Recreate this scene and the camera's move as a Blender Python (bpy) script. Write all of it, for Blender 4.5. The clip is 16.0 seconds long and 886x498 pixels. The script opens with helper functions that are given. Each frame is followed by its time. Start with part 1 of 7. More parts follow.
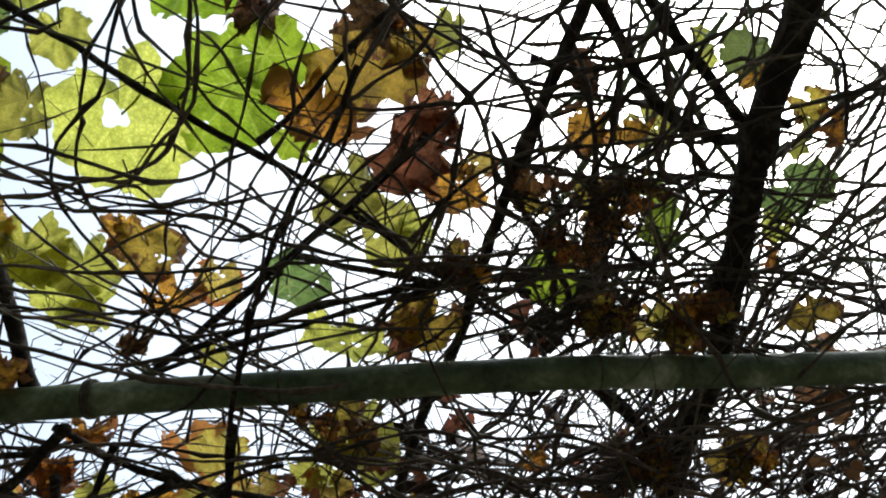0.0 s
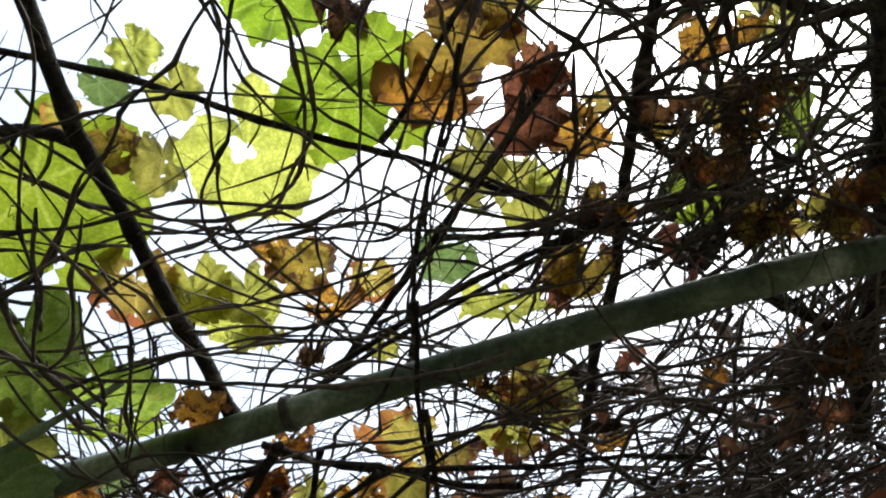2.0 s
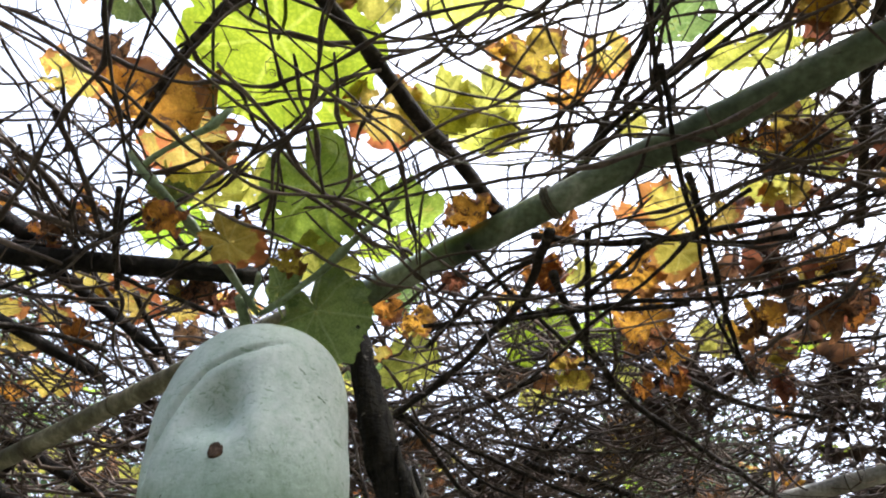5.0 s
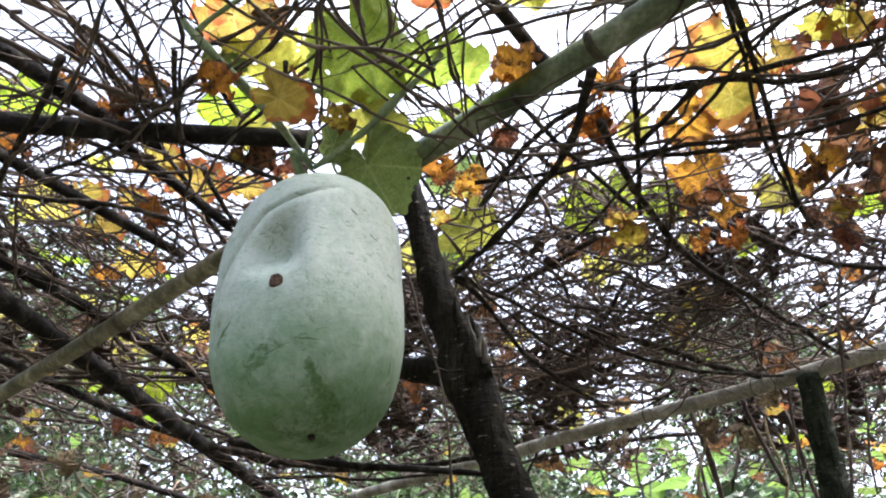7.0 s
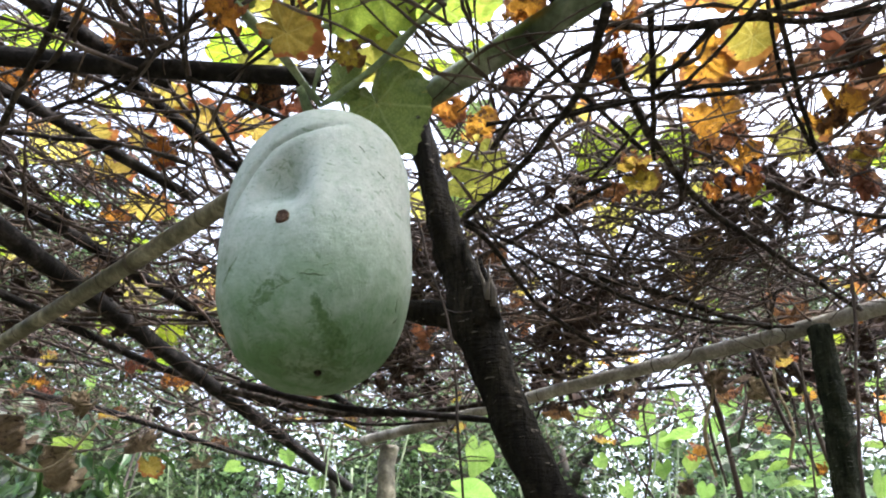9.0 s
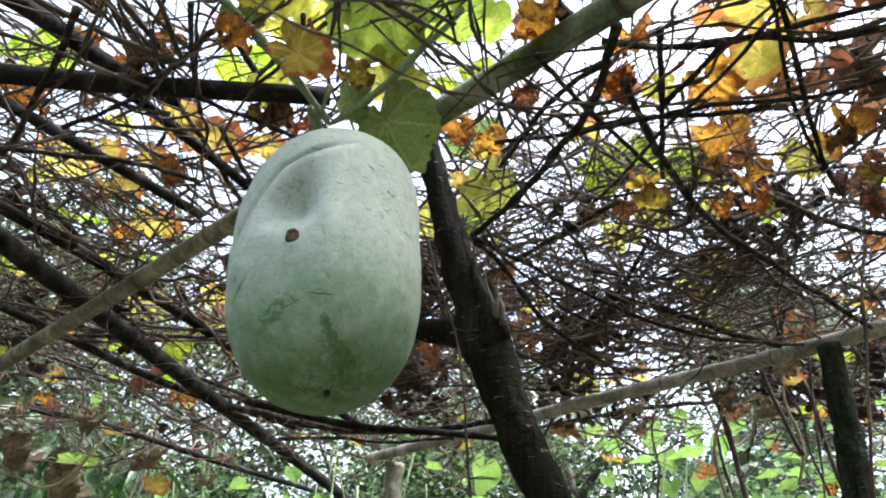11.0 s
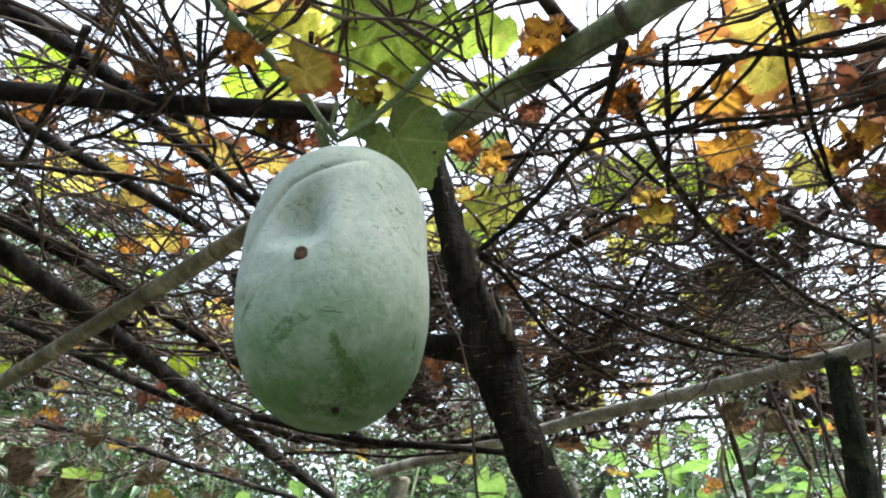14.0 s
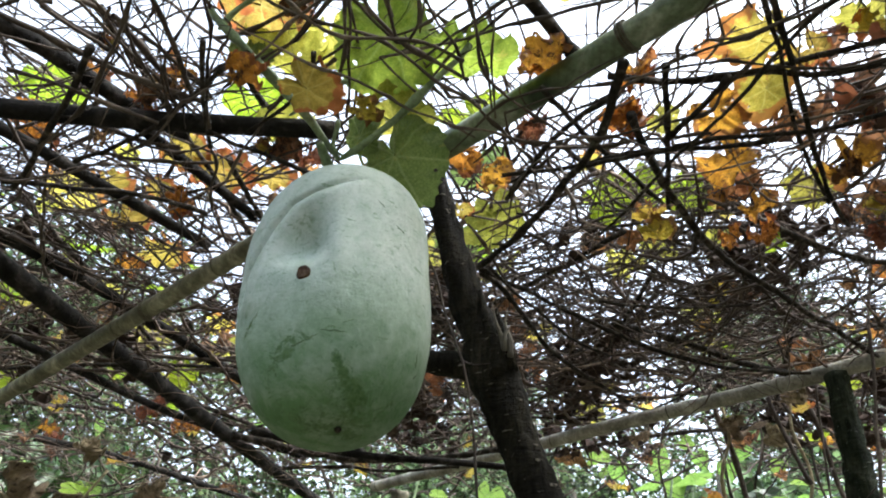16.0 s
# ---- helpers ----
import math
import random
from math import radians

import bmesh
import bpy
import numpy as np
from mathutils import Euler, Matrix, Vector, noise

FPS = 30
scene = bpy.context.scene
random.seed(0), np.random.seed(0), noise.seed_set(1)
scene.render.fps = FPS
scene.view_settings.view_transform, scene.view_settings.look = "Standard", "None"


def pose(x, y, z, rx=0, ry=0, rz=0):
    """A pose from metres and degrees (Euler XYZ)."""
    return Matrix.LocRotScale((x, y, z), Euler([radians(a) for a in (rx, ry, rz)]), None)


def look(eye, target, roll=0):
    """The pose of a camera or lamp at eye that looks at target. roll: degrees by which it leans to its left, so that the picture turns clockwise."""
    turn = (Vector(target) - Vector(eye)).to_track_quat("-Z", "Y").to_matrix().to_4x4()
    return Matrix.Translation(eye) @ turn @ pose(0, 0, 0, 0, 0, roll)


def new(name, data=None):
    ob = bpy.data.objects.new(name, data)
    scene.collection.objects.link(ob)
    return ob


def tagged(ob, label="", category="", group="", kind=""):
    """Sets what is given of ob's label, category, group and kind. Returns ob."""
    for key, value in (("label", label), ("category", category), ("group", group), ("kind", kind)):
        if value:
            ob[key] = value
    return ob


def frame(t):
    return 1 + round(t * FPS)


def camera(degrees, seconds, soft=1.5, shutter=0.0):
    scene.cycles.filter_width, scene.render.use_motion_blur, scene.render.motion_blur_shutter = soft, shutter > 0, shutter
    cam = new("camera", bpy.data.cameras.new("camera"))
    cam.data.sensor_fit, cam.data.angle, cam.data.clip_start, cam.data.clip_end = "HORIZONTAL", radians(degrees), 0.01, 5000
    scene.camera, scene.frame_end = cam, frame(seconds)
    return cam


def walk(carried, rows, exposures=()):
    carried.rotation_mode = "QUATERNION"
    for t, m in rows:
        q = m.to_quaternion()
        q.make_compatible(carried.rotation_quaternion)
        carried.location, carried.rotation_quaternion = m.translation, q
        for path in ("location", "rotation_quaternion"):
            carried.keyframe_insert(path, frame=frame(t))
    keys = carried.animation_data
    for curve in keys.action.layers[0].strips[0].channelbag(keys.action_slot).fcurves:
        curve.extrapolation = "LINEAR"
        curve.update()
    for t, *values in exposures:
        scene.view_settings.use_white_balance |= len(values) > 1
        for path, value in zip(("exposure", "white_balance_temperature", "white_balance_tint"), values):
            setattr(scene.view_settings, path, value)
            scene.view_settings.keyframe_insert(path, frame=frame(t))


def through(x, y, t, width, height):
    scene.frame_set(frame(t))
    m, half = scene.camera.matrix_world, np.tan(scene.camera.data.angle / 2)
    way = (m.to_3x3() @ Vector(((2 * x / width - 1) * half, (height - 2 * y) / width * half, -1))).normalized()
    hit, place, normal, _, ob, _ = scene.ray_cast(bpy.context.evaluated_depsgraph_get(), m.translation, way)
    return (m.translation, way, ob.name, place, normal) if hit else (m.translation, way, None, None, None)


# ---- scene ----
cam = camera(59.0, 16.0, soft=2.0)
PATH = [
    (0, (0.039, 0.078, 1.554), (0.862, 0.829, 3.214), -6.3),
    (0.5, (0.035, 0.073, 1.561), (0.859, 0.847, 3.21), -9.3),
    (1, (0.023, 0.067, 1.566), (0.813, 0.901, 3.204), -10.3),
    (1.5, (0.005, 0.074, 1.568), (0.728, 0.991, 3.191), -9.4),
    (2, (-0.001, 0.078, 1.564), (0.663, 1.087, 3.158), -8.7),
    (2.5, (-0.012, 0.075, 1.562), (0.596, 1.141, 3.142), -9.2),
    (3, (-0.02, 0.075, 1.562), (0.498, 1.222, 3.116), -7.8),
    (3.5, (-0.022, 0.077, 1.562), (0.405, 1.351, 3.044), -5.9),
    (4, (-0.028, 0.074, 1.559), (0.318, 1.411, 3.006), -5.6),
    (4.3, (-0.029, 0.071, 1.556), (0.261, 1.469, 2.956), -4.3),
    (4.5, (-0.03, 0.079, 1.549), (0.234, 1.52, 2.91), -3.2),
    (5, (-0.023, 0.088, 1.543), (0.186, 1.606, 2.828), -1.4),
    (5.2, (-0.023, 0.092, 1.539), (0.171, 1.639, 2.792), -0.8),
    (7.3, (0.007, 0.11, 1.475), (0.021, 1.794, 2.554), 0.4),
    (7.5, (0.007, 0.114, 1.476), (0.016, 1.81, 2.534), 0.6),
    (8, (0.007, 0.118, 1.471), (0.014, 1.842, 2.486), 1.3),
    (8.5, (0.008, 0.119, 1.471), (0.011, 1.849, 2.473), 1.4),
    (9, (0.009, 0.119, 1.471), (0.008, 1.85, 2.473), 1.4),
    (11.5, (0.005, 0.119, 1.476), (-0.016, 1.826, 2.517), 1.9),
    (12, (0.005, 0.118, 1.477), (-0.02, 1.825, 2.52), 2.0),
    (12.5, (0.003, 0.118, 1.478), (-0.025, 1.822, 2.524), 1.9),
    (13, (0.002, 0.118, 1.479), (-0.027, 1.818, 2.531), 1.9),
    (13.5, (0.003, 0.114, 1.48), (-0.02, 1.811, 2.538), 1.7),
    (14, (0.001, 0.116, 1.478), (-0.024, 1.811, 2.539), 1.8),
    (14.5, (-0.002, 0.114, 1.48), (-0.029, 1.807, 2.544), 1.9),
    (15, (-0.004, 0.113, 1.48), (-0.035, 1.797, 2.558), 1.9),
    (15.5, (-0.003, 0.112, 1.481), (-0.029, 1.791, 2.566), 1.8),
    (16, (-0.002, 0.11, 1.482), (-0.024, 1.79, 2.567), 1.7),
]
walk(cam, [(t, look(eye, target, roll)) for t, eye, target, roll in PATH],
     exposures=[(0.0, 1.18, 6080, 3), (1.0, 1.35, 6080, 4), (2.0, 1.5, 6080, 5), (3.5, 1.9, 6060, 7), (5.0, 2.42, 6080, 12), (8.0, 2.84, 6080, 15), (9.2, 2.84, 6080, 14), (11.5, 2.72, 6080, 7), (14.0, 2.68, 6080, 6), (16.0, 2.52, 6120, 6)])

# ---- light: an overcast sky and a weak, wide sun ----
world = bpy.data.worlds.new("overcast_sky")
scene.world = world
world.use_nodes = True
wn, wl = world.node_tree.nodes, world.node_tree.links
wn.clear()
sky = wn.new("ShaderNodeTexSky")
sky.sky_type, sky.sun_disc = "NISHITA", False
sky.sun_elevation, sky.sun_rotation = radians(62), radians(100)
sky.dust_density, sky.air_density, sky.ozone_density = 5.0, 1.0, 1.0
grey = wn.new("ShaderNodeHueSaturation")
grey.inputs["Saturation"].default_value = 0.5
sky_out = wn.new("ShaderNodeBackground")
sky_out.inputs["Strength"].default_value = 0.15
world_out = wn.new("ShaderNodeOutputWorld")
wl.new(sky.outputs[0], grey.inputs["Color"])
wl.new(grey.outputs[0], sky_out.inputs["Color"])
wl.new(sky_out.outputs[0], world_out.inputs[0])

sun = new("sun", bpy.data.lights.new("sun", "SUN"))
sun.data.energy, sun.data.angle, sun.data.color = 0.8, radians(40), (1.0, 0.97, 0.92)
sun.matrix_world = look((3.3, -0.6, 6.3), (0, 0, 0))


# ---- materials ----
def base_material(name):
    m = bpy.data.materials.new(name)
    m.use_nodes = True
    m.node_tree.nodes.clear()
    return m, m.node_tree.nodes, m.node_tree.links


def noise_node(n, l, scale, detail=5.0, rough=0.55, coords=None, distort=0.0):
    t = n.new("ShaderNodeTexNoise")
    t.inputs["Scale"].default_value, t.inputs["Detail"].default_value = scale, detail
    t.inputs["Roughness"].default_value, t.inputs["Distortion"].default_value = rough, distort
    if coords is not None:
        l.new(coords, t.inputs["Vector"])
    return t


def ramp_node(n, l, source, stops):
    r = n.new("ShaderNodeValToRGB")
    while len(r.color_ramp.elements) < len(stops):
        r.color_ramp.elements.new(0.5)
    for e, (p, c) in zip(r.color_ramp.elements, stops):
        e.position, e.color = p, (*c, 1.0)
    l.new(source, r.inputs[0])
    return r


def mix_node(n, l, factor, a, b, mode="MIX"):
    m = n.new("ShaderNodeMix")
    m.data_type, m.blend_type = "RGBA", mode
    for socket, value in ((m.inputs[0], factor), (m.inputs[6], a), (m.inputs[7], b)):
        if isinstance(value, (int, float)):
            socket.default_value = value
        elif isinstance(value, tuple):
            socket.default_value = (*value, 1.0)
        else:
            l.new(value, socket)
    return m.outputs[2]


def math_node(n, l, op, a, b=0.0, clamp=False):
    m = n.new("ShaderNodeMath")
    m.operation, m.use_clamp = op, clamp
    for socket, value in zip(m.inputs, (a, b)):
        if isinstance(value, (int, float)):
            socket.default_value = value
        else:
            l.new(value, socket)
    return m.outputs[0]


def bump_node(n, l, height, strength, distance):
    b = n.new("ShaderNodeBump")
    b.inputs["Strength"].default_value, b.inputs["Distance"].default_value = strength, distance
    l.new(height, b.inputs["Height"])
    return b.outputs[0]


def rough_material(name, dark, mid, light, coarse, fine, rough=0.8, relief=0.003, stretch=(1, 1, 1), specular=0.3):
    """Wood, bark, straw or earth: two scales of mottling and a fine relief."""
    m, n, l = base_material(name)
    co = n.new("ShaderNodeTexCoord")
    mp = n.new("ShaderNodeMapping")
    mp.inputs["Scale"].default_value = stretch
    l.new(co.outputs["Object"], mp.inputs[0])
    big = noise_node(n, l, coarse, 4, 0.6, mp.outputs[0], 0.4)
    small = noise_node(n, l, fine, 6, 0.65, mp.outputs[0])
    col = ramp_node(n, l, big.outputs[0], [(0.3, dark), (0.52, mid), (0.72, light)])
    tint = ramp_node(n, l, small.outputs[0], [(0.3, (0.55, 0.53, 0.5)), (0.65, (1.1, 1.1, 1.1))])
    info = n.new("ShaderNodeObjectInfo")
    vary = math_node(n, l, "MULTIPLY_ADD", info.outputs["Random"], 0.5)
    vary.node.inputs[2].default_value = 0.75
    c = mix_node(n, l, 1.0, col.outputs[0], tint.outputs[0], "MULTIPLY")
    hs = n.new("ShaderNodeHueSaturation")
    l.new(c, hs.inputs["Color"])
    l.new(vary, hs.inputs["Value"])
    p = n.new("ShaderNodeBsdfPrincipled")
    p.inputs["Roughness"].default_value, p.inputs["Specular IOR Level"].default_value = rough, specular
    l.new(hs.outputs[0], p.inputs["Base Color"])
    l.new(bump_node(n, l, small.outputs[0], 0.6, relief), p.inputs["Normal"])
    o = n.new("ShaderNodeOutputMaterial")
    l.new(p.outputs[0], o.inputs[0])
    return m


def leaf_material(name, low, high, vein, spot, spot_at=0.62, through=0.5, edge=None, gloss=0.45, single=False):
    """A thin blade that lets light through: mottled, with radiating veins, dead spots and a burnt rim."""
    m, n, l = base_material(name)
    co = n.new("ShaderNodeTexCoord")
    uv = n.new("ShaderNodeUVMap")
    info = n.new("ShaderNodeObjectInfo")
    shift = n.new("ShaderNodeVectorMath")
    shift.operation = "ADD"
    push = n.new("ShaderNodeCombineXYZ")
    l.new(math_node(n, l, "MULTIPLY", info.outputs["Random"], 37.0), push.inputs[0])
    l.new(co.outputs["Object"], shift.inputs[0])
    l.new(push.outputs[0], shift.inputs[1])
    big = noise_node(n, l, 3.0, 4, 0.6, shift.outputs[0], 0.5)
    cells = noise_node(n, l, 22.0, 4, 0.6, shift.outputs[0])
    col = ramp_node(n, l, big.outputs[0], [(0.32, low), (0.66, high)]).outputs[0]
    col = mix_node(n, l, 0.45, col, ramp_node(n, l, cells.outputs[0], [(0.35, low), (0.65, high)]).outputs[0])
    split = n.new("ShaderNodeSeparateXYZ")
    l.new(uv.outputs[0], split.inputs[0])
    near = math_node(n, l, "PINGPONG", split.outputs[0], 0.5)
    wide = math_node(n, l, "MULTIPLY", near, split.outputs[1])
    main = ramp_node(n, l, wide, [(0.004, (1, 1, 1)), (0.016, (0, 0, 0))]).outputs[0]
    # side veins run off the main ones like a feather
    slope = math_node(n, l, "SUBTRACT", split.outputs[1], math_node(n, l, "MULTIPLY", near, 0.55))
    slope = math_node(n, l, "ADD", slope, math_node(n, l, "MULTIPLY", cells.outputs[0], 0.06))
    comb = math_node(n, l, "PINGPONG", math_node(n, l, "MULTIPLY", slope, 6.5), 0.5)
    side = ramp_node(n, l, comb, [(0.012, (1, 1, 1)), (0.045, (0, 0, 0))]).outputs[0]
    veins = math_node(n, l, "MAXIMUM", main, math_node(n, l, "MULTIPLY", side, 0.4))
    col = mix_node(n, l, math_node(n, l, "MULTIPLY", veins, 0.42), col, vein)
    # the fine net of the blade, dark between pale cells
    warp = n.new("ShaderNodeVectorMath")
    warp.operation = "MULTIPLY_ADD"
    l.new(cells.outputs["Color"], warp.inputs[0])
    warp.inputs[1].default_value = (0.05, 0.05, 0.05)
    l.new(shift.outputs[0], warp.inputs[2])
    net = n.new("ShaderNodeTexVoronoi")
    net.feature = "DISTANCE_TO_EDGE"
    net.inputs["Scale"].default_value = 32.0
    l.new(warp.outputs[0], net.inputs["Vector"])
    mesh = ramp_node(n, l, net.outputs["Distance"], [(0.0, (0.58, 0.66, 0.5)), (0.22, (1.08, 1.06, 1.05))])
    col = mix_node(n, l, 0.6, col, mesh.outputs[0], "MULTIPLY")
    blot = noise_node(n, l, 5.0, 6, 0.7, shift.outputs[0], 0.8)
    mask = ramp_node(n, l, blot.outputs[0], [(spot_at, (0, 0, 0)), (spot_at + 0.05, (1, 1, 1))])
    col = mix_node(n, l, mask.outputs[0], col, spot)
    if edge:
        rim = math_node(n, l, "ADD", split.outputs[1], math_node(n, l, "MULTIPLY", blot.outputs[0], 0.9))
        burn = ramp_node(n, l, rim, [(0.98, (0, 0, 0)), (1.0, (1, 1, 1))])
        rim.node.inputs[1].default_value = 0.0
        l.new(math_node(n, l, "MULTIPLY_ADD", blot.outputs[0], 0.8), rim.node.inputs[1])
        half = math_node(n, l, "MULTIPLY", rim, 0.61)
        l.new(half, burn.inputs[0])
        col = mix_node(n, l, burn.outputs[0], col, edge)
    hs = n.new("ShaderNodeHueSaturation")
    l.new(col, hs.inputs["Color"])
    value = math_node(n, l, "MULTIPLY_ADD", info.outputs["Random"], 0.5)
    value.node.inputs[2].default_value = 0.75
    if single:  # every leaf of a crown differs
        island = n.new("ShaderNodeNewGeometry").outputs["Random Per Island"]
        each = math_node(n, l, "MULTIPLY_ADD", math_node(n, l, "POWER", island, 2.0), 2.2)
        each.node.inputs[2].default_value = 0.22
        value = math_node(n, l, "MULTIPLY", value, each)
    l.new(value, hs.inputs["Value"])
    hue = math_node(n, l, "MULTIPLY_ADD", info.outputs["Random"], 0.03)
    hue.node.inputs[2].default_value = 0.485
    l.new(hue, hs.inputs["Hue"])
    relief = math_node(n, l, "SUBTRACT", cells.outputs[0], math_node(n, l, "MULTIPLY", veins, 0.6))
    p = n.new("ShaderNodeBsdfPrincipled")
    p.inputs["Roughness"].default_value, p.inputs["Specular IOR Level"].default_value = gloss, 0.3
    l.new(hs.outputs[0], p.inputs["Base Color"])
    normal = bump_node(n, l, relief, 0.5, 0.003)
    l.new(normal, p.inputs["Normal"])
    tr = n.new("ShaderNodeBsdfTranslucent")
    l.new(hs.outputs[0], tr.inputs["Color"])
    mx = n.new("ShaderNodeMixShader")
    mx.inputs[0].default_value = through
    l.new(p.outputs[0], mx.inputs[1])
    l.new(tr.outputs[0], mx.inputs[2])
    o = n.new("ShaderNodeOutputMaterial")
    l.new(mx.outputs[0], o.inputs[0])
    return m


BARK = rough_material("dark_bark", (0.012, 0.01, 0.008), (0.036, 0.03, 0.024), (0.14, 0.12, 0.098), 55, 190, 0.9, 0.008, (1, 1, 1), 0.15)
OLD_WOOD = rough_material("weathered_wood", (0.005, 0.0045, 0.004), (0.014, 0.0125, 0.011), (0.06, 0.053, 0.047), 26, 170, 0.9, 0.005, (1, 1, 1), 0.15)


def bark_material(name, dark, mid, light, speck):
    """Old bark: mottled, cracked lengthwise, with pale lichen specks and short scars across."""
    m, n, l = base_material(name)
    co = n.new("ShaderNodeTexCoord").outputs["Object"]
    along = n.new("ShaderNodeMapping")
    along.inputs["Scale"].default_value = (1, 1, 0.16)
    l.new(co, along.inputs[0])
    across = n.new("ShaderNodeMapping")
    across.inputs["Scale"].default_value = (0.5, 0.5, 1.6)
    l.new(co, across.inputs[0])
    big = noise_node(n, l, 18, 6, 0.7, co, 0.6)
    grain = noise_node(n, l, 150, 6, 0.7, along.outputs[0], 0.4)
    scar = noise_node(n, l, 120, 3, 0.6, across.outputs[0], 0.5)
    fine = noise_node(n, l, 420, 4, 0.7, co)
    col = ramp_node(n, l, big.outputs[0], [(0.32, dark), (0.5, mid), (0.7, light)]).outputs[0]
    lines = ramp_node(n, l, grain.outputs[0], [(0.36, (0.35, 0.34, 0.32)), (0.5, (1.0, 1.0, 1.0)), (0.66, (1.5, 1.45, 1.35))])
    col = mix_node(n, l, 1.0, col, lines.outputs[0], "MULTIPLY")
    marks = ramp_node(n, l, scar.outputs[0], [(0.3, (0.3, 0.3, 0.3)), (0.4, (1, 1, 1))])
    col = mix_node(n, l, 0.8, col, marks.outputs[0], "MULTIPLY")
    dots = math_node(n, l, "GREATER_THAN", scar.outputs[0], 0.68)
    col = mix_node(n, l, math_node(n, l, "MULTIPLY", dots, 0.75), col, speck)
    p = n.new("ShaderNodeBsdfPrincipled")
    p.inputs["Roughness"].default_value, p.inputs["Specular IOR Level"].default_value = 0.9, 0.12
    l.new(col, p.inputs["Base Color"])
    h = math_node(n, l, "ADD", math_node(n, l, "ADD", grain.outputs[0], scar.outputs[0]), math_node(n, l, "MULTIPLY", fine.outputs[0], 0.4))
    l.new(bump_node(n, l, h, 0.9, 0.005), p.inputs["Normal"])
    o = n.new("ShaderNodeOutputMaterial")
    l.new(p.outputs[0], o.inputs[0])
    return m


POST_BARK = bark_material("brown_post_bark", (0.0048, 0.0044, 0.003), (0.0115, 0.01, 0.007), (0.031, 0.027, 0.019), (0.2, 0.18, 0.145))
MOSSY_BARK = bark_material("mossy_post_bark", (0.012, 0.0155, 0.009), (0.026, 0.032, 0.0195), (0.066, 0.073, 0.05), (0.2, 0.22, 0.17))
SPLINTER = rough_material("torn_pale_wood", (0.05, 0.043, 0.034), (0.12, 0.105, 0.085), (0.24, 0.215, 0.175), 50, 260, 0.85, 0.002, (1, 1, 0.3))
BAMBOO = rough_material("grey_green_bamboo", (0.023, 0.039, 0.015), (0.104, 0.138, 0.077), (0.4, 0.43, 0.34), 13, 150, 0.45, 0.0008, specular=0.45)
BAMBOO_PALE = rough_material("bleached_bamboo", (0.13, 0.125, 0.1), (0.36, 0.345, 0.29), (0.62, 0.6, 0.52), 17, 170, 0.6, 0.0008)
BAMBOO_DIM = rough_material("brown_bamboo", (0.032, 0.03, 0.018), (0.14, 0.132, 0.085), (0.38, 0.36, 0.26), 22, 150, 0.55, 0.0008, specular=0.4)
NODE = rough_material("bamboo_node", (0.05, 0.045, 0.03), (0.1, 0.09, 0.065), (0.16, 0.15, 0.11), 40, 200, 0.8, 0.001)
VINE = rough_material("dry_vine", (0.03, 0.023, 0.018), (0.082, 0.062, 0.049), (0.21, 0.165, 0.13), 12, 220, 0.8, 0.001)
STRAW = rough_material("dead_twig", (0.026, 0.019, 0.015), (0.082, 0.058, 0.044), (0.3, 0.225, 0.17), 7, 160, 0.85, 0.001)
OLIVE_STEM = rough_material("olive_vine", (0.05, 0.055, 0.025), (0.11, 0.12, 0.06), (0.2, 0.21, 0.12), 14, 200, 0.6, 0.0006)
GREEN_STEM = rough_material("green_stem", (0.12, 0.17, 0.075), (0.22, 0.29, 0.15), (0.34, 0.42, 0.25), 16, 200, 0.5, 0.0006)
EARTH = rough_material("leafy_earth", (0.037, 0.034, 0.022), (0.07, 0.065, 0.043), (0.12, 0.111, 0.075), 1.3, 24, 0.95, 0.02)
TRUNK = rough_material("tree_bark", (0.05, 0.045, 0.038), (0.11, 0.095, 0.08), (0.2, 0.18, 0.15), 5, 50, 0.9, 0.01)

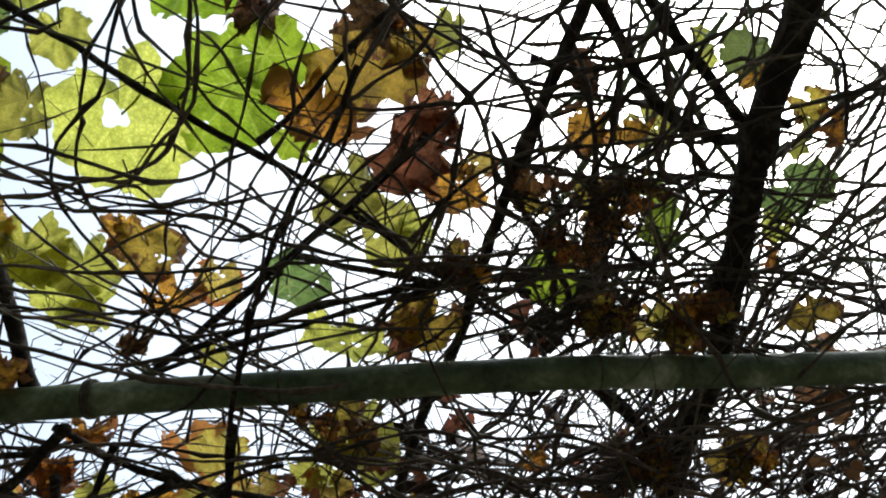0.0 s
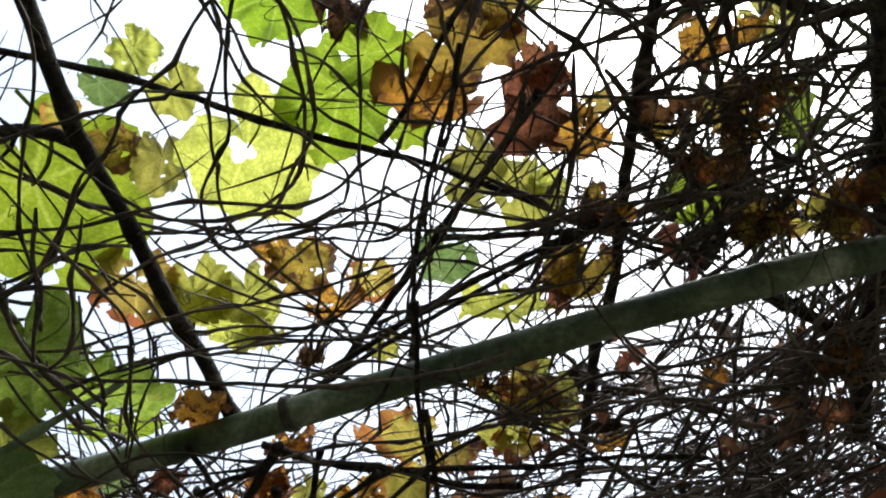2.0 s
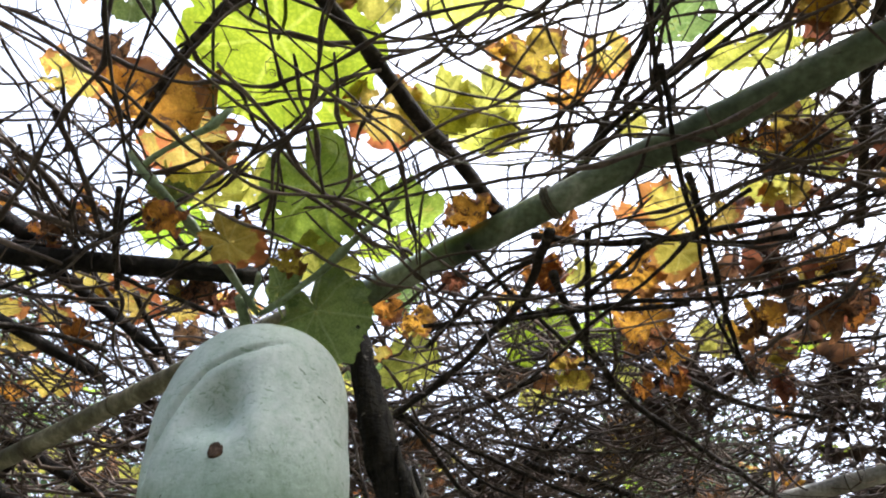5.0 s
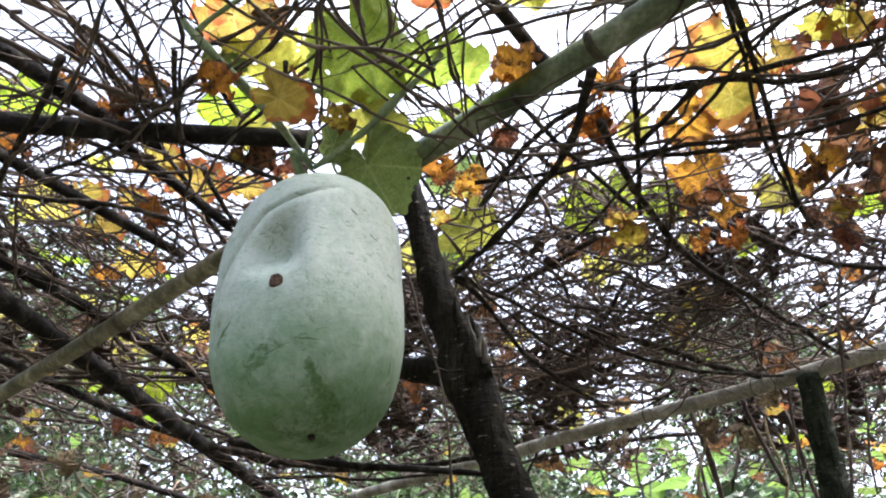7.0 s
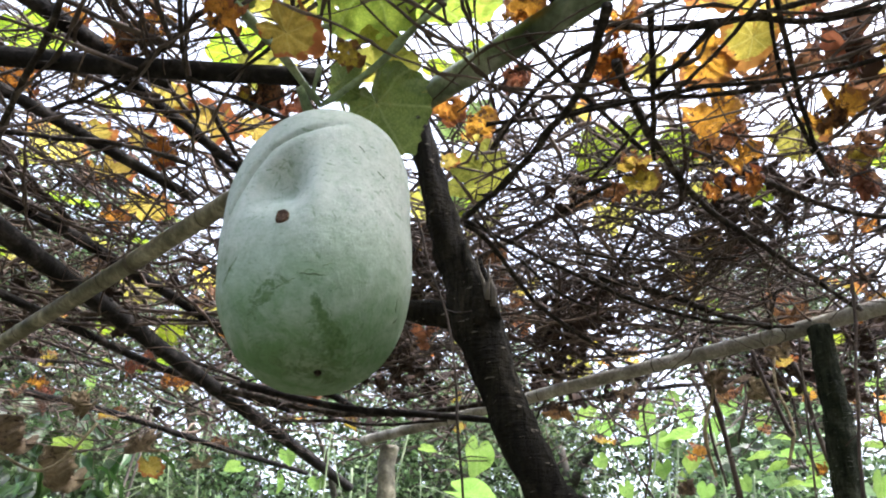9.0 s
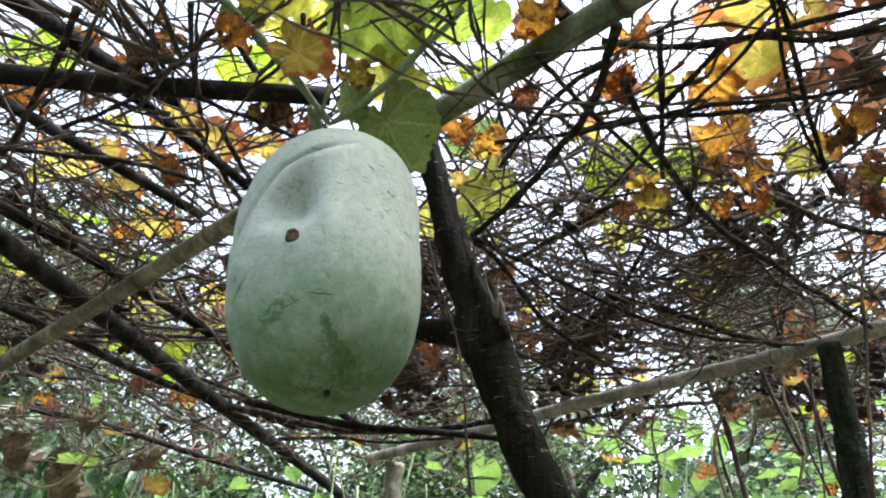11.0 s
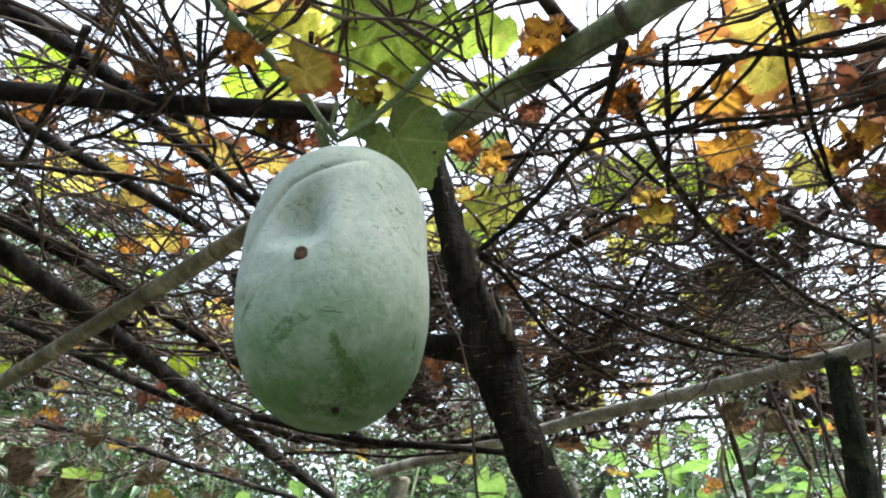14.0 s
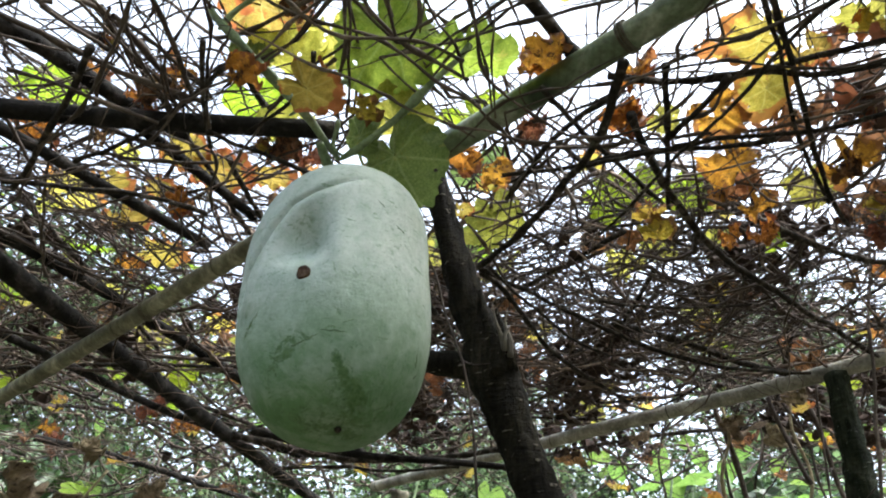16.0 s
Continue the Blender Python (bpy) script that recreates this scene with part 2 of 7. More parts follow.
LEAF_MATERIAL = {
    "green": leaf_material("fresh_leaf", (0.13, 0.205, 0.012), (0.28, 0.36, 0.026), (0.4, 0.47, 0.09), (0.3, 0.22, 0.06), 0.72, 0.66),
    "lime": leaf_material("yellowing_leaf", (0.25, 0.25, 0.034), (0.46, 0.43, 0.09), (0.52, 0.48, 0.12), (0.36, 0.2, 0.05), 0.66, 0.64),
    "mid_green": leaf_material("half_shaded_leaf", (0.14, 0.2, 0.025), (0.31, 0.37, 0.055), (0.38, 0.46, 0.14), (0.3, 0.28, 0.06), 0.62, 0.64),
    "dull_green": leaf_material("shaded_leaf", (0.11, 0.165, 0.045), (0.23, 0.29, 0.09), (0.36, 0.42, 0.2), (0.24, 0.24, 0.06), 0.6, 0.36),
    "yellow": leaf_material("yellow_leaf", (0.32, 0.25, 0.04), (0.5, 0.38, 0.085), (0.62, 0.53, 0.18), (0.4, 0.17, 0.04), 0.64, 0.58, (0.34, 0.14, 0.04)),
    "yellow_burnt": leaf_material("scorched_leaf", (0.29, 0.235, 0.05), (0.45, 0.33, 0.075), (0.58, 0.48, 0.18), (0.36, 0.14, 0.04), 0.54, 0.55, (0.3, 0.12, 0.04)),
    "orange": leaf_material("orange_dry_leaf", (0.26, 0.1, 0.018), (0.56, 0.27, 0.04), (0.22, 0.1, 0.03), (0.085, 0.04, 0.02), 0.54, 0.58, (0.2, 0.08, 0.03), 0.6),
    "olive_dry": leaf_material("withering_leaf", (0.22, 0.16, 0.025), (0.5, 0.36, 0.055), (0.2, 0.14, 0.05), (0.13, 0.065, 0.03), 0.56, 0.6, (0.16, 0.08, 0.03), 0.6),
    "brown": leaf_material("brown_dead_leaf", (0.11, 0.055, 0.028), (0.28, 0.14, 0.065), (0.26, 0.16, 0.09), (0.05, 0.03, 0.02), 0.52, 0.42, None, 0.7),
    "hanging": leaf_material("tan_dead_leaf", (0.1, 0.068, 0.04), (0.27, 0.2, 0.125), (0.3, 0.23, 0.15), (0.06, 0.04, 0.025), 0.56, 0.3, None, 0.8),
    "maroon": leaf_material("red_brown_dead_leaf", (0.16, 0.06, 0.03), (0.36, 0.155, 0.07), (0.3, 0.16, 0.09), (0.07, 0.035, 0.022), 0.56, 0.48, None, 0.7),
}
HEDGE = leaf_material("hedge_leaf", (0.14, 0.26, 0.05), (0.28, 0.42, 0.1), (0.38, 0.52, 0.2), (0.36, 0.38, 0.08), 0.7, 0.5)
TREE_LEAF = leaf_material("tree_leaf", (0.05, 0.09, 0.04), (0.14, 0.2, 0.085), (0.15, 0.21, 0.08), (0.1, 0.09, 0.04), 0.7, 0.42, None, 0.32, True)


# ---- mesh helpers ----
class Shape:
    """Gathers vertices, faces and UVs of one mesh."""

    def __init__(self):
        self.v, self.f, self.uv = [], [], []

    def tube(self, pts, radii, sides=6, lump=0.0, rng=None, cap=True):
        pts = [Vector(p) for p in pts]
        n, start = len(pts), len(self.v)
        side = None
        for i, p in enumerate(pts):
            d = (pts[min(i + 1, n - 1)] - pts[max(i - 1, 0)]).normalized()
            if side is None:
                side = d.orthogonal().normalized()
            side = (side - d * side.dot(d)).normalized()
            other = d.cross(side)
            for k in range(sides):
                a = 2 * math.pi * k / sides
                r = radii[i] * (1 + (lump * rng.uniform(-1, 1) if rng else 0))
                self.v.append(p + (side * math.cos(a) + other * math.sin(a)) * r)
        for i in range(n - 1):
            for k in range(sides):
                a, b = start + i * sides + k, start + i * sides + (k + 1) % sides
                self.f.append((a, b, b + sides, a + sides))
        if cap:
            self.f.append(tuple(start + k for k in reversed(range(sides))))
            self.f.append(tuple(start + (n - 1) * sides + k for k in range(sides)))

    def mesh(self, name, material, smooth=True):
        me = bpy.data.meshes.new(name)
        me.from_pydata([tuple(p) for p in self.v], [], self.f)
        if self.uv:
            layer = me.uv_layers.new(name="UVMap")
            idx = np.zeros(len(me.loops), dtype=np.int32)
            me.loops.foreach_get("vertex_index", idx)
            layer.data.foreach_set("uv", np.array(self.uv, dtype=np.float32)[idx].ravel())
        if smooth:
            me.polygons.foreach_set("use_smooth", np.ones(len(me.polygons), dtype=bool))
        me.materials.append(material)
        me.update()
        return me


def part(name, shape, material, parent=None, label="", smooth=True):
    ob = new(name, shape.mesh(name, material, smooth))
    ob.parent = parent
    return tagged(ob, label)


def smooth_line(pts, step):
    """A smooth line through a few points, in steps of about that length."""
    pts = [Vector(p) for p in pts]
    if len(pts) == 2:
        pts = [pts[0], pts[0].lerp(pts[1], 0.5), pts[1]]
    ends = [pts[0] * 2 - pts[1]] + pts + [pts[-1] * 2 - pts[-2]]
    line = []
    for a, b, c, d in zip(ends, ends[1:], ends[2:], ends[3:]):
        k = max(2, int((c - b).length / step))
        for i in range(k):
            t = i / k
            line.append(0.5 * ((2 * b) + (c - a) * t + (2 * a - 5 * b + 4 * c - d) * t * t + (3 * b - a - 3 * c + d) * t ** 3))
    return line + [pts[-1]]


def wobble(line, amount, scale, seed):
    return [p + amount * noise.noise_vector(p * scale + Vector((seed * 7.3, seed * 3.1, 0))) for p in line]


# ---- the setting: ground ----
ground = Shape()
g_n = 60
for i in range(g_n + 1):
    for j in range(g_n + 1):
        x, y = ((2 * i / g_n - 1) ** 3) * 400, ((2 * j / g_n - 1) ** 3) * 400
        ground.v.append((x, y, 0.03 * noise.noise(Vector((x * 0.7, y * 0.7, 0))) - 0.02))
for i in range(g_n):
    for j in range(g_n):
        a = i * (g_n + 1) + j
        ground.f.append((a, a + g_n + 1, a + g_n + 2, a + 1))
tagged(part("ground", ground, EARTH), "trodden earth with grass and fallen leaves", "ground", kind="structure")

seeds = iter(range(1, 100000))


# ---- the trellis ----
def pole(label, pts, r, kind):
    """A trellis pole: bamboo with ringed nodes, or rough wood."""
    seed = next(seeds)
    rng = random.Random(seed)
    ends = [Vector(p) for p in pts]
    if kind == "wood":
        line = wobble(smooth_line(ends, 0.03), 0.0035, 3.0, seed)
        s = Shape()
        radii = [r * (1.04 - 0.12 * i / len(line) + 0.06 * noise.noise(Vector((i * 0.25, seed, 0)))) for i in range(len(line))]
        s.tube(line, radii, 12, 0.03, rng)
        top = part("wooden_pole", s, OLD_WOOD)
        tagged(top, label, "pole", "trellis poles")
        for k in range(3):
            i = rng.randrange(2, len(line) - 2)
            d = Vector((rng.uniform(-1, 1), rng.uniform(-1, 1), rng.uniform(-0.3, 0.6))).normalized()
            knot = Shape()
            knot.tube([line[i], line[i] + d * r * 1.05, line[i] + d * r * 1.3], [r * 0.5, r * 0.34, r * 0.2], 7, 0.1, rng)
            part("knot", knot, OLD_WOOD, top)
        return top
    straight = wobble(smooth_line(ends, 0.02), 0.002, 1.6, seed)
    count = len(straight) - 1
    s = Shape()
    gap = max(4, int(0.3 / 0.02))
    radii = []
    for i in range(count + 1):
        k = (i + seed * 5) % gap
        radii.append(r * (1.0 + (0.05 if k == 0 else -0.015 if k in (1, gap - 1) else 0.0) - 0.1 * i / count))
    s.tube(straight, radii, 20)
    body = BAMBOO_PALE if "pale" in label else BAMBOO if "green" in label else BAMBOO_DIM
    top = part("bamboo_pole", s, body)
    tagged(top, label, "pole", "trellis poles")
    for i in range(count + 1):
        if (i + seed * 5) % gap == 0 and 0 < i < count:
            d = (straight[i + 1] - straight[i - 1]).normalized()
            ring = Shape()
            ring.tube([straight[i] - d * 0.002, straight[i] - d * 0.0007, straight[i] + d * 0.0007, straight[i] + d * 0.002],
                      [radii[i] * 0.97, radii[i] * 1.02, radii[i] * 1.02, radii[i] * 0.97], 20)
            part("node_ring", ring, NODE, top)
    return top


pole("grey-green mottled bamboo pole with ringed nodes", [(1.6, -0.6, 2.118), (0.725, 0.176, 2.115), (0.507, 0.362, 2.115), (0.306, 0.549, 2.115), (0.127, 0.722, 2.115), (-0.06, 0.893, 2.11)], 0.0178, "bamboo")
pole("pale bleached bamboo pole along the trellis edge", [(1.6, 0.56, 2.1)] + [(0.755, 1.414, 2.100), (0.604, 1.578, 2.106), (0.360, 1.807, 2.112), (0.117, 2.056, 2.119), (-0.211, 2.376, 2.125)], 0.0158, "bamboo")
pole("weathered dark wooden pole of the trellis", [(-0.706, 0.760, 2.090), (-0.521, 0.774, 2.090), (-0.331, 0.790, 2.090), (-0.136, 0.803, 2.090)], 0.0119, "wood")
pole("grey-brown bamboo pole with ringed nodes", [(-1.381, 2.057, 2.070), (-0.915, 1.618, 2.070), (-0.295, 1.038, 2.070), (-0.077, 0.831, 2.070)], 0.0152, "bamboo")
pole("thick dark trellis pole with a cut end", [(-0.747, 1.061, 2.120), (-0.712, 1.209, 2.120), (-0.581, 1.756, 2.120), (-0.302, 2.926, 2.120)], 0.0179, "wood")
pole("dark slanting trellis pole", [(-0.739, 0.995, 2.140), (-0.697, 1.111, 2.140), (-0.575, 1.346, 2.140), (-0.396, 1.757, 2.140), (-0.225, 2.112, 2.140)], 0.0105, "wood")
pole("thin dark slanting trellis pole", [(-0.882, 1.375, 2.130), (-0.758, 1.618, 2.130), (-0.614, 1.868, 2.130), (-0.375, 2.139, 2.130)], 0.0084, "wood")
pole("dark slanting trellis pole", [(-0.651, 0.803, 2.150), (-0.590, 0.877, 2.150), (-0.506, 0.987, 2.150), (-0.386, 1.150, 2.150)], 0.0087, "wood")
pole("brown slanting trellis pole", [(-0.426, 0.841, 2.150), (-0.366, 0.945, 2.150), (-0.298, 1.069, 2.150)], 0.0078, "wood")
pole("dark trellis pole overhead", [(-0.566, 0.667, 2.160), (-0.489, 0.740, 2.160), (-0.427, 0.826, 2.160), (-0.355, 0.898, 2.160)], 0.0109, "wood")
pole("thin dark trellis stick", [(-1.032, 2.007, 2.120), (-0.865, 2.138, 2.120), (-0.680, 2.418, 2.120), (-0.426, 2.752, 2.120)], 0.0086, "wood")
pole("long thin dark pole under the far thatch", [(-0.425, 1.740, 2.060), (-0.219, 1.883, 2.060), (-0.009, 1.921, 2.060), (0.183, 1.971, 2.060)], 0.0086, "wood")


def tie(label, at, along, r):
    """A few turns of dark wire round a pole."""
    s = Shape()
    d = Vector(along).normalized()
    u = d.orthogonal().normalized()
    w = d.cross(u)
    line = []
    for i in range(61):
        a = 2 * math.pi * i / 20
        line.append(Vector(at) + d * (0.0035 * i / 20 - 0.005) + (u * math.cos(a) + w * math.sin(a)) * (r + 0.0012))
    s.tube(line, [0.0016] * len(line), 6)
    return tagged(part("wire_tie", s, NODE), label, "wire tie", "ties on the poles")


tie("dark wire tie wound round the bamboo pole", (0.176, 0.675, 2.115), (0.179, -0.173, 0), 0.0165)
tie("dark wire tie wound round the brown bamboo pole", (-0.486, 1.222, 2.07), (0.62, -0.58, 0), 0.0155)
tie("dark wire tie wound round the edge pole", (0.43, 1.782, 2.115), (0.9, -0.95, 0), 0.0175)
tie("dark wire tie wound round the edge pole", (0.0, 2.24, 2.13), (0.9, -0.95, 0), 0.017)


def dead_branch(label, pts, r):
    """A dead branch with knots and short broken stubs."""
    seed = next(seeds)
    rng = random.Random(seed)
    line = wobble(wobble(smooth_line(pts, 0.018), 0.004, 9.0, seed), 0.0022, 45.0, seed)
    s = Shape()
    n = len(line)
    knot = rng.randrange(5, 9)
    radii = [r * (1.05 - 0.15 * i / n) * (1 + 0.2 * noise.noise(Vector((i * 0.3, seed * 1.7, 2)))) * (1.28 if i % knot == 0 else 1.0) for i in range(n)]
    s.tube(line, radii, 9, 0.05, rng)
    top = part("dead_branch", s, BARK)
    tagged(top, label, "branch", "branches over the trellis")
    for k in range(max(2, n // 9)):
        i = rng.randrange(1, n - 1)
        d = Vector((rng.uniform(-1, 1), rng.uniform(-1, 1), rng.uniform(-0.6, 0.6))).normalized()
        e = line[i] + d * (r + rng.uniform(0.006, 0.03))
        stub = Shape()
        stub.tube([line[i], line[i].lerp(e, 0.6) + d.orthogonal() * 0.002, e], [r * 0.45, r * 0.36, r * 0.25], 5, 0.1, rng)
        part("stub", stub, BARK, top)
    return top


dead_branch("thick dark dead branch lying across the bamboo pole", [(0.385, -0.028, 2.165), (0.426, 0.020, 2.165), (0.480, 0.089, 2.165), (0.556, 0.165, 2.165), (0.648, 0.255, 2.165), (0.698, 0.320, 2.165), (0.779, 0.423, 2.165), (0.861, 0.511, 2.165)], 0.0136)
dead_branch("curved dark side branch joined to the thick branch", [(0.468, 0.095, 2.170), (0.453, 0.113, 2.170), (0.406, 0.127, 2.170), (0.362, 0.124, 2.170), (0.321, 0.114, 2.170), (0.279, 0.102, 2.170), (0.250, 0.094, 2.170)], 0.0056)
dead_branch("dark forked twig joined to the thick branch", [(0.463, 0.091, 2.180), (0.413, 0.085, 2.180), (0.358, 0.080, 2.180), (0.315, 0.075, 2.180), (0.290, 0.073, 2.180)], 0.0049)
dead_branch("dark fork of dead wood below the bamboo pole", [(0.771, 0.411, 2.170), (0.688, 0.391, 2.170), (0.612, 0.385, 2.170), (0.545, 0.375, 2.170)], 0.0077)
dead_branch("straight dark dead branch lying across the trellis", [(0.260, 0.085, 2.170), (0.290, 0.142, 2.170), (0.327, 0.230, 2.170), (0.389, 0.352, 2.170), (0.437, 0.444, 2.170), (0.470, 0.521, 2.170), (0.541, 0.656, 2.170), (0.580, 0.735, 2.170)], 0.0061)
dead_branch("dark forked stick lashed to the bamboo pole", [(0.130, 0.721, 2.135), (0.089, 0.674, 2.143), (0.026, 0.603, 2.154), (-0.033, 0.535, 2.164), (-0.076, 0.488, 2.172), (-0.109, 0.445, 2.181), (-0.143, 0.390, 2.191), (-0.163, 0.364, 2.200)], 0.0074)
dead_branch("bent dark side branch of the forked stick", [(-0.075, 0.490, 2.185), (-0.102, 0.490, 2.185), (-0.132, 0.496, 2.185), (-0.161, 0.520, 2.185), (-0.191, 0.555, 2.185), (-0.224, 0.601, 2.185), (-0.265, 0.675, 2.185)], 0.0058)
dead_branch("long straight thin stick across the trellis", [(-0.319, 0.452, 2.200), (-0.214, 0.447, 2.200), (-0.074, 0.423, 2.200), (0.014, 0.418, 2.200), (0.105, 0.410, 2.200), (0.207, 0.397, 2.200), (0.319, 0.396, 2.200), (0.423, 0.394, 2.200), (0.512, 0.392, 2.200)], 0.0033)
dead_branch("slender dark stick crossing the trellis", [(0.260, 0.286, 2.190), (0.256, 0.397, 2.190), (0.246, 0.470, 2.190), (0.236, 0.585, 2.190), (0.224, 0.675, 2.190), (0.189, 0.749, 2.190)], 0.0041)
dead_branch("slender grey stick resting on the bamboo pole", [(0.482, 0.288, 2.175), (0.420, 0.345, 2.175), (0.359, 0.420, 2.175), (0.313, 0.492, 2.175), (0.261, 0.587, 2.175), (0.212, 0.685, 2.175), (0.174, 0.745, 2.175)], 0.0030)
dead_branch("short grey stick with a cut end", [(0.246, 0.458, 2.180), (0.310, 0.427, 2.180), (0.383, 0.392, 2.180), (0.451, 0.344, 2.180)], 0.0034)
dead_branch("thin dark stick hanging across the pole", [(0.220, 0.472, 2.090), (0.273, 0.580, 2.090), (0.325, 0.668, 2.090), (0.381, 0.774, 2.090), (0.482, 0.925, 2.090)], 0.0025)
dead_branch("dark horizontal twig under the trellis", [(0.168, 0.736, 2.120), (0.263, 0.743, 2.120), (0.333, 0.724, 2.120), (0.446, 0.675, 2.120), (0.559, 0.616, 2.120), (0.653, 0.581, 2.120)], 0.0033)
dead_branch("long dark twig under the trellis", [(0.135, 0.827, 2.060), (0.213, 0.794, 2.060), (0.307, 0.767, 2.060), (0.387, 0.751, 2.060), (0.451, 0.722, 2.060), (0.512, 0.691, 2.060)], 0.0028)
dead_branch("dark upright twig among the vines", [(0.271, 0.559, 2.050), (0.323, 0.651, 2.050), (0.387, 0.757, 2.050), (0.443, 0.847, 2.050), (0.492, 0.915, 2.050)], 0.0030)
dead_branch("reddish-brown slanting twig near the post", [(0.158, 0.639, 2.040), (0.152, 0.744, 2.040), (0.118, 0.856, 2.040), (0.071, 0.956, 2.040), (0.037, 1.013, 2.040)], 0.0043)
dead_branch("thin dark twig over the pale pole", [(0.321, 0.554, 2.030), (0.304, 0.585, 2.030), (0.274, 0.679, 2.030), (0.233, 0.786, 2.030), (0.182, 0.923, 2.030)], 0.0020)
dead_branch("long dark branch slanting through the thatch", [(0.197, 0.763, 2.090), (0.269, 0.902, 2.090), (0.362, 1.026, 2.090), (0.481, 1.136, 2.090), (0.601, 1.239, 2.090), (0.756, 1.369, 2.090)], 0.0046)
dead_branch("pale thin branch lying under the thatch", [(0.040, 1.084, 2.080), (0.169, 1.196, 2.080), (0.332, 1.327, 2.080), (0.494, 1.411, 2.080), (0.655, 1.426, 2.080)], 0.0033)
dead_branch("dark twig hanging from the trellis", [(0.041, 1.116, 2.090), (0.088, 1.181, 2.090), (0.195, 1.401, 2.090), (0.359, 1.604, 2.090)], 0.0038)
dead_branch("thin grey-brown stick lying under the slanting poles", [(-0.597, 0.927, 2.100), (-0.527, 0.934, 2.100), (-0.427, 0.944, 2.100), (-0.363, 0.978, 2.100), (-0.341, 0.994, 2.100)], 0.0036)
dead_branch("dark twig slanting past the dark pole", [(-0.369, 0.662, 2.070), (-0.406, 0.711, 2.070), (-0.448, 0.766, 2.070), (-0.509, 0.844, 2.070), (-0.560, 0.900, 2.070)], 0.0038)
dead_branch("long dark twig crossing over the dark pole", [(-0.209, 0.667, 2.070), (-0.247, 0.698, 2.070), (-0.286, 0.731, 2.070), (-0.339, 0.776, 2.070), (-0.385, 0.805, 2.070), (-0.458, 0.842, 2.070)], 0.0028)
dead_branch("dark upright twig hanging past the dark pole", [(-0.253, 0.651, 2.070), (-0.265, 0.702, 2.070), (-0.278, 0.760, 2.070), (-0.286, 0.811, 2.070)], 0.0026)
dead_branch("thin brown twig below the dark pole", [(-0.277, 0.772, 2.060), (-0.251, 0.794, 2.060), (-0.217, 0.813, 2.060), (-0.176, 0.842, 2.060)], 0.0026)
dead_branch("bent dark twig beside the green stem", [(-0.141, 0.643, 2.050), (-0.150, 0.676, 2.050), (-0.172, 0.711, 2.050), (-0.193, 0.732, 2.050), (-0.230, 0.763, 2.050)], 0.0022)
dead_branch("straight dark twig under the bamboo pole", [(0.090, 0.716, 2.080), (0.126, 0.763, 2.080), (0.173, 0.819, 2.080), (0.225, 0.875, 2.080), (0.265, 0.915, 2.080)], 0.0030)
dead_branch("dark twig leaning under the bamboo pole", [(0.172, 0.725, 2.080), (0.143, 0.754, 2.080), (0.111, 0.793, 2.080), (0.085, 0.859, 2.080), (0.068, 0.915, 2.080)], 0.0032)
dead_branch("dark twig lying along the thatch edge", [(0.358, 0.780, 2.070), (0.295, 0.792, 2.070), (0.228, 0.802, 2.070), (0.179, 0.817, 2.070), (0.116, 0.842, 2.070), (0.057, 0.855, 2.070)], 0.0030)
dead_branch("dark upright twig in the thatch edge", [(0.215, 0.690, 2.090), (0.235, 0.763, 2.090), (0.255, 0.838, 2.090), (0.283, 0.938, 2.090)], 0.0032)
dead_branch("dark twig slanting to the thatch edge", [(0.286, 0.703, 2.090), (0.275, 0.744, 2.090), (0.258, 0.784, 2.090), (0.245, 0.813, 2.090)], 0.0034)
dead_branch("curved dark twig under the dry leaves", [(0.471, 0.709, 2.120), (0.406, 0.727, 2.120), (0.343, 0.721, 2.120), (0.290, 0.730, 2.120), (0.231, 0.742, 2.120), (0.193, 0.739, 2.120)], 0.0034)
dead_branch("dark branch crossing the thatch", [(0.283, 1.322, 2.120), (0.397, 1.381, 2.120), (0.533, 1.457, 2.120), (0.662, 1.514, 2.120), (0.749, 1.535, 2.120)], 0.0060)
dead_branch("dark branch crossing the thatch", [(0.399, 0.971, 2.100), (0.466, 1.008, 2.100), (0.527, 1.041, 2.100), (0.615, 1.074, 2.100), (0.687, 1.086, 2.100)], 0.0042)
dead_branch("pale brown twig lying under the thatch", [(0.217, 1.172, 2.080), (0.299, 1.186, 2.080), (0.389, 1.189, 2.080), (0.463, 1.172, 2.080)], 0.0022)
dead_branch("grey twig resting on the edge pole", [(0.052, 1.037, 2.050), (0.088, 1.097, 2.050), (0.136, 1.162, 2.050), (0.201, 1.254, 2.050), (0.265, 1.303, 2.050)], 0.0024)
dead_branch("grey-brown stick lying beyond the gourd", [(-0.499, 1.867, 2.090), (-0.417, 1.919, 2.090), (-0.318, 1.982, 2.090), (-0.182, 2.019, 2.090), (-0.012, 1.984, 2.090), (0.123, 1.919, 2.090)], 0.0075)
dead_branch("thin brown stick lying beyond the gourd", [(-0.416, 2.075, 2.080), (-0.269, 2.049, 2.080), (-0.127, 2.070, 2.080), (0.030, 2.025, 2.080)], 0.0042)
dead_branch("slender dark stick among the leaves", [(0.149, 0.377, 2.170), (0.154, 0.332, 2.170), (0.156, 0.281, 2.170), (0.160, 0.228, 2.170), (0.164, 0.193, 2.170)], 0.0026)
dead_branch("slender dark stick rising through the leaves", [(0.273, 0.584, 2.150), (0.245, 0.522, 2.150), (0.219, 0.459, 2.150), (0.200, 0.391, 2.150), (0.184, 0.318, 2.150), (0.167, 0.264, 2.150)], 0.0026)
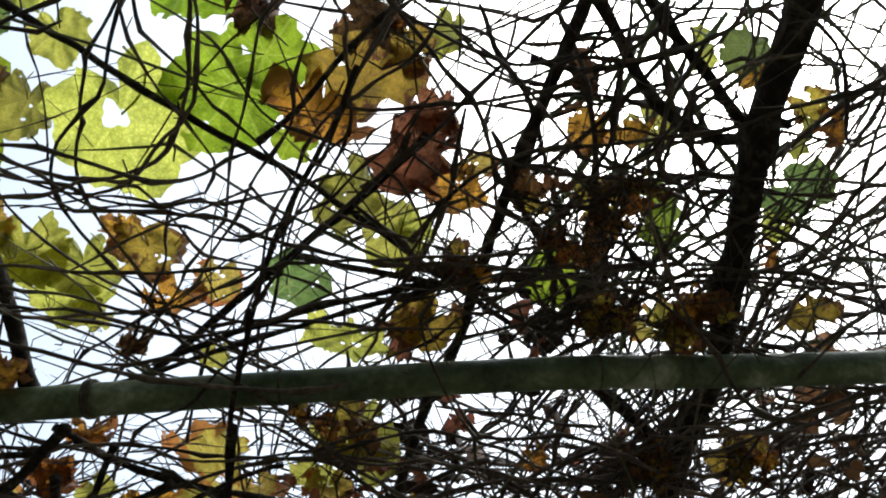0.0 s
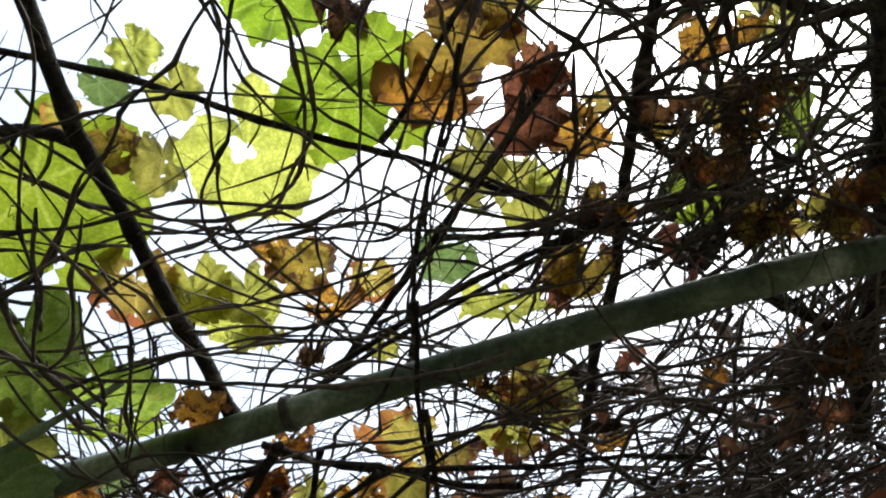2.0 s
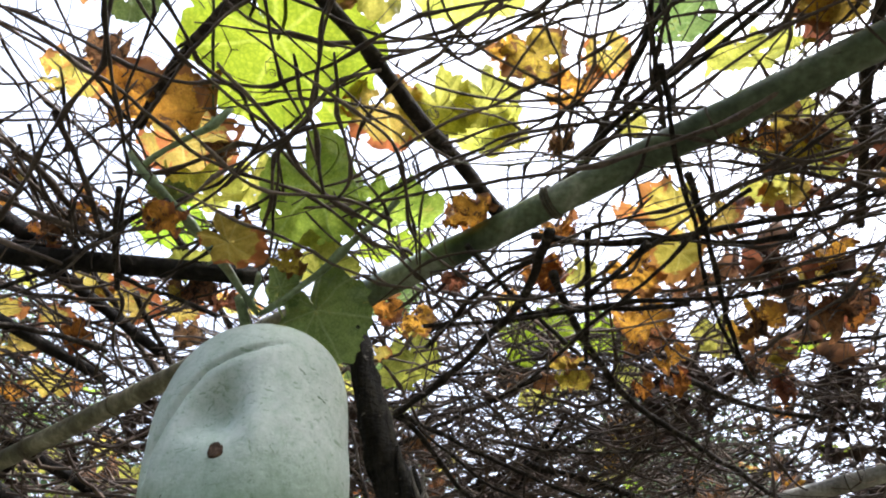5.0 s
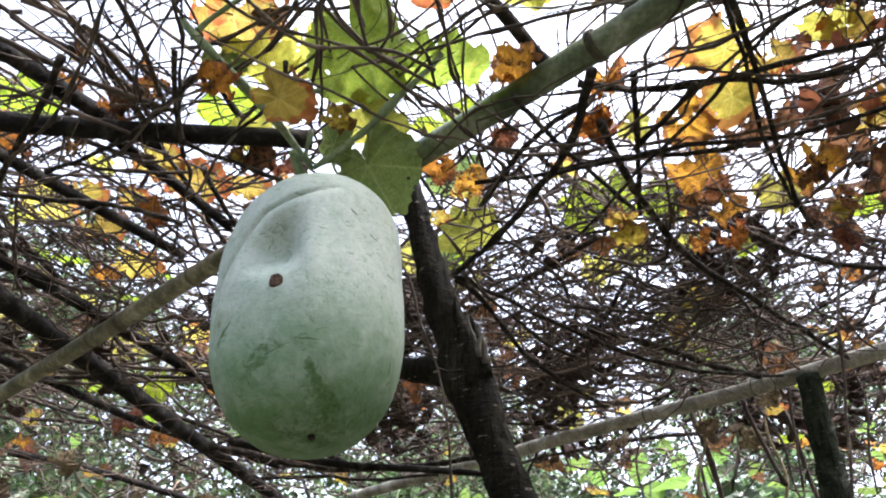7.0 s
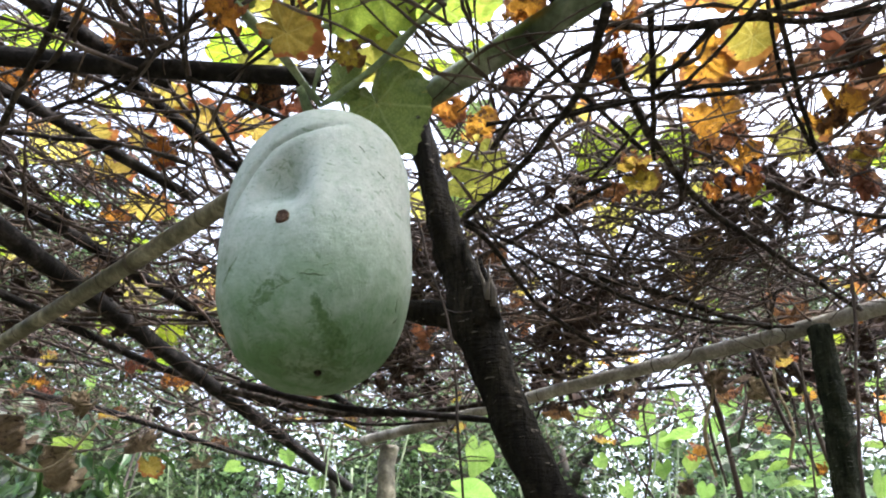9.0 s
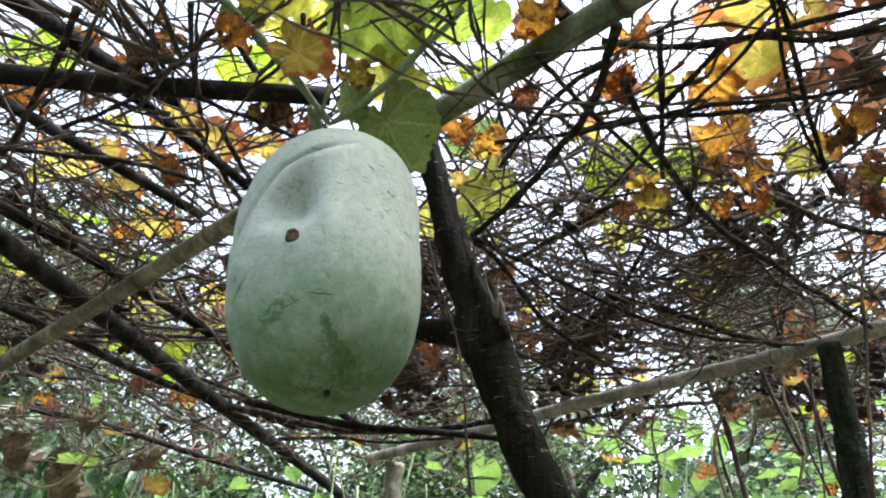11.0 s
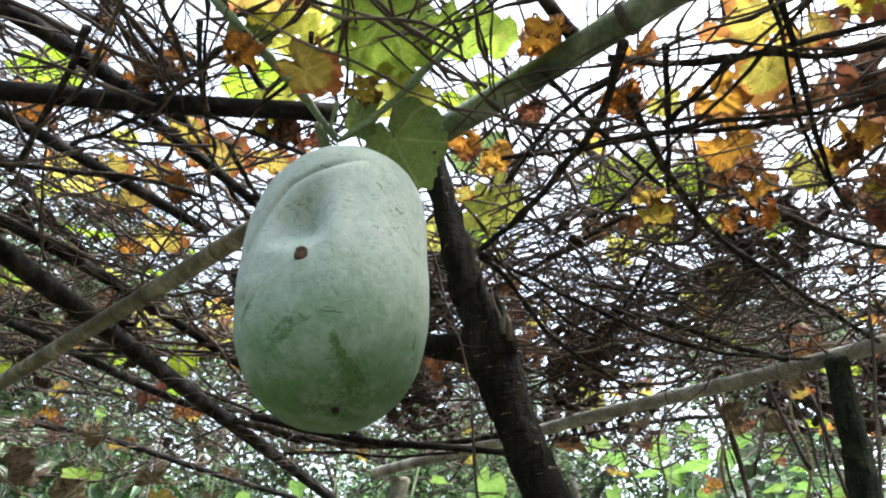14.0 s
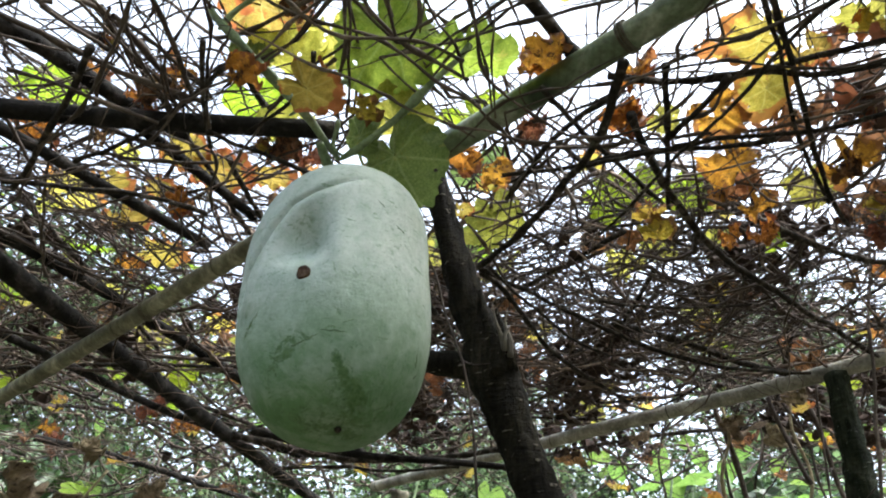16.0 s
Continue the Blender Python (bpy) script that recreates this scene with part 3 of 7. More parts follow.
dead_branch("thin grey stick lying over the vines", [(0.209, 0.629, 2.150), (0.239, 0.568, 2.150), (0.274, 0.497, 2.150), (0.314, 0.438, 2.150), (0.352, 0.388, 2.150), (0.378, 0.361, 2.150)], 0.0032)
dead_branch("dark knotty stick beside the thick branch", [(0.268, 0.170, 2.160), (0.310, 0.149, 2.160), (0.344, 0.104, 2.160), (0.363, 0.071, 2.160)], 0.0028)
stick_rng = random.Random(55)
for k in range(26):
    x, y, z = stick_rng.uniform(-0.9, 1.2), stick_rng.uniform(1.0, 2.3), stick_rng.uniform(2.13, 2.22)
    a, run = stick_rng.uniform(0, math.pi), stick_rng.uniform(0.25, 0.6)
    dx, dy = math.cos(a) * run, math.sin(a) * run
    dead_branch("dark dead branch caught in the thatch of twigs", [(x - dx, y - dy, z), (x, y, z + stick_rng.uniform(-0.01, 0.03)), (x + dx, y + dy, z)], stick_rng.uniform(0.002, 0.005))


# ---- posts ----
def post(name, label, line, radii, material, stubs=()):
    seed = next(seeds)
    rng = random.Random(seed)
    path = smooth_line(line, 0.012)
    n = len(path)
    far = np.cumsum([0.0] + [(Vector(b) - Vector(a)).length for a, b in zip(line, line[1:])])
    run = np.cumsum([0.0] + [(b - a).length for a, b in zip(path, path[1:])])
    full = [np.interp(run[i] / run[-1], far / far[-1], radii) * (1 + 0.07 * noise.noise(Vector((i * 0.12, seed, 5)))) for i in range(n)]
    s = Shape()
    s.tube(wobble(path, 0.006, 5.0, seed), full, 30, 0.0, rng)
    axis = [Vector((p.x, p.y, p.z)) for p in s.v]
    for i, p in enumerate(axis):
        c = path[min(i // 30, n - 1)]
        out = (p - c).normalized()
        s.v[i] = p + out * (0.005 * noise.noise(p * 22) + 0.0042 * noise.noise(Vector((p.x * 90, p.y * 90, p.z * 28))) + 0.0026 * noise.noise(p * 150))
    top = part(name, s, material)
    tagged(top, label, "post", "trellis posts")
    for stub_name, pts, rs in stubs:
        b = Shape()
        q = smooth_line(pts, 0.02)
        b.tube(wobble(q, 0.004, 9.0, seed), [np.interp(i / (len(q) - 1), np.linspace(0, 1, len(rs)), rs) for i in range(len(q))], 10, 0.08, rng)
        part(stub_name, b, material, top)
    return top


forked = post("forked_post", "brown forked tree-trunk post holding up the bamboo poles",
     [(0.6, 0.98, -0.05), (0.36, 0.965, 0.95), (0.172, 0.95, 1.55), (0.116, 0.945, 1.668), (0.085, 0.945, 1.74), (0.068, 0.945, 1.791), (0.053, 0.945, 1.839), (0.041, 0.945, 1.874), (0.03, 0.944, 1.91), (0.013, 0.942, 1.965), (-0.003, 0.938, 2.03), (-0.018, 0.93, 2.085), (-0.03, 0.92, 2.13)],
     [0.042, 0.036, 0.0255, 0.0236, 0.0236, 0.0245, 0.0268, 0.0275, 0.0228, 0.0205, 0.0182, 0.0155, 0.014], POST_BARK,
     [("limb", [(0.044, 0.95, 1.855), (0.02, 0.956, 1.866), (-0.004, 0.962, 1.872), (-0.032, 0.972, 1.88), (-0.1, 1.0, 1.92)], [0.02, 0.0165, 0.014, 0.0125, 0.01]),
      ("broken_stub", [(0.052, 0.93, 1.842), (0.053, 0.921, 1.868), (0.047, 0.919, 1.893), (0.041, 0.921, 1.92), (0.036, 0.925, 1.95)], [0.012, 0.0095, 0.007, 0.005, 0.002]),
      ("broken_stub", [(0.066, 0.932, 1.85), (0.066, 0.925, 1.876), (0.06, 0.922, 1.9), (0.055, 0.924, 1.925)], [0.011, 0.0075, 0.005, 0.002])])
for pts in ([(0.056, 0.92, 1.86), (0.057, 0.915, 1.885), (0.05, 0.914, 1.905), (0.046, 0.916, 1.928)],
            [(0.066, 0.918, 1.862), (0.067, 0.914, 1.88), (0.062, 0.914, 1.9), (0.064, 0.915, 1.921)],
            [(0.06, 0.916, 1.868), (0.061, 0.911, 1.885), (0.068, 0.911, 1.897)]):
    splinter = Shape()
    splinter_line = smooth_line(pts, 0.006)
    splinter.tube(wobble(splinter_line, 0.002, 40.0, 4), [0.0038 * (1.05 - i / len(splinter_line)) for i in range(len(splinter_line))], 7, 0.15, random.Random(len(pts)))
    part("splinter", splinter, SPLINTER, forked, "torn pale splinter at the fork")
post("wooden_post", "mossy upright wooden post at the trellis edge", [(0.6, 1.46, -0.05), (0.66, 1.455, 1.2), (0.699, 1.45, 1.783), (0.709, 1.45, 1.939), (0.71, 1.45, 2.093)], [0.034, 0.03, 0.0255, 0.0235, 0.0215], MOSSY_BARK)
post("bamboo_post", "short-topped grey bamboo post under the edge pole", [(-0.13, 2.37, -0.05), (-0.133, 2.365, 1.2), (-0.136, 2.355, 2.1)], [0.03, 0.028, 0.026], BAMBOO_DIM)
post("wooden_post", "dark wooden post at the far side of the trellis", [(-1.75, 2.25, -0.05), (-1.72, 2.22, 1.1), (-1.7, 2.2, 2.12)], [0.05, 0.046, 0.04], BARK)
post("wooden_post", "dark wooden post holding the trellis behind the path", [(1.45, -0.55, -0.05), (1.47, -0.53, 1.1), (1.5, -0.5, 2.1)], [0.05, 0.046, 0.04], BARK)


# ---- the gourd plant: stems, leaves and tangle ----
vine = tagged(new("gourd_vine"), "half-withered climbing gourd vine spread over the trellis", "vine")
vine.location = (0.36, 0.965, 0.0)


def stem(name, pts, r, material, label="", trail=False):
    seed = next(seeds)
    rng = random.Random(seed)
    pts = [Vector(p) for p in pts]
    if trail:  # the ends run on among the others and thin out
        for at, back in ((0, 1), (-1, -2)):
            d = (pts[at] - pts[back]).normalized()
            e = [pts[at]]
            for k in range(3):
                d = (d + Vector((rng.uniform(-0.5, 0.5), rng.uniform(-0.5, 0.5), rng.uniform(-0.1, 0.12)))).normalized()
                d.z *= 0.4
                e.append(e[-1] + d * rng.uniform(0.04, 0.1))
            pts = list(reversed(e[1:])) + pts if at == 0 else pts + e[1:]
    line = smooth_line(pts, 0.012)
    n = len(line)
    knot = rng.randrange(4, 9)
    loose = 0.0068 if trail else 0.0015
    bends = [Vector((rng.gauss(0, loose), rng.gauss(0, loose), rng.gauss(0, loose))) for i in range(n // knot + 2)]
    line = wobble([p + bends[i // knot].lerp(bends[i // knot + 1], (i % knot) / knot) for i, p in enumerate(line)], 0.004, 20.0, seed)
    s = Shape()
    s.tube(line, [r * min(1.0, 0.35 + 7.0 * i / n, 0.35 + 7.0 * (n - i) / n if trail else 1.0) * (1.75 if i % knot == 0 else 1.25 if i % knot in (1, knot - 1) else 1.0) * (1 + 0.22 * noise.noise(Vector((i * 0.4, seed, 1)))) for i in range(n)], 7, 0.06, rng)
    for i in range(knot, n - 1, knot):
        if rng.random() < 0.55:
            d = Vector((rng.uniform(-1, 1), rng.uniform(-1, 1), rng.uniform(-0.7, 0.7))).normalized()
            e = line[i] + d * rng.uniform(0.008, 0.03)
            s.tube([line[i], line[i].lerp(e, 0.5) + d.orthogonal() * 0.002, e], [r * 0.6, r * 0.5, r * 0.4], 5)
    s.v = [p - vine.location for p in s.v]
    return part(name, s, material, vine, label)


def vine_stem(pts, r):
    stem("stem", pts, r * 0.54, VINE, "", True)


def short_vine(pts, r):
    stem("stem", pts, r * 0.5, VINE)


def green_stem(pts, r):
    stem("green_stem", pts, r * 0.68, GREEN_STEM, "living pale green vine stem")


vine_stem([(-0.186, 0.585, 2.140), (-0.137, 0.573, 2.140), (-0.068, 0.541, 2.140), (-0.016, 0.506, 2.140)], 0.0032)
vine_stem([(-0.115, 0.445, 2.150), (-0.103, 0.531, 2.150), (-0.084, 0.610, 2.150), (-0.061, 0.720, 2.150), (-0.028, 0.760, 2.150)], 0.0029)
vine_stem([(-0.185, 0.547, 2.150), (-0.117, 0.654, 2.150), (-0.057, 0.737, 2.150), (-0.003, 0.786, 2.150), (0.057, 0.850, 2.150)], 0.0032)
vine_stem([(-0.152, 0.695, 2.160), (-0.103, 0.630, 2.160), (-0.029, 0.547, 2.160), (0.032, 0.525, 2.160), (0.091, 0.493, 2.160)], 0.0025)
vine_stem([(0.052, 0.332, 2.170), (0.081, 0.377, 2.170), (0.093, 0.443, 2.170), (0.077, 0.480, 2.170), (0.051, 0.508, 2.170), (0.011, 0.530, 2.170)], 0.0035)
vine_stem([(-0.002, 0.344, 2.180), (0.016, 0.407, 2.180), (0.022, 0.464, 2.180), (0.052, 0.516, 2.180), (0.104, 0.551, 2.180), (0.155, 0.568, 2.180)], 0.0027)
vine_stem([(0.122, 0.352, 2.160), (0.144, 0.426, 2.160), (0.166, 0.485, 2.160), (0.187, 0.537, 2.160), (0.189, 0.607, 2.160)], 0.0024)
vine_stem([(0.179, 0.296, 2.150), (0.196, 0.374, 2.150), (0.200, 0.426, 2.150), (0.224, 0.486, 2.150), (0.263, 0.552, 2.150), (0.307, 0.637, 2.150)], 0.0025)
vine_stem([(0.153, 0.389, 2.160), (0.166, 0.485, 2.160), (0.184, 0.568, 2.160), (0.162, 0.673, 2.160)], 0.0026)
vine_stem([(-0.250, 0.467, 2.140), (-0.194, 0.454, 2.140), (-0.155, 0.464, 2.140), (-0.118, 0.505, 2.140), (-0.078, 0.538, 2.140)], 0.0020)
vine_stem([(-0.241, 0.544, 2.130), (-0.224, 0.499, 2.130), (-0.193, 0.414, 2.130), (-0.179, 0.365, 2.130)], 0.0025)
vine_stem([(-0.263, 0.653, 2.120), (-0.208, 0.560, 2.120), (-0.165, 0.503, 2.120), (-0.124, 0.466, 2.120)], 0.0026)
vine_stem([(-0.245, 0.416, 2.130), (-0.225, 0.461, 2.130), (-0.203, 0.506, 2.130), (-0.164, 0.560, 2.130), (-0.130, 0.601, 2.130), (-0.097, 0.655, 2.130)], 0.0030)
vine_stem([(-0.132, 0.829, 2.120), (-0.116, 0.714, 2.120), (-0.107, 0.631, 2.120), (-0.075, 0.554, 2.120), (-0.061, 0.476, 2.120)], 0.0026)
vine_stem([(-0.041, 0.749, 2.130), (0.011, 0.685, 2.130), (0.078, 0.657, 2.130), (0.145, 0.636, 2.130), (0.207, 0.638, 2.130)], 0.0024)
vine_stem([(0.009, 0.508, 2.140), (0.051, 0.509, 2.140), (0.090, 0.492, 2.140), (0.134, 0.496, 2.140), (0.178, 0.461, 2.140)], 0.0021)
vine_stem([(0.109, 0.398, 2.150), (0.129, 0.416, 2.150), (0.137, 0.445, 2.150), (0.121, 0.467, 2.150), (0.135, 0.497, 2.150)], 0.0021)
vine_stem([(0.048, 0.624, 2.150), (0.100, 0.591, 2.150), (0.156, 0.580, 2.150), (0.193, 0.542, 2.150), (0.222, 0.487, 2.150)], 0.0026)
vine_stem([(-0.022, 0.597, 2.140), (0.062, 0.636, 2.140), (0.127, 0.608, 2.140), (0.185, 0.558, 2.140), (0.243, 0.555, 2.140)], 0.0026)
vine_stem([(0.162, 0.453, 2.160), (0.190, 0.438, 2.160), (0.199, 0.424, 2.160), (0.175, 0.444, 2.160)], 0.0018)
vine_stem([(0.235, 0.323, 2.150), (0.281, 0.334, 2.150), (0.323, 0.365, 2.150), (0.332, 0.431, 2.150)], 0.0021)
vine_stem([(0.273, 0.825, 2.110), (0.356, 0.812, 2.110), (0.418, 0.780, 2.110), (0.523, 0.718, 2.110), (0.600, 0.668, 2.110)], 0.0036)
vine_stem([(0.197, 0.862, 2.100), (0.244, 0.733, 2.100), (0.238, 0.613, 2.100), (0.232, 0.542, 2.100)], 0.0026)
vine_stem([(0.032, 0.519, 2.150), (0.055, 0.478, 2.150), (0.081, 0.450, 2.150), (0.085, 0.405, 2.150), (0.086, 0.372, 2.150), (0.039, 0.295, 2.150)], 0.0030)
vine_stem([(-0.000, 0.533, 2.160), (0.041, 0.526, 2.160), (0.068, 0.507, 2.160), (0.092, 0.475, 2.160), (0.147, 0.482, 2.160), (0.172, 0.484, 2.160)], 0.0024)
vine_stem([(-0.013, 0.348, 2.170), (0.004, 0.392, 2.170), (0.027, 0.434, 2.170), (0.018, 0.489, 2.170), (0.033, 0.533, 2.170), (0.078, 0.563, 2.170), (0.184, 0.595, 2.170)], 0.0029)
vine_stem([(0.008, 0.326, 2.160), (0.034, 0.349, 2.160), (0.073, 0.364, 2.160), (0.099, 0.380, 2.160), (0.137, 0.387, 2.160)], 0.0024)
vine_stem([(0.147, 0.249, 2.160), (0.188, 0.316, 2.160), (0.216, 0.408, 2.160), (0.248, 0.496, 2.160), (0.281, 0.580, 2.160)], 0.0023)
vine_stem([(0.172, 0.224, 2.150), (0.173, 0.259, 2.150), (0.183, 0.294, 2.150), (0.235, 0.256, 2.150)], 0.0030)
vine_stem([(0.156, 0.192, 2.150), (0.191, 0.206, 2.150), (0.240, 0.219, 2.150), (0.281, 0.236, 2.150), (0.342, 0.255, 2.150)], 0.0035)
vine_stem([(0.252, 0.130, 2.150), (0.247, 0.201, 2.150), (0.249, 0.264, 2.150), (0.248, 0.321, 2.150)], 0.0033)
vine_stem([(0.195, 0.199, 2.140), (0.254, 0.184, 2.140), (0.281, 0.148, 2.140), (0.325, 0.115, 2.140)], 0.0028)
vine_stem([(0.332, 0.083, 2.150), (0.403, 0.145, 2.150), (0.467, 0.164, 2.150), (0.498, 0.235, 2.150), (0.507, 0.307, 2.150)], 0.0032)
vine_stem([(0.317, 0.247, 2.140), (0.346, 0.201, 2.140), (0.394, 0.154, 2.140), (0.426, 0.119, 2.140), (0.457, 0.065, 2.140), (0.508, -0.006, 2.140)], 0.0033)
vine_stem([(0.248, 0.423, 2.140), (0.310, 0.387, 2.140), (0.378, 0.345, 2.140), (0.455, 0.265, 2.140), (0.556, 0.196, 2.140), (0.693, 0.099, 2.140)], 0.0032)
vine_stem([(0.505, -0.002, 2.130), (0.508, 0.042, 2.130), (0.447, 0.010, 2.130), (0.406, 0.010, 2.130)], 0.0028)
vine_stem([(0.644, 0.241, 2.150), (0.628, 0.188, 2.150), (0.622, 0.131, 2.150), (0.624, 0.054, 2.150)], 0.0030)
vine_stem([(0.578, 0.185, 2.140), (0.579, 0.116, 2.140), (0.572, 0.052, 2.140), (0.559, 0.005, 2.140)], 0.0029)
vine_stem([(0.603, 0.232, 2.120), (0.714, 0.220, 2.120), (0.791, 0.167, 2.120)], 0.0032)
vine_stem([(0.068, 0.650, 2.130), (0.128, 0.599, 2.130), (0.193, 0.572, 2.130), (0.253, 0.514, 2.130), (0.297, 0.434, 2.130)], 0.0025)
vine_stem([(0.048, 0.599, 2.120), (0.123, 0.545, 2.120), (0.165, 0.486, 2.120), (0.224, 0.453, 2.120), (0.261, 0.405, 2.120)], 0.0026)
vine_stem([(0.136, 0.768, 2.100), (0.219, 0.703, 2.100), (0.282, 0.652, 2.100), (0.359, 0.601, 2.100), (0.441, 0.505, 2.100), (0.523, 0.460, 2.100)], 0.0030)
vine_stem([(0.287, 0.712, 2.100), (0.352, 0.628, 2.100), (0.430, 0.599, 2.100), (0.512, 0.568, 2.100)], 0.0034)
vine_stem([(0.305, 0.545, 2.100), (0.398, 0.560, 2.100), (0.474, 0.543, 2.100), (0.535, 0.505, 2.100)], 0.0030)
vine_stem([(0.384, 0.377, 2.120), (0.399, 0.290, 2.120), (0.370, 0.209, 2.120), (0.352, 0.163, 2.120)], 0.0024)
vine_stem([(0.404, 0.103, 2.150), (0.397, 0.070, 2.150), (0.390, 0.020, 2.150), (0.378, -0.004, 2.150)], 0.0023)
vine_stem([(-0.240, 0.595, 2.080), (-0.266, 0.696, 2.080), (-0.290, 0.804, 2.080), (-0.293, 0.856, 2.080)], 0.0031)
vine_stem([(-0.292, 0.582, 2.070), (-0.377, 0.698, 2.070), (-0.484, 0.839, 2.070), (-0.603, 0.961, 2.070)], 0.0034)
vine_stem([(-0.558, 0.873, 2.060), (-0.444, 0.831, 2.060), (-0.332, 0.773, 2.060), (-0.238, 0.692, 2.060), (-0.155, 0.609, 2.060)], 0.0027)
vine_stem([(-0.137, 0.619, 2.080), (-0.090, 0.646, 2.080), (-0.041, 0.690, 2.080), (0.033, 0.756, 2.080)], 0.0033)
vine_stem([(-0.097, 0.592, 2.080), (-0.109, 0.661, 2.080), (-0.123, 0.743, 2.080)], 0.0030)
vine_stem([(0.004, 0.586, 2.060), (0.022, 0.654, 2.060), (0.041, 0.692, 2.060), (0.085, 0.724, 2.060)], 0.0027)
vine_stem([(-0.010, 0.720, 2.030), (0.031, 0.737, 2.030), (0.081, 0.763, 2.030), (0.121, 0.743, 2.030)], 0.0025)
vine_stem([(0.180, 0.670, 2.050), (0.238, 0.661, 2.050), (0.323, 0.651, 2.050), (0.403, 0.627, 2.050)], 0.0025)
green_stem([(-0.116, 0.727, 1.985), (-0.137, 0.722, 2.011), (-0.159, 0.713, 2.037), (-0.181, 0.716, 2.062), (-0.214, 0.687, 2.088), (-0.242, 0.673, 2.114), (-0.260, 0.670, 2.140)], 0.0054)
green_stem([(-0.114, 0.727, 1.985), (-0.089, 0.726, 2.012), (-0.061, 0.721, 2.039), (-0.036, 0.714, 2.066), (-0.014, 0.705, 2.093), (0.013, 0.694, 2.120)], 0.0052)
green_stem([(-0.178, 0.727, 2.065), (-0.164, 0.716, 2.068), (-0.146, 0.713, 2.072), (-0.115, 0.712, 2.075)], 0.0044)
green_stem([(-0.118, 0.725, 1.985), (-0.125, 0.718, 2.000), (-0.123, 0.714, 2.015), (-0.122, 0.716, 2.030)], 0.003)
green_stem([(-0.112, 0.725, 1.985), (-0.121, 0.721, 1.990), (-0.125, 0.715, 1.995)], 0.0018)
green_stem([(-0.256, 0.682, 2.120), (-0.239, 0.668, 2.133), (-0.200, 0.646, 2.145), (-0.177, 0.638, 2.157), (-0.161, 0.627, 2.170)], 0.0046)
green_stem([(0.436, 0.332, 2.190), (0.400, 0.237, 2.192), (0.369, 0.152, 2.195), (0.345, 0.093, 2.198), (0.330, 0.050, 2.200)], 0.0036)
green_stem([(0.413, 0.161, 2.200), (0.396, 0.083, 2.200), (0.382, 0.036, 2.200)], 0.0029)
green_stem([(0.515, 0.303, 2.190), (0.531, 0.225, 2.190), (0.519, 0.133, 2.190), (0.520, 0.070, 2.190)], 0.0035)
short_vine([(-0.188, 0.554, 2.064), (-0.163, 0.589, 2.064), (-0.140, 0.621, 2.064), (-0.112, 0.636, 2.064), (-0.079, 0.635, 2.064), (-0.035, 0.640, 2.064), (0.004, 0.663, 2.064)], 0.0030)
short_vine([(-0.155, 0.638, 2.070), (-0.129, 0.603, 2.070), (-0.099, 0.572, 2.070), (-0.067, 0.529, 2.070), (-0.047, 0.506, 2.070), (-0.013, 0.491, 2.070)], 0.0030)
short_vine([(-0.151, 0.502, 2.076), (-0.129, 0.531, 2.076), (-0.101, 0.568, 2.076), (-0.084, 0.605, 2.076), (-0.061, 0.644, 2.076), (-0.027, 0.676, 2.076), (0.014, 0.701, 2.076)], 0.0042)
short_vine([(-0.084, 0.483, 2.067), (-0.079, 0.523, 2.067), (-0.070, 0.559, 2.067), (-0.067, 0.606, 2.067), (-0.060, 0.642, 2.067)], 0.0035)
short_vine([(-0.100, 0.572, 2.073), (-0.101, 0.621, 2.073), (-0.108, 0.659, 2.073), (-0.115, 0.709, 2.073), (-0.123, 0.766, 2.073)], 0.0030)
short_vine([(-0.055, 0.473, 2.064), (-0.050, 0.513, 2.064), (-0.051, 0.539, 2.064), (-0.036, 0.589, 2.064), (-0.037, 0.618, 2.064), (-0.045, 0.635, 2.064)], 0.0030)
short_vine([(-0.039, 0.554, 2.070), (-0.027, 0.607, 2.070), (-0.007, 0.648, 2.070), (0.012, 0.702, 2.070), (0.031, 0.734, 2.070)], 0.0026)
short_vine([(-0.042, 0.679, 2.076), (-0.015, 0.649, 2.076), (0.013, 0.627, 2.076), (0.043, 0.597, 2.076), (0.085, 0.572, 2.076)], 0.0030)
short_vine([(-0.191, 0.672, 2.067), (-0.168, 0.652, 2.067), (-0.141, 0.617, 2.067), (-0.112, 0.563, 2.067)], 0.0028)
short_vine([(-0.078, 0.668, 2.073), (-0.042, 0.726, 2.073), (-0.010, 0.765, 2.073), (0.022, 0.788, 2.073)], 0.0022)
short_vine([(0.005, 0.586, 2.064), (0.024, 0.659, 2.064), (0.042, 0.733, 2.064)], 0.0026)
short_vine([(0.034, 0.600, 2.070), (0.035, 0.680, 2.070), (0.042, 0.750, 2.070)], 0.0020)
short_vine([(0.397, 0.355, 2.159), (0.421, 0.323, 2.159), (0.440, 0.296, 2.159), (0.466, 0.271, 2.159), (0.503, 0.240, 2.159)], 0.0070)
short_vine([(0.293, 0.239, 2.165), (0.339, 0.262, 2.165), (0.392, 0.283, 2.165), (0.440, 0.300, 2.165), (0.477, 0.318, 2.165), (0.506, 0.349, 2.165)], 0.0065)
short_vine([(0.388, 0.219, 2.171), (0.423, 0.228, 2.171), (0.449, 0.239, 2.171), (0.464, 0.264, 2.171), (0.462, 0.282, 2.171)], 0.0070)
short_vine([(0.250, 0.376, 2.162), (0.295, 0.375, 2.162), (0.355, 0.375, 2.162), (0.401, 0.369, 2.162), (0.446, 0.370, 2.162), (0.512, 0.359, 2.162)], 0.0050)
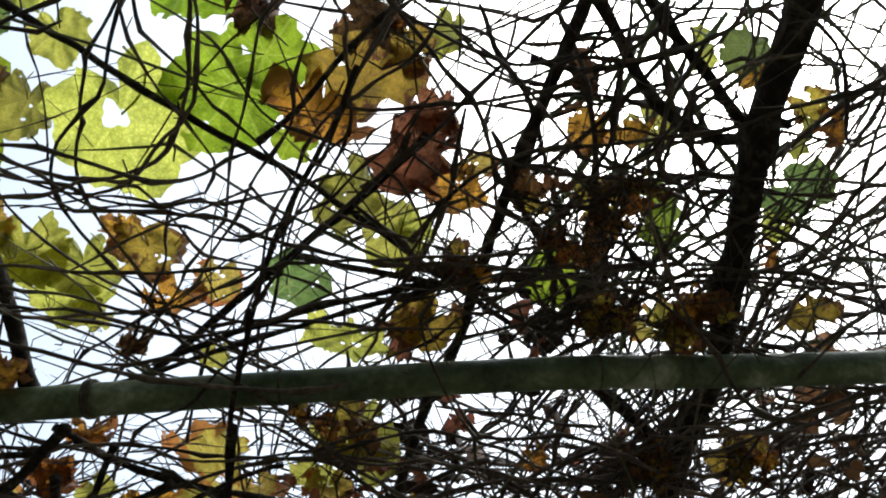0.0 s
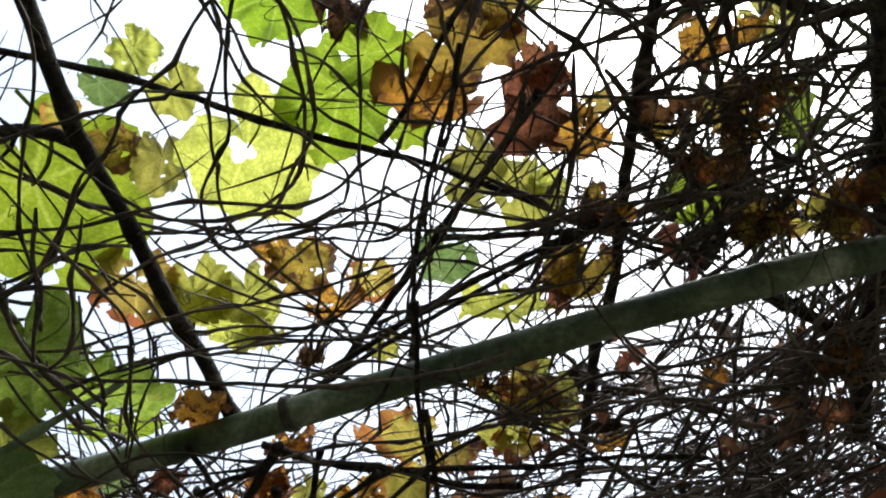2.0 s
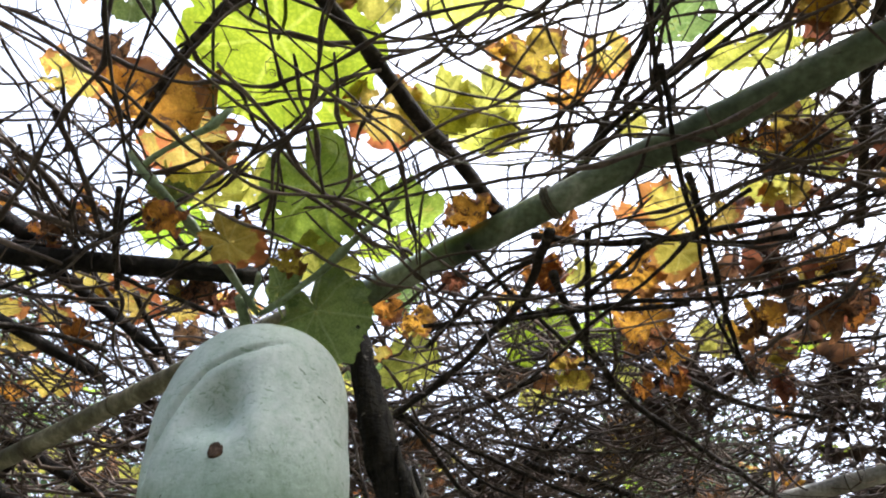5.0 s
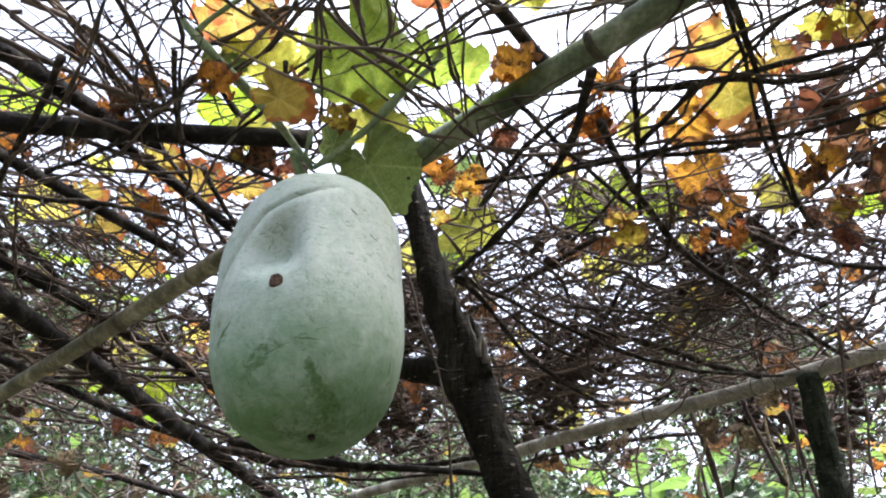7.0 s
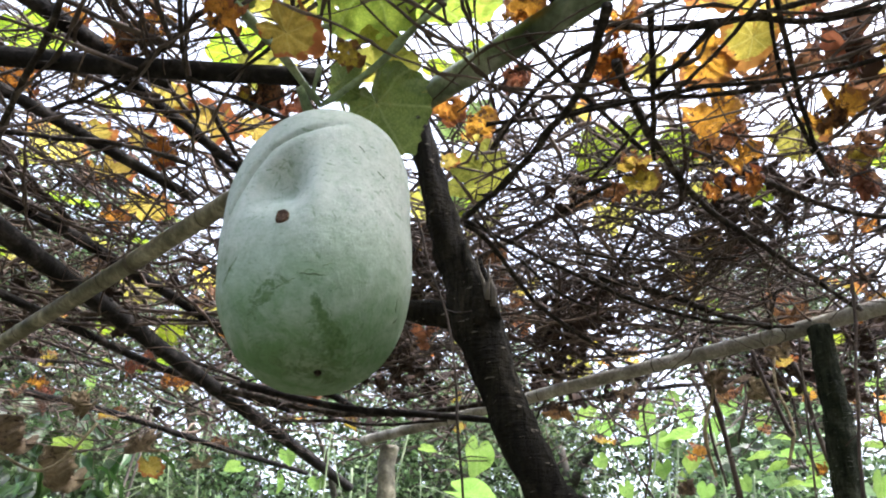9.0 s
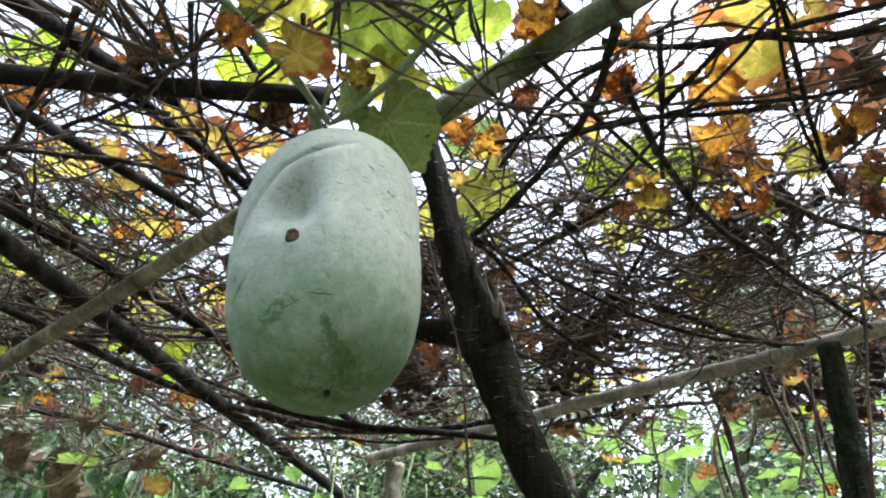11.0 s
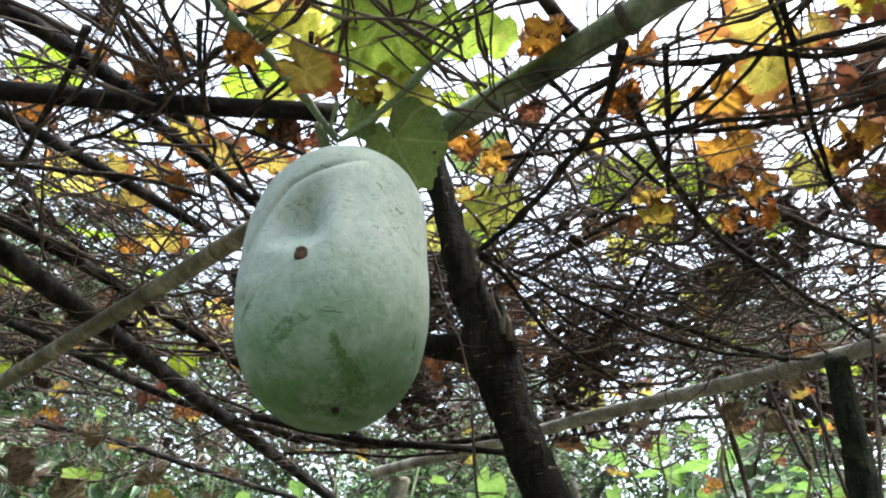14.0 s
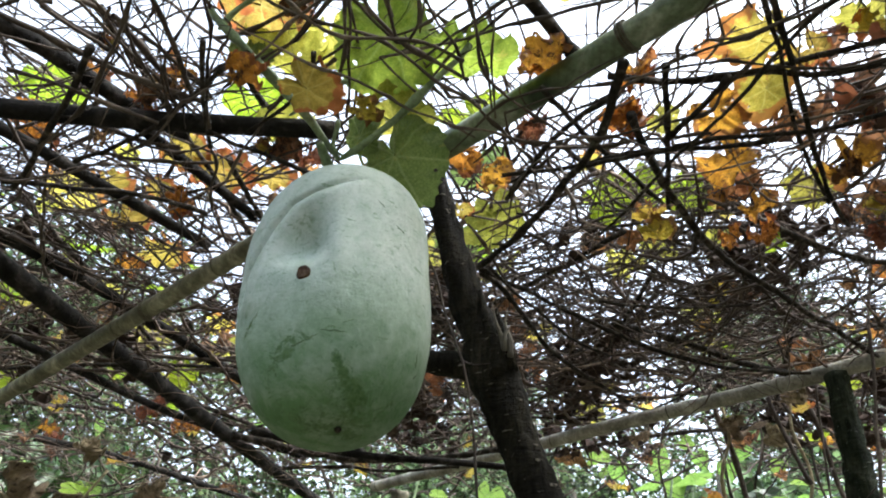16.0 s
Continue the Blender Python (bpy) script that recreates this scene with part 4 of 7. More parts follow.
short_vine([(0.260, 0.235, 2.168), (0.283, 0.275, 2.168), (0.311, 0.322, 2.168), (0.337, 0.383, 2.168), (0.353, 0.463, 2.168)], 0.0042)
short_vine([(0.239, 0.283, 2.159), (0.248, 0.324, 2.159), (0.242, 0.354, 2.159)], 0.0055)
short_vine([(0.321, 0.301, 2.165), (0.307, 0.328, 2.165), (0.311, 0.369, 2.165)], 0.0040)
short_vine([(0.345, 0.222, 2.171), (0.406, 0.263, 2.171), (0.449, 0.304, 2.171), (0.508, 0.367, 2.171)], 0.0048)
short_vine([(0.436, 0.212, 2.162), (0.461, 0.254, 2.162), (0.480, 0.315, 2.162), (0.489, 0.365, 2.162)], 0.0040)
short_vine([(0.335, 0.244, 2.168), (0.367, 0.224, 2.168), (0.421, 0.219, 2.168), (0.465, 0.191, 2.168)], 0.0045)
short_vine([(0.426, 0.321, 2.159), (0.471, 0.341, 2.159), (0.505, 0.352, 2.159)], 0.0030)
short_vine([(0.524, 0.261, 2.165), (0.507, 0.297, 2.165), (0.504, 0.337, 2.165), (0.511, 0.365, 2.165)], 0.0040)
short_vine([(0.348, 0.613, 2.134), (0.414, 0.621, 2.134), (0.484, 0.629, 2.134), (0.553, 0.644, 2.134), (0.639, 0.668, 2.134), (0.726, 0.672, 2.134)], 0.0050)
short_vine([(0.360, 0.635, 2.140), (0.419, 0.612, 2.140), (0.466, 0.592, 2.140), (0.512, 0.572, 2.140)], 0.0030)
short_vine([(0.677, 0.758, 2.146), (0.637, 0.619, 2.146), (0.607, 0.529, 2.146), (0.574, 0.450, 2.146), (0.564, 0.406, 2.146)], 0.0040)
short_vine([(0.735, 0.759, 2.137), (0.673, 0.643, 2.137), (0.643, 0.548, 2.137), (0.627, 0.479, 2.137), (0.637, 0.427, 2.137)], 0.0040)
short_vine([(0.568, 0.395, 2.143), (0.627, 0.485, 2.143), (0.719, 0.597, 2.143), (0.784, 0.696, 2.143)], 0.0050)
short_vine([(0.446, 0.487, 2.134), (0.495, 0.467, 2.134), (0.539, 0.440, 2.134), (0.582, 0.422, 2.134), (0.613, 0.399, 2.134)], 0.0030)
short_vine([(0.543, 0.574, 2.140), (0.596, 0.621, 2.140), (0.639, 0.676, 2.140)], 0.0040)
short_vine([(0.493, 0.547, 2.146), (0.548, 0.542, 2.146), (0.619, 0.535, 2.146), (0.731, 0.537, 2.146)], 0.0058)
short_vine([(0.645, 0.740, 2.137), (0.657, 0.668, 2.137), (0.695, 0.638, 2.137), (0.782, 0.608, 2.137)], 0.0050)
short_vine([(0.555, 0.520, 2.143), (0.613, 0.561, 2.143), (0.677, 0.596, 2.143), (0.761, 0.654, 2.143)], 0.0040)
short_vine([(0.517, 0.583, 2.134), (0.528, 0.553, 2.134), (0.552, 0.512, 2.134)], 0.0050)
short_vine([(0.747, 0.761, 2.140), (0.749, 0.699, 2.140), (0.780, 0.657, 2.140), (0.809, 0.640, 2.140)], 0.0060)
short_vine([(0.209, 0.165, 2.173), (0.246, 0.184, 2.173), (0.292, 0.195, 2.173), (0.350, 0.227, 2.173)], 0.0040)
short_vine([(0.264, 0.131, 2.178), (0.315, 0.148, 2.178), (0.366, 0.182, 2.178), (0.417, 0.230, 2.178)], 0.0050)
short_vine([(0.325, 0.093, 2.182), (0.346, 0.136, 2.182), (0.393, 0.180, 2.182), (0.462, 0.213, 2.182)], 0.0040)
short_vine([(0.283, 0.227, 2.188), (0.315, 0.188, 2.188), (0.359, 0.148, 2.188), (0.413, 0.125, 2.188)], 0.0035)
short_vine([(0.256, 0.167, 2.173), (0.292, 0.138, 2.173), (0.330, 0.097, 2.173)], 0.0040)
short_vine([(0.362, 0.100, 2.178), (0.415, 0.125, 2.178), (0.475, 0.139, 2.178)], 0.0050)
short_vine([(0.359, 0.195, 2.182), (0.391, 0.162, 2.182), (0.443, 0.135, 2.182), (0.471, 0.105, 2.182)], 0.0030)
short_vine([(0.215, 0.200, 2.188), (0.272, 0.197, 2.188), (0.322, 0.166, 2.188), (0.346, 0.127, 2.188)], 0.0030)
short_vine([(0.378, 0.066, 2.173), (0.393, 0.113, 2.173), (0.430, 0.164, 2.173)], 0.0040)
short_vine([(0.354, 0.254, 2.178), (0.360, 0.198, 2.178), (0.359, 0.125, 2.178), (0.356, 0.081, 2.178)], 0.0045)


def blade(name, seed, eaten, crumple, cup, curl, material, hole=None, rings=14, spokes=84, lobed=0.22):
    """A lobed, toothed gourd leaf about one across, centred, its tip along +y. Dead ones are crumpled."""
    rng = random.Random(seed)
    s = Shape()
    lobes = ((0, 0.62, 0.42), (0.95, 0.55, 0.4), (-0.95, 0.55, 0.4), (1.85, 0.5, 0.42), (-1.85, 0.5, 0.42), (2.62, 0.44, 0.36), (-2.62, 0.44, 0.36))
    lobes = [(a + rng.uniform(-0.1, 0.1), r * rng.uniform(0.86, 1.08), w) for a, r, w in lobes]
    dead = crumple > 0.25

    def reach(a):
        r = 0.16
        for at, top, w in lobes:
            r = max(r, top * (1 - lobed + lobed * math.exp(-((a - at) / w) ** 2)) if abs(a - at) < 0.75 else r)
        r *= 1 + 0.018 * math.sin(a * 23 + seed) + 0.012 * math.sin(a * 41 + seed * 2) + (0.2 if dead else 0.1) * noise.noise(Vector((math.cos(a) * 1.6, math.sin(a) * 1.6, seed)))
        r *= 1 + 0.05 * noise.noise(Vector((math.cos(a) * 7, math.sin(a) * 7, seed)))
        gap = max(0.0, (abs(a) - 2.7) / 0.44)
        return r * (1 - 0.7 * min(1.0, gap) ** 1.5)

    order = sorted(at for at, _, _ in lobes)
    flat = []
    for i in range(rings + 1):
        f = i / rings
        for k in range(spokes + 1):
            a = -math.pi + 2 * math.pi * k / spokes
            r = reach(a) * f
            x, y = r * math.sin(a), r * math.cos(a)
            flat.append((x, y))
            q = Vector((x * 2.6, y * 2.6, seed * 3.7))
            z = cup * r * r * 2 + crumple * f * (noise.noise(q * 1.6) * 0.9 + noise.noise(q * 4.2) * 0.4 + noise.noise(q * 9.0) * 0.16)
            z += 0.03 * f * f * math.sin(a * 9 + seed) * (1 + crumple * 3)
            if dead:  # drawn together between the veins
                pull = noise.noise_vector(q * 1.1) * crumple * 0.42 * f + noise.noise_vector(q * 3.1) * crumple * 0.12 * f
                x, y, z = x + pull.x, y + pull.y, z + pull.z * 0.5
            if curl:
                bend = curl * (0.7 + 0.5 * noise.noise(Vector((seed, y * 1.5, 0))))
                ang = x * bend
                x2 = math.sin(ang) / bend if abs(bend) > 1e-3 else x
                z2 = (1 - math.cos(ang)) / bend if abs(bend) > 1e-3 else 0
                x, z = x2 - z * math.sin(ang), z2 + z * math.cos(ang)
                ang = y * bend * 0.55
                y, z = y * math.cos(ang) - z * math.sin(ang) * 0.5, z + abs(y) * math.sin(abs(ang)) * 0.6
            s.v.append(Vector((x, y, z)))
            near = min(range(7), key=lambda m: abs(order[m] - a))
            lo, hi = (order[near - 1] if near else -3.6), (order[near + 1] if near < 6 else 3.6)
            u = near + ((a - order[near]) / (hi - order[near]) if a > order[near] else (a - order[near]) / (order[near] - lo)) * 0.5
            s.uv.append((u, r / 0.55))
    row = spokes + 1
    for i in range(rings):
        for k in range(spokes):
            px, py = flat[i * row + k]
            if hole and math.hypot((px - hole[0]), (py - hole[1]) * 0.85) < hole[2] * (1 + 0.25 * math.sin(3 * math.atan2(py - hole[1], px - hole[0]))):
                continue
            if i > 0 and eaten:
                q = noise.noise(Vector((px * 5.5, py * 5.5, seed * 1.3))) + 0.5 * noise.noise(Vector((px * 13, py * 13, seed)))
                if q > eaten - (0.28 * (i / rings) ** 3):
                    continue
            a = i * row + k
            s.f.append((a, a + row, a + row + 1, a + 1))
    # bitten edges are smooth, not stepped
    count = {}
    for face in s.f:
        for a, b in zip(face, face[1:] + face[:1]):
            key = (min(a, b), max(a, b))
            count[key] = count.get(key, 0) + 1
    rim = {}
    for (a, b), c in count.items():
        if c == 1 and max(a, b) < rings * row and min(a, b) >= row:
            rim.setdefault(a, []).append(b)
            rim.setdefault(b, []).append(a)
    for turn in range(4):
        moved = {a: (s.v[a] * 0.4 + (s.v[bs[0]] + s.v[bs[1]]) * 0.3) for a, bs in rim.items() if len(bs) == 2}
        for a, p in moved.items():
            s.v[a] = p
    xs, ys = [p.x for p in s.v], [p.y for p in s.v]
    wide = max(max(xs) - min(xs), max(ys) - min(ys))
    mid = Vector(((max(xs) + min(xs)) / 2, (max(ys) + min(ys)) / 2, sum(p.z for p in s.v) / len(s.v)))
    base = (s.v[0] - mid) / wide
    s.v = [(p - mid) / wide for p in s.v]
    # the stalk
    bendx = rng.uniform(-0.25, 0.25)
    stalk = smooth_line([base + Vector(d) for d in ((0, 0, -0.004), (bendx * 0.9, -0.1, -0.07), (bendx * 1.3, -0.24, -0.05), (bendx * 0.6, -0.4, 0.02))], 0.06)
    before = len(s.v)
    s.tube(stalk, [0.0095] * len(stalk), 6)
    s.uv += [(0.0, 0.0)] * (len(s.v) - before)
    return s.mesh(name, material)


KIND = {  # bites, crumple, cup, curl, words
    "green": (0.68, 0.10, 0.10, 0.0, "fresh bright green lobed leaf with insect bites"),
    "lime": (0.6, 0.18, 0.2, 0.9, "yellow-green lobed leaf with ragged holes"),
    "lime_eaten": (0.85, 0.11, 0.10, 0.0, "large yellow-green leaf with a hole eaten through it"),
    "mid_green": (0.62, 0.16, 0.15, 0.3, "broad green lobed leaf beside the gourd"),
    "dull_green": (0.62, 0.14, 0.2, 0.4, "shaded dull green lobed leaf"),
    "yellow": (0.58, 0.15, 0.2, 0.4, "yellow withering leaf with brown rim"),
    "yellow_burnt": (0.62, 0.14, 0.2, 0.3, "yellow leaf scorched orange along its edge"),
    "orange": (0.6, 0.4, 0.3, 1.7, "orange-brown dry curled leaf"),
    "olive_dry": (0.62, 0.3, 0.3, 1.5, "olive and brown withering leaf"),
    "brown": (0.62, 0.62, 0.4, 2.4, "dark brown crumpled dead leaf"),
    "hanging": (0.6, 0.5, 0.4, 5.2, "tan-brown dead leaf hanging like a rag"),
    "maroon": (0.62, 0.55, 0.4, 2.2, "red-brown shrivelled dead leaf"),
}
BLADES = {}
for kind, (eaten, crumple, cup, curl, words) in KIND.items():
    mat = LEAF_MATERIAL["lime" if kind == "lime_eaten" else kind]
    BLADES[kind] = [blade("leaf", 11 * i + len(kind), eaten, crumple, cup, curl * (1 if i % 2 else -0.8), mat, (-0.05, 0.0, 0.062) if kind == "lime_eaten" else None, lobed=0.1 if kind in ("mid_green", "dull_green") else 0.15 if kind == "yellow" else 0.22) for i in range(1 if kind == "lime_eaten" else 6)]
SMALL_BLADES = {kind: [blade("leaf", 11 * i + len(kind) + 400, eaten, crumple, cup, curl * (1 if i % 2 else -0.8), LEAF_MATERIAL["lime" if kind == "lime_eaten" else kind], None, 8, 44) for i in range(4)]
                for kind, (eaten, crumple, cup, curl, words) in KIND.items()}
leaf_rng = random.Random(4)


def leaf(kind, x, y, z, size, rx, ry, rz, blades=None):
    ob = new("leaf", leaf_rng.choice((blades or BLADES)[kind]))
    ob.parent = vine
    ob.matrix_basis = pose(x - ob.parent.location.x, y - ob.parent.location.y, z - ob.parent.location.z, rx, ry, rz) @ Matrix.Diagonal((size * 1.14, size * 1.14, size * 1.14, 1))
    return tagged(ob, KIND[kind][4])


leaf("lime_eaten", 0.058, 0.477, 2.235, 0.127, -15, 2, -50)
leaf("lime", -0.069, 0.421, 2.250, 0.044, -22, -37, -45)
leaf("lime", -0.024, 0.444, 2.250, 0.050, -30, -20, -42)
leaf("lime", -0.020, 0.523, 2.245, 0.058, -41, -16, -6)
leaf("green", 0.030, 0.327, 2.245, 0.094, 20, -4, -7)
leaf("green", 0.122, 0.333, 2.240, 0.078, -6, 5, -125)
leaf("green", 0.113, 0.394, 2.240, 0.102, -37, -1, -6)
leaf("green", 0.188, 0.387, 2.235, 0.040, -15, -2, -64)
leaf("brown", 0.087, 0.299, 2.215, 0.087, -7, 30, -128)
leaf("orange", 0.182, 0.348, 2.215, 0.098, 14, -1, -6)
leaf("olive_dry", 0.194, 0.292, 2.220, 0.098, 0, 9, -85)
leaf("brown", 0.161, 0.235, 2.190, 0.055, -42, -33, -5)
leaf("olive_dry", 0.207, 0.241, 2.225, 0.054, -25, -30, -49)
leaf("lime", 0.227, 0.212, 2.230, 0.044, -46, -39, 2)
leaf("maroon", 0.271, 0.300, 2.195, 0.077, -45, -13, 5)
leaf("maroon", 0.257, 0.269, 2.200, 0.045, 3, 9, 36)
leaf("orange", 0.320, 0.313, 2.200, 0.056, 6, 2, 25)
leaf("yellow", 0.326, 0.282, 2.205, 0.037, 1, 21, -106)
leaf("lime", 0.260, 0.395, 2.222, 0.075, -33, -40, -22)
leaf("lime", 0.321, 0.399, 2.220, 0.071, -32, 15, 7)
leaf("lime", 0.334, 0.380, 2.220, 0.043, -3, 10, -106)
leaf("brown", 0.335, 0.155, 2.195, 0.068, -48, -34, 5)
leaf("orange", 0.371, 0.188, 2.195, 0.041, -35, 6, -35)
leaf("orange", 0.401, 0.166, 2.190, 0.046, 9, 12, -65)
leaf("lime", 0.434, 0.152, 2.225, 0.048, -1, 11, -96)
leaf("orange", 0.367, 0.269, 2.180, 0.031, -1, 15, -106)
leaf("olive_dry", 0.430, 0.225, 2.190, 0.051, -31, -17, -68)
leaf("green", 0.515, 0.208, 2.215, 0.071, -39, -35, -10)
leaf("green", 0.489, 0.326, 2.215, 0.074, 1, 9, 15)
leaf("lime", 0.405, 0.071, 2.225, 0.045, -40, -29, -8)
leaf("dull_green", 0.435, 0.045, 2.225, 0.045, -28, 22, -9)
leaf("orange", 0.449, 0.056, 2.200, 0.030, -1, 6, -35)
leaf("olive_dry", 0.513, 0.036, 2.200, 0.040, -2, 9, -95)
leaf("orange", 0.540, 0.033, 2.190, 0.051, -21, -41, -43)
leaf("lime", 0.547, 0.057, 2.215, 0.048, -51, -31, 10)
leaf("dull_green", 0.595, 0.095, 2.210, 0.066, -2, 12, -106)
leaf("orange", 0.614, 0.154, 2.190, 0.034, -43, -21, -2)
leaf("lime", 0.609, 0.133, 2.210, 0.037, -13, -1, -64)
leaf("olive_dry", 0.706, 0.176, 2.175, 0.058, -3, 18, -116)
leaf("yellow", 0.584, 0.280, 2.170, 0.076, 1, 21, -106)
leaf("brown", 0.517, 0.312, 2.160, 0.057, -10, 4, -45)
leaf("olive_dry", 0.398, 0.447, 2.175, 0.081, 5, 4, -15)
leaf("dull_green", 0.281, 0.506, 2.210, 0.067, -3, 9, -106)
leaf("lime", 0.365, 0.529, 2.200, 0.095, 16, -22, 31)
leaf("olive_dry", 0.142, 0.545, 2.190, 0.068, -24, -33, -47)
leaf("orange", 0.114, 0.552, 2.200, 0.044, -39, -12, -10)
leaf("orange", 0.187, 0.581, 2.190, 0.054, -3, 6, -95)
leaf("yellow", 0.214, 0.550, 2.205, 0.049, -35, 6, -35)
leaf("brown", 0.187, 0.638, 2.165, 0.046, -6, 21, -127)
leaf("lime", 0.259, 0.617, 2.185, 0.030, -33, 11, -27)
leaf("lime", 0.107, 0.644, 2.235, 0.068, -33, -20, -30)
leaf("lime", 0.140, 0.698, 2.235, 0.049, 6, 2, 25)
leaf("lime", 0.059, 0.671, 2.236, 0.059, -38, -3, -4)
leaf("orange", 0.206, 0.753, 2.150, 0.045, 4, 28, -105)
leaf("yellow", 0.323, 0.759, 2.190, 0.073, 10, -21, 42)
leaf("orange", 0.092, 0.746, 2.150, 0.043, 4, 19, -95)
leaf("olive_dry", 0.468, 0.642, 2.190, 0.080, 14, 15, -64)
leaf("lime", 0.457, 0.705, 2.190, 0.062, 4, 6, -35)
leaf("orange", 0.598, 0.484, 2.140, 0.041, -23, -36, -46)
leaf("brown", 0.698, 0.415, 2.130, 0.063, -1, 6, -65)
leaf("olive_dry", 0.809, 0.344, 2.160, 0.072, -19, -30, -98)
leaf("maroon", 0.763, 0.473, 2.130, 0.047, -33, -11, -60)
leaf("green", -0.109, 0.623, 2.250, 0.201, -7, 0, -34)
leaf("yellow", -0.005, 0.680, 2.235, 0.091, -23, -1, -18)
leaf("lime", 0.056, 0.666, 2.236, 0.085, -13, -1, -29)
leaf("lime", 0.119, 0.689, 2.235, 0.074, -20, 0, -19)
leaf("yellow_burnt", -0.290, 0.499, 2.240, 0.101, -45, 8, 14)
leaf("brown", -0.188, 0.468, 2.220, 0.044, -54, -30, 29)
leaf("dull_green", -0.084, 0.457, 2.235, 0.043, -8, -6, -68)
leaf("yellow", -0.112, 0.498, 2.232, 0.036, -44, 10, -2)
leaf("olive_dry", -0.061, 0.514, 2.233, 0.051, -20, -45, -38)
leaf("dull_green", -0.253, 0.525, 2.215, 0.064, -60, -24, 40)
leaf("brown", -0.285, 0.586, 2.190, 0.047, -2, 6, -79)
leaf("yellow_burnt", -0.322, 0.634, 2.200, 0.069, 3, 13, -69)
leaf("orange", -0.245, 0.654, 2.200, 0.107, 0, 21, -90)
leaf("yellow_burnt", -0.230, 0.750, 2.225, 0.115, -5, 4, 1)
leaf("brown", -0.185, 0.719, 2.200, 0.044, -54, -30, 29)
leaf("dull_green", -0.245, 0.776, 2.180, 0.048, -3, 8, -100)
leaf("lime", -0.212, 0.790, 2.200, 0.090, 1, 12, -79)
leaf("mid_green", -0.073, 0.704, 2.130, 0.116, -41, -33, -2)
leaf("mid_green", 0.017, 0.728, 2.140, 0.101, 1, 12, -79)
leaf("lime", -0.156, 0.789, 2.225, 0.062, -45, 3, -9)
leaf("lime", -0.063, 0.774, 2.080, 0.080, -3, 3, -79)
leaf("yellow", -0.143, 0.677, 2.030, 0.062, -17, -11, -52)
leaf("olive_dry", -0.095, 0.713, 2.040, 0.036, -14, -17, -66)
leaf("lime", -0.204, 0.822, 2.110, 0.073, -1, 17, -90)
leaf("orange", -0.216, 0.685, 2.060, 0.057, 0, 20, -90)
leaf("orange", -0.392, 1.010, 2.130, 0.043, -42, -17, -31)
leaf("orange", 0.096, 0.754, 2.150, 0.049, 3, 18, -79)
leaf("brown", 0.183, 0.640, 2.165, 0.034, -10, 2, -19)
leaf("orange", 0.211, 0.767, 2.150, 0.051, 4, 20, -79)
leaf("yellow", 0.394, 0.779, 2.185, 0.065, 2, 16, -79)
leaf("maroon", 0.379, 0.815, 2.120, 0.056, -5, 0, -59)
leaf("orange", 0.543, 0.761, 2.140, 0.077, -2, 3, -79)
leaf("yellow", 0.547, 0.818, 2.150, 0.081, 3, 12, -69)
leaf("lime", 0.457, 0.634, 2.190, 0.105, 3, 19, -79)
leaf("yellow", 0.476, 0.707, 2.180, 0.062, -3, 2, -39)
leaf("lime", 0.505, 0.643, 2.190, 0.053, -44, -11, -23)
leaf("orange", 0.563, 0.630, 2.150, 0.045, 2, 11, -69)
leaf("yellow", 0.678, 0.807, 2.150, 0.041, -4, 0, -79)
leaf("olive_dry", 0.385, 0.450, 2.175, 0.055, -18, -6, -38)
leaf("lime", 0.058, 1.064, 2.150, 0.089, -44, -21, 1)
leaf("brown", 0.093, 0.848, 2.130, 0.042, -4, -2, -79)
leaf("orange", 0.204, 0.819, 2.130, 0.055, -5, 1, -39)
leaf("green", 0.253, 1.120, 2.220, 0.062, -23, -40, -69)
leaf("green", 0.386, 1.118, 2.240, 0.082, -17, -6, -38)
leaf("orange", -0.584, 0.935, 2.200, 0.090, 2, 7, -90)
leaf("orange", -0.460, 0.831, 2.200, 0.036, 2, 1, -70)
leaf("yellow", -0.388, 0.985, 2.200, 0.073, -5, -9, -50)
leaf("yellow", -0.343, 1.032, 2.200, 0.092, 0, -5, -70)
leaf("yellow", -0.512, 1.058, 2.200, 0.051, -3, -3, -30)
leaf("yellow", -0.449, 1.070, 2.200, 0.047, -1, -8, -70)
leaf("yellow", -0.530, 1.159, 2.200, 0.073, 2, -1, -20)
leaf("yellow", -0.502, 1.263, 2.200, 0.079, -5, -11, -60)
leaf("orange", -0.573, 1.299, 2.200, 0.060, 0, -10, -80)
leaf("lime", -0.701, 1.296, 2.200, 0.045, 0, -10, -80)
leaf("yellow", -0.268, 1.039, 2.200, 0.059, 1, -4, -80)
leaf("brown", -0.202, 0.836, 2.090, 0.047, -1, -8, -70)
leaf("maroon", -0.177, 0.844, 2.080, 0.037, -20, -13, -28)
leaf("brown", -0.429, 0.837, 2.100, 0.034, -1, -5, -60)
leaf("orange", 0.006, 0.867, 2.105, 0.052, -60, 22, -21)
leaf("orange", 0.049, 0.890, 2.100, 0.050, -64, -9, -47)
leaf("yellow", 0.048, 0.938, 2.120, 0.034, -4, -10, -60)
leaf("orange", 0.096, 0.707, 2.120, 0.051, 2, 3, -90)
leaf("maroon", 0.091, 0.793, 2.100, 0.039, -18, -31, -56)
leaf("orange", 0.206, 0.802, 2.120, 0.043, -54, -27, -17)
leaf("lime", 0.260, 0.848, 2.160, 0.039, -55, -32, -48)
leaf("yellow", 0.323, 0.709, 2.150, 0.074, -7, 8, 59)
leaf("yellow", 0.355, 0.775, 2.132, 0.065, -33, -2, 0)
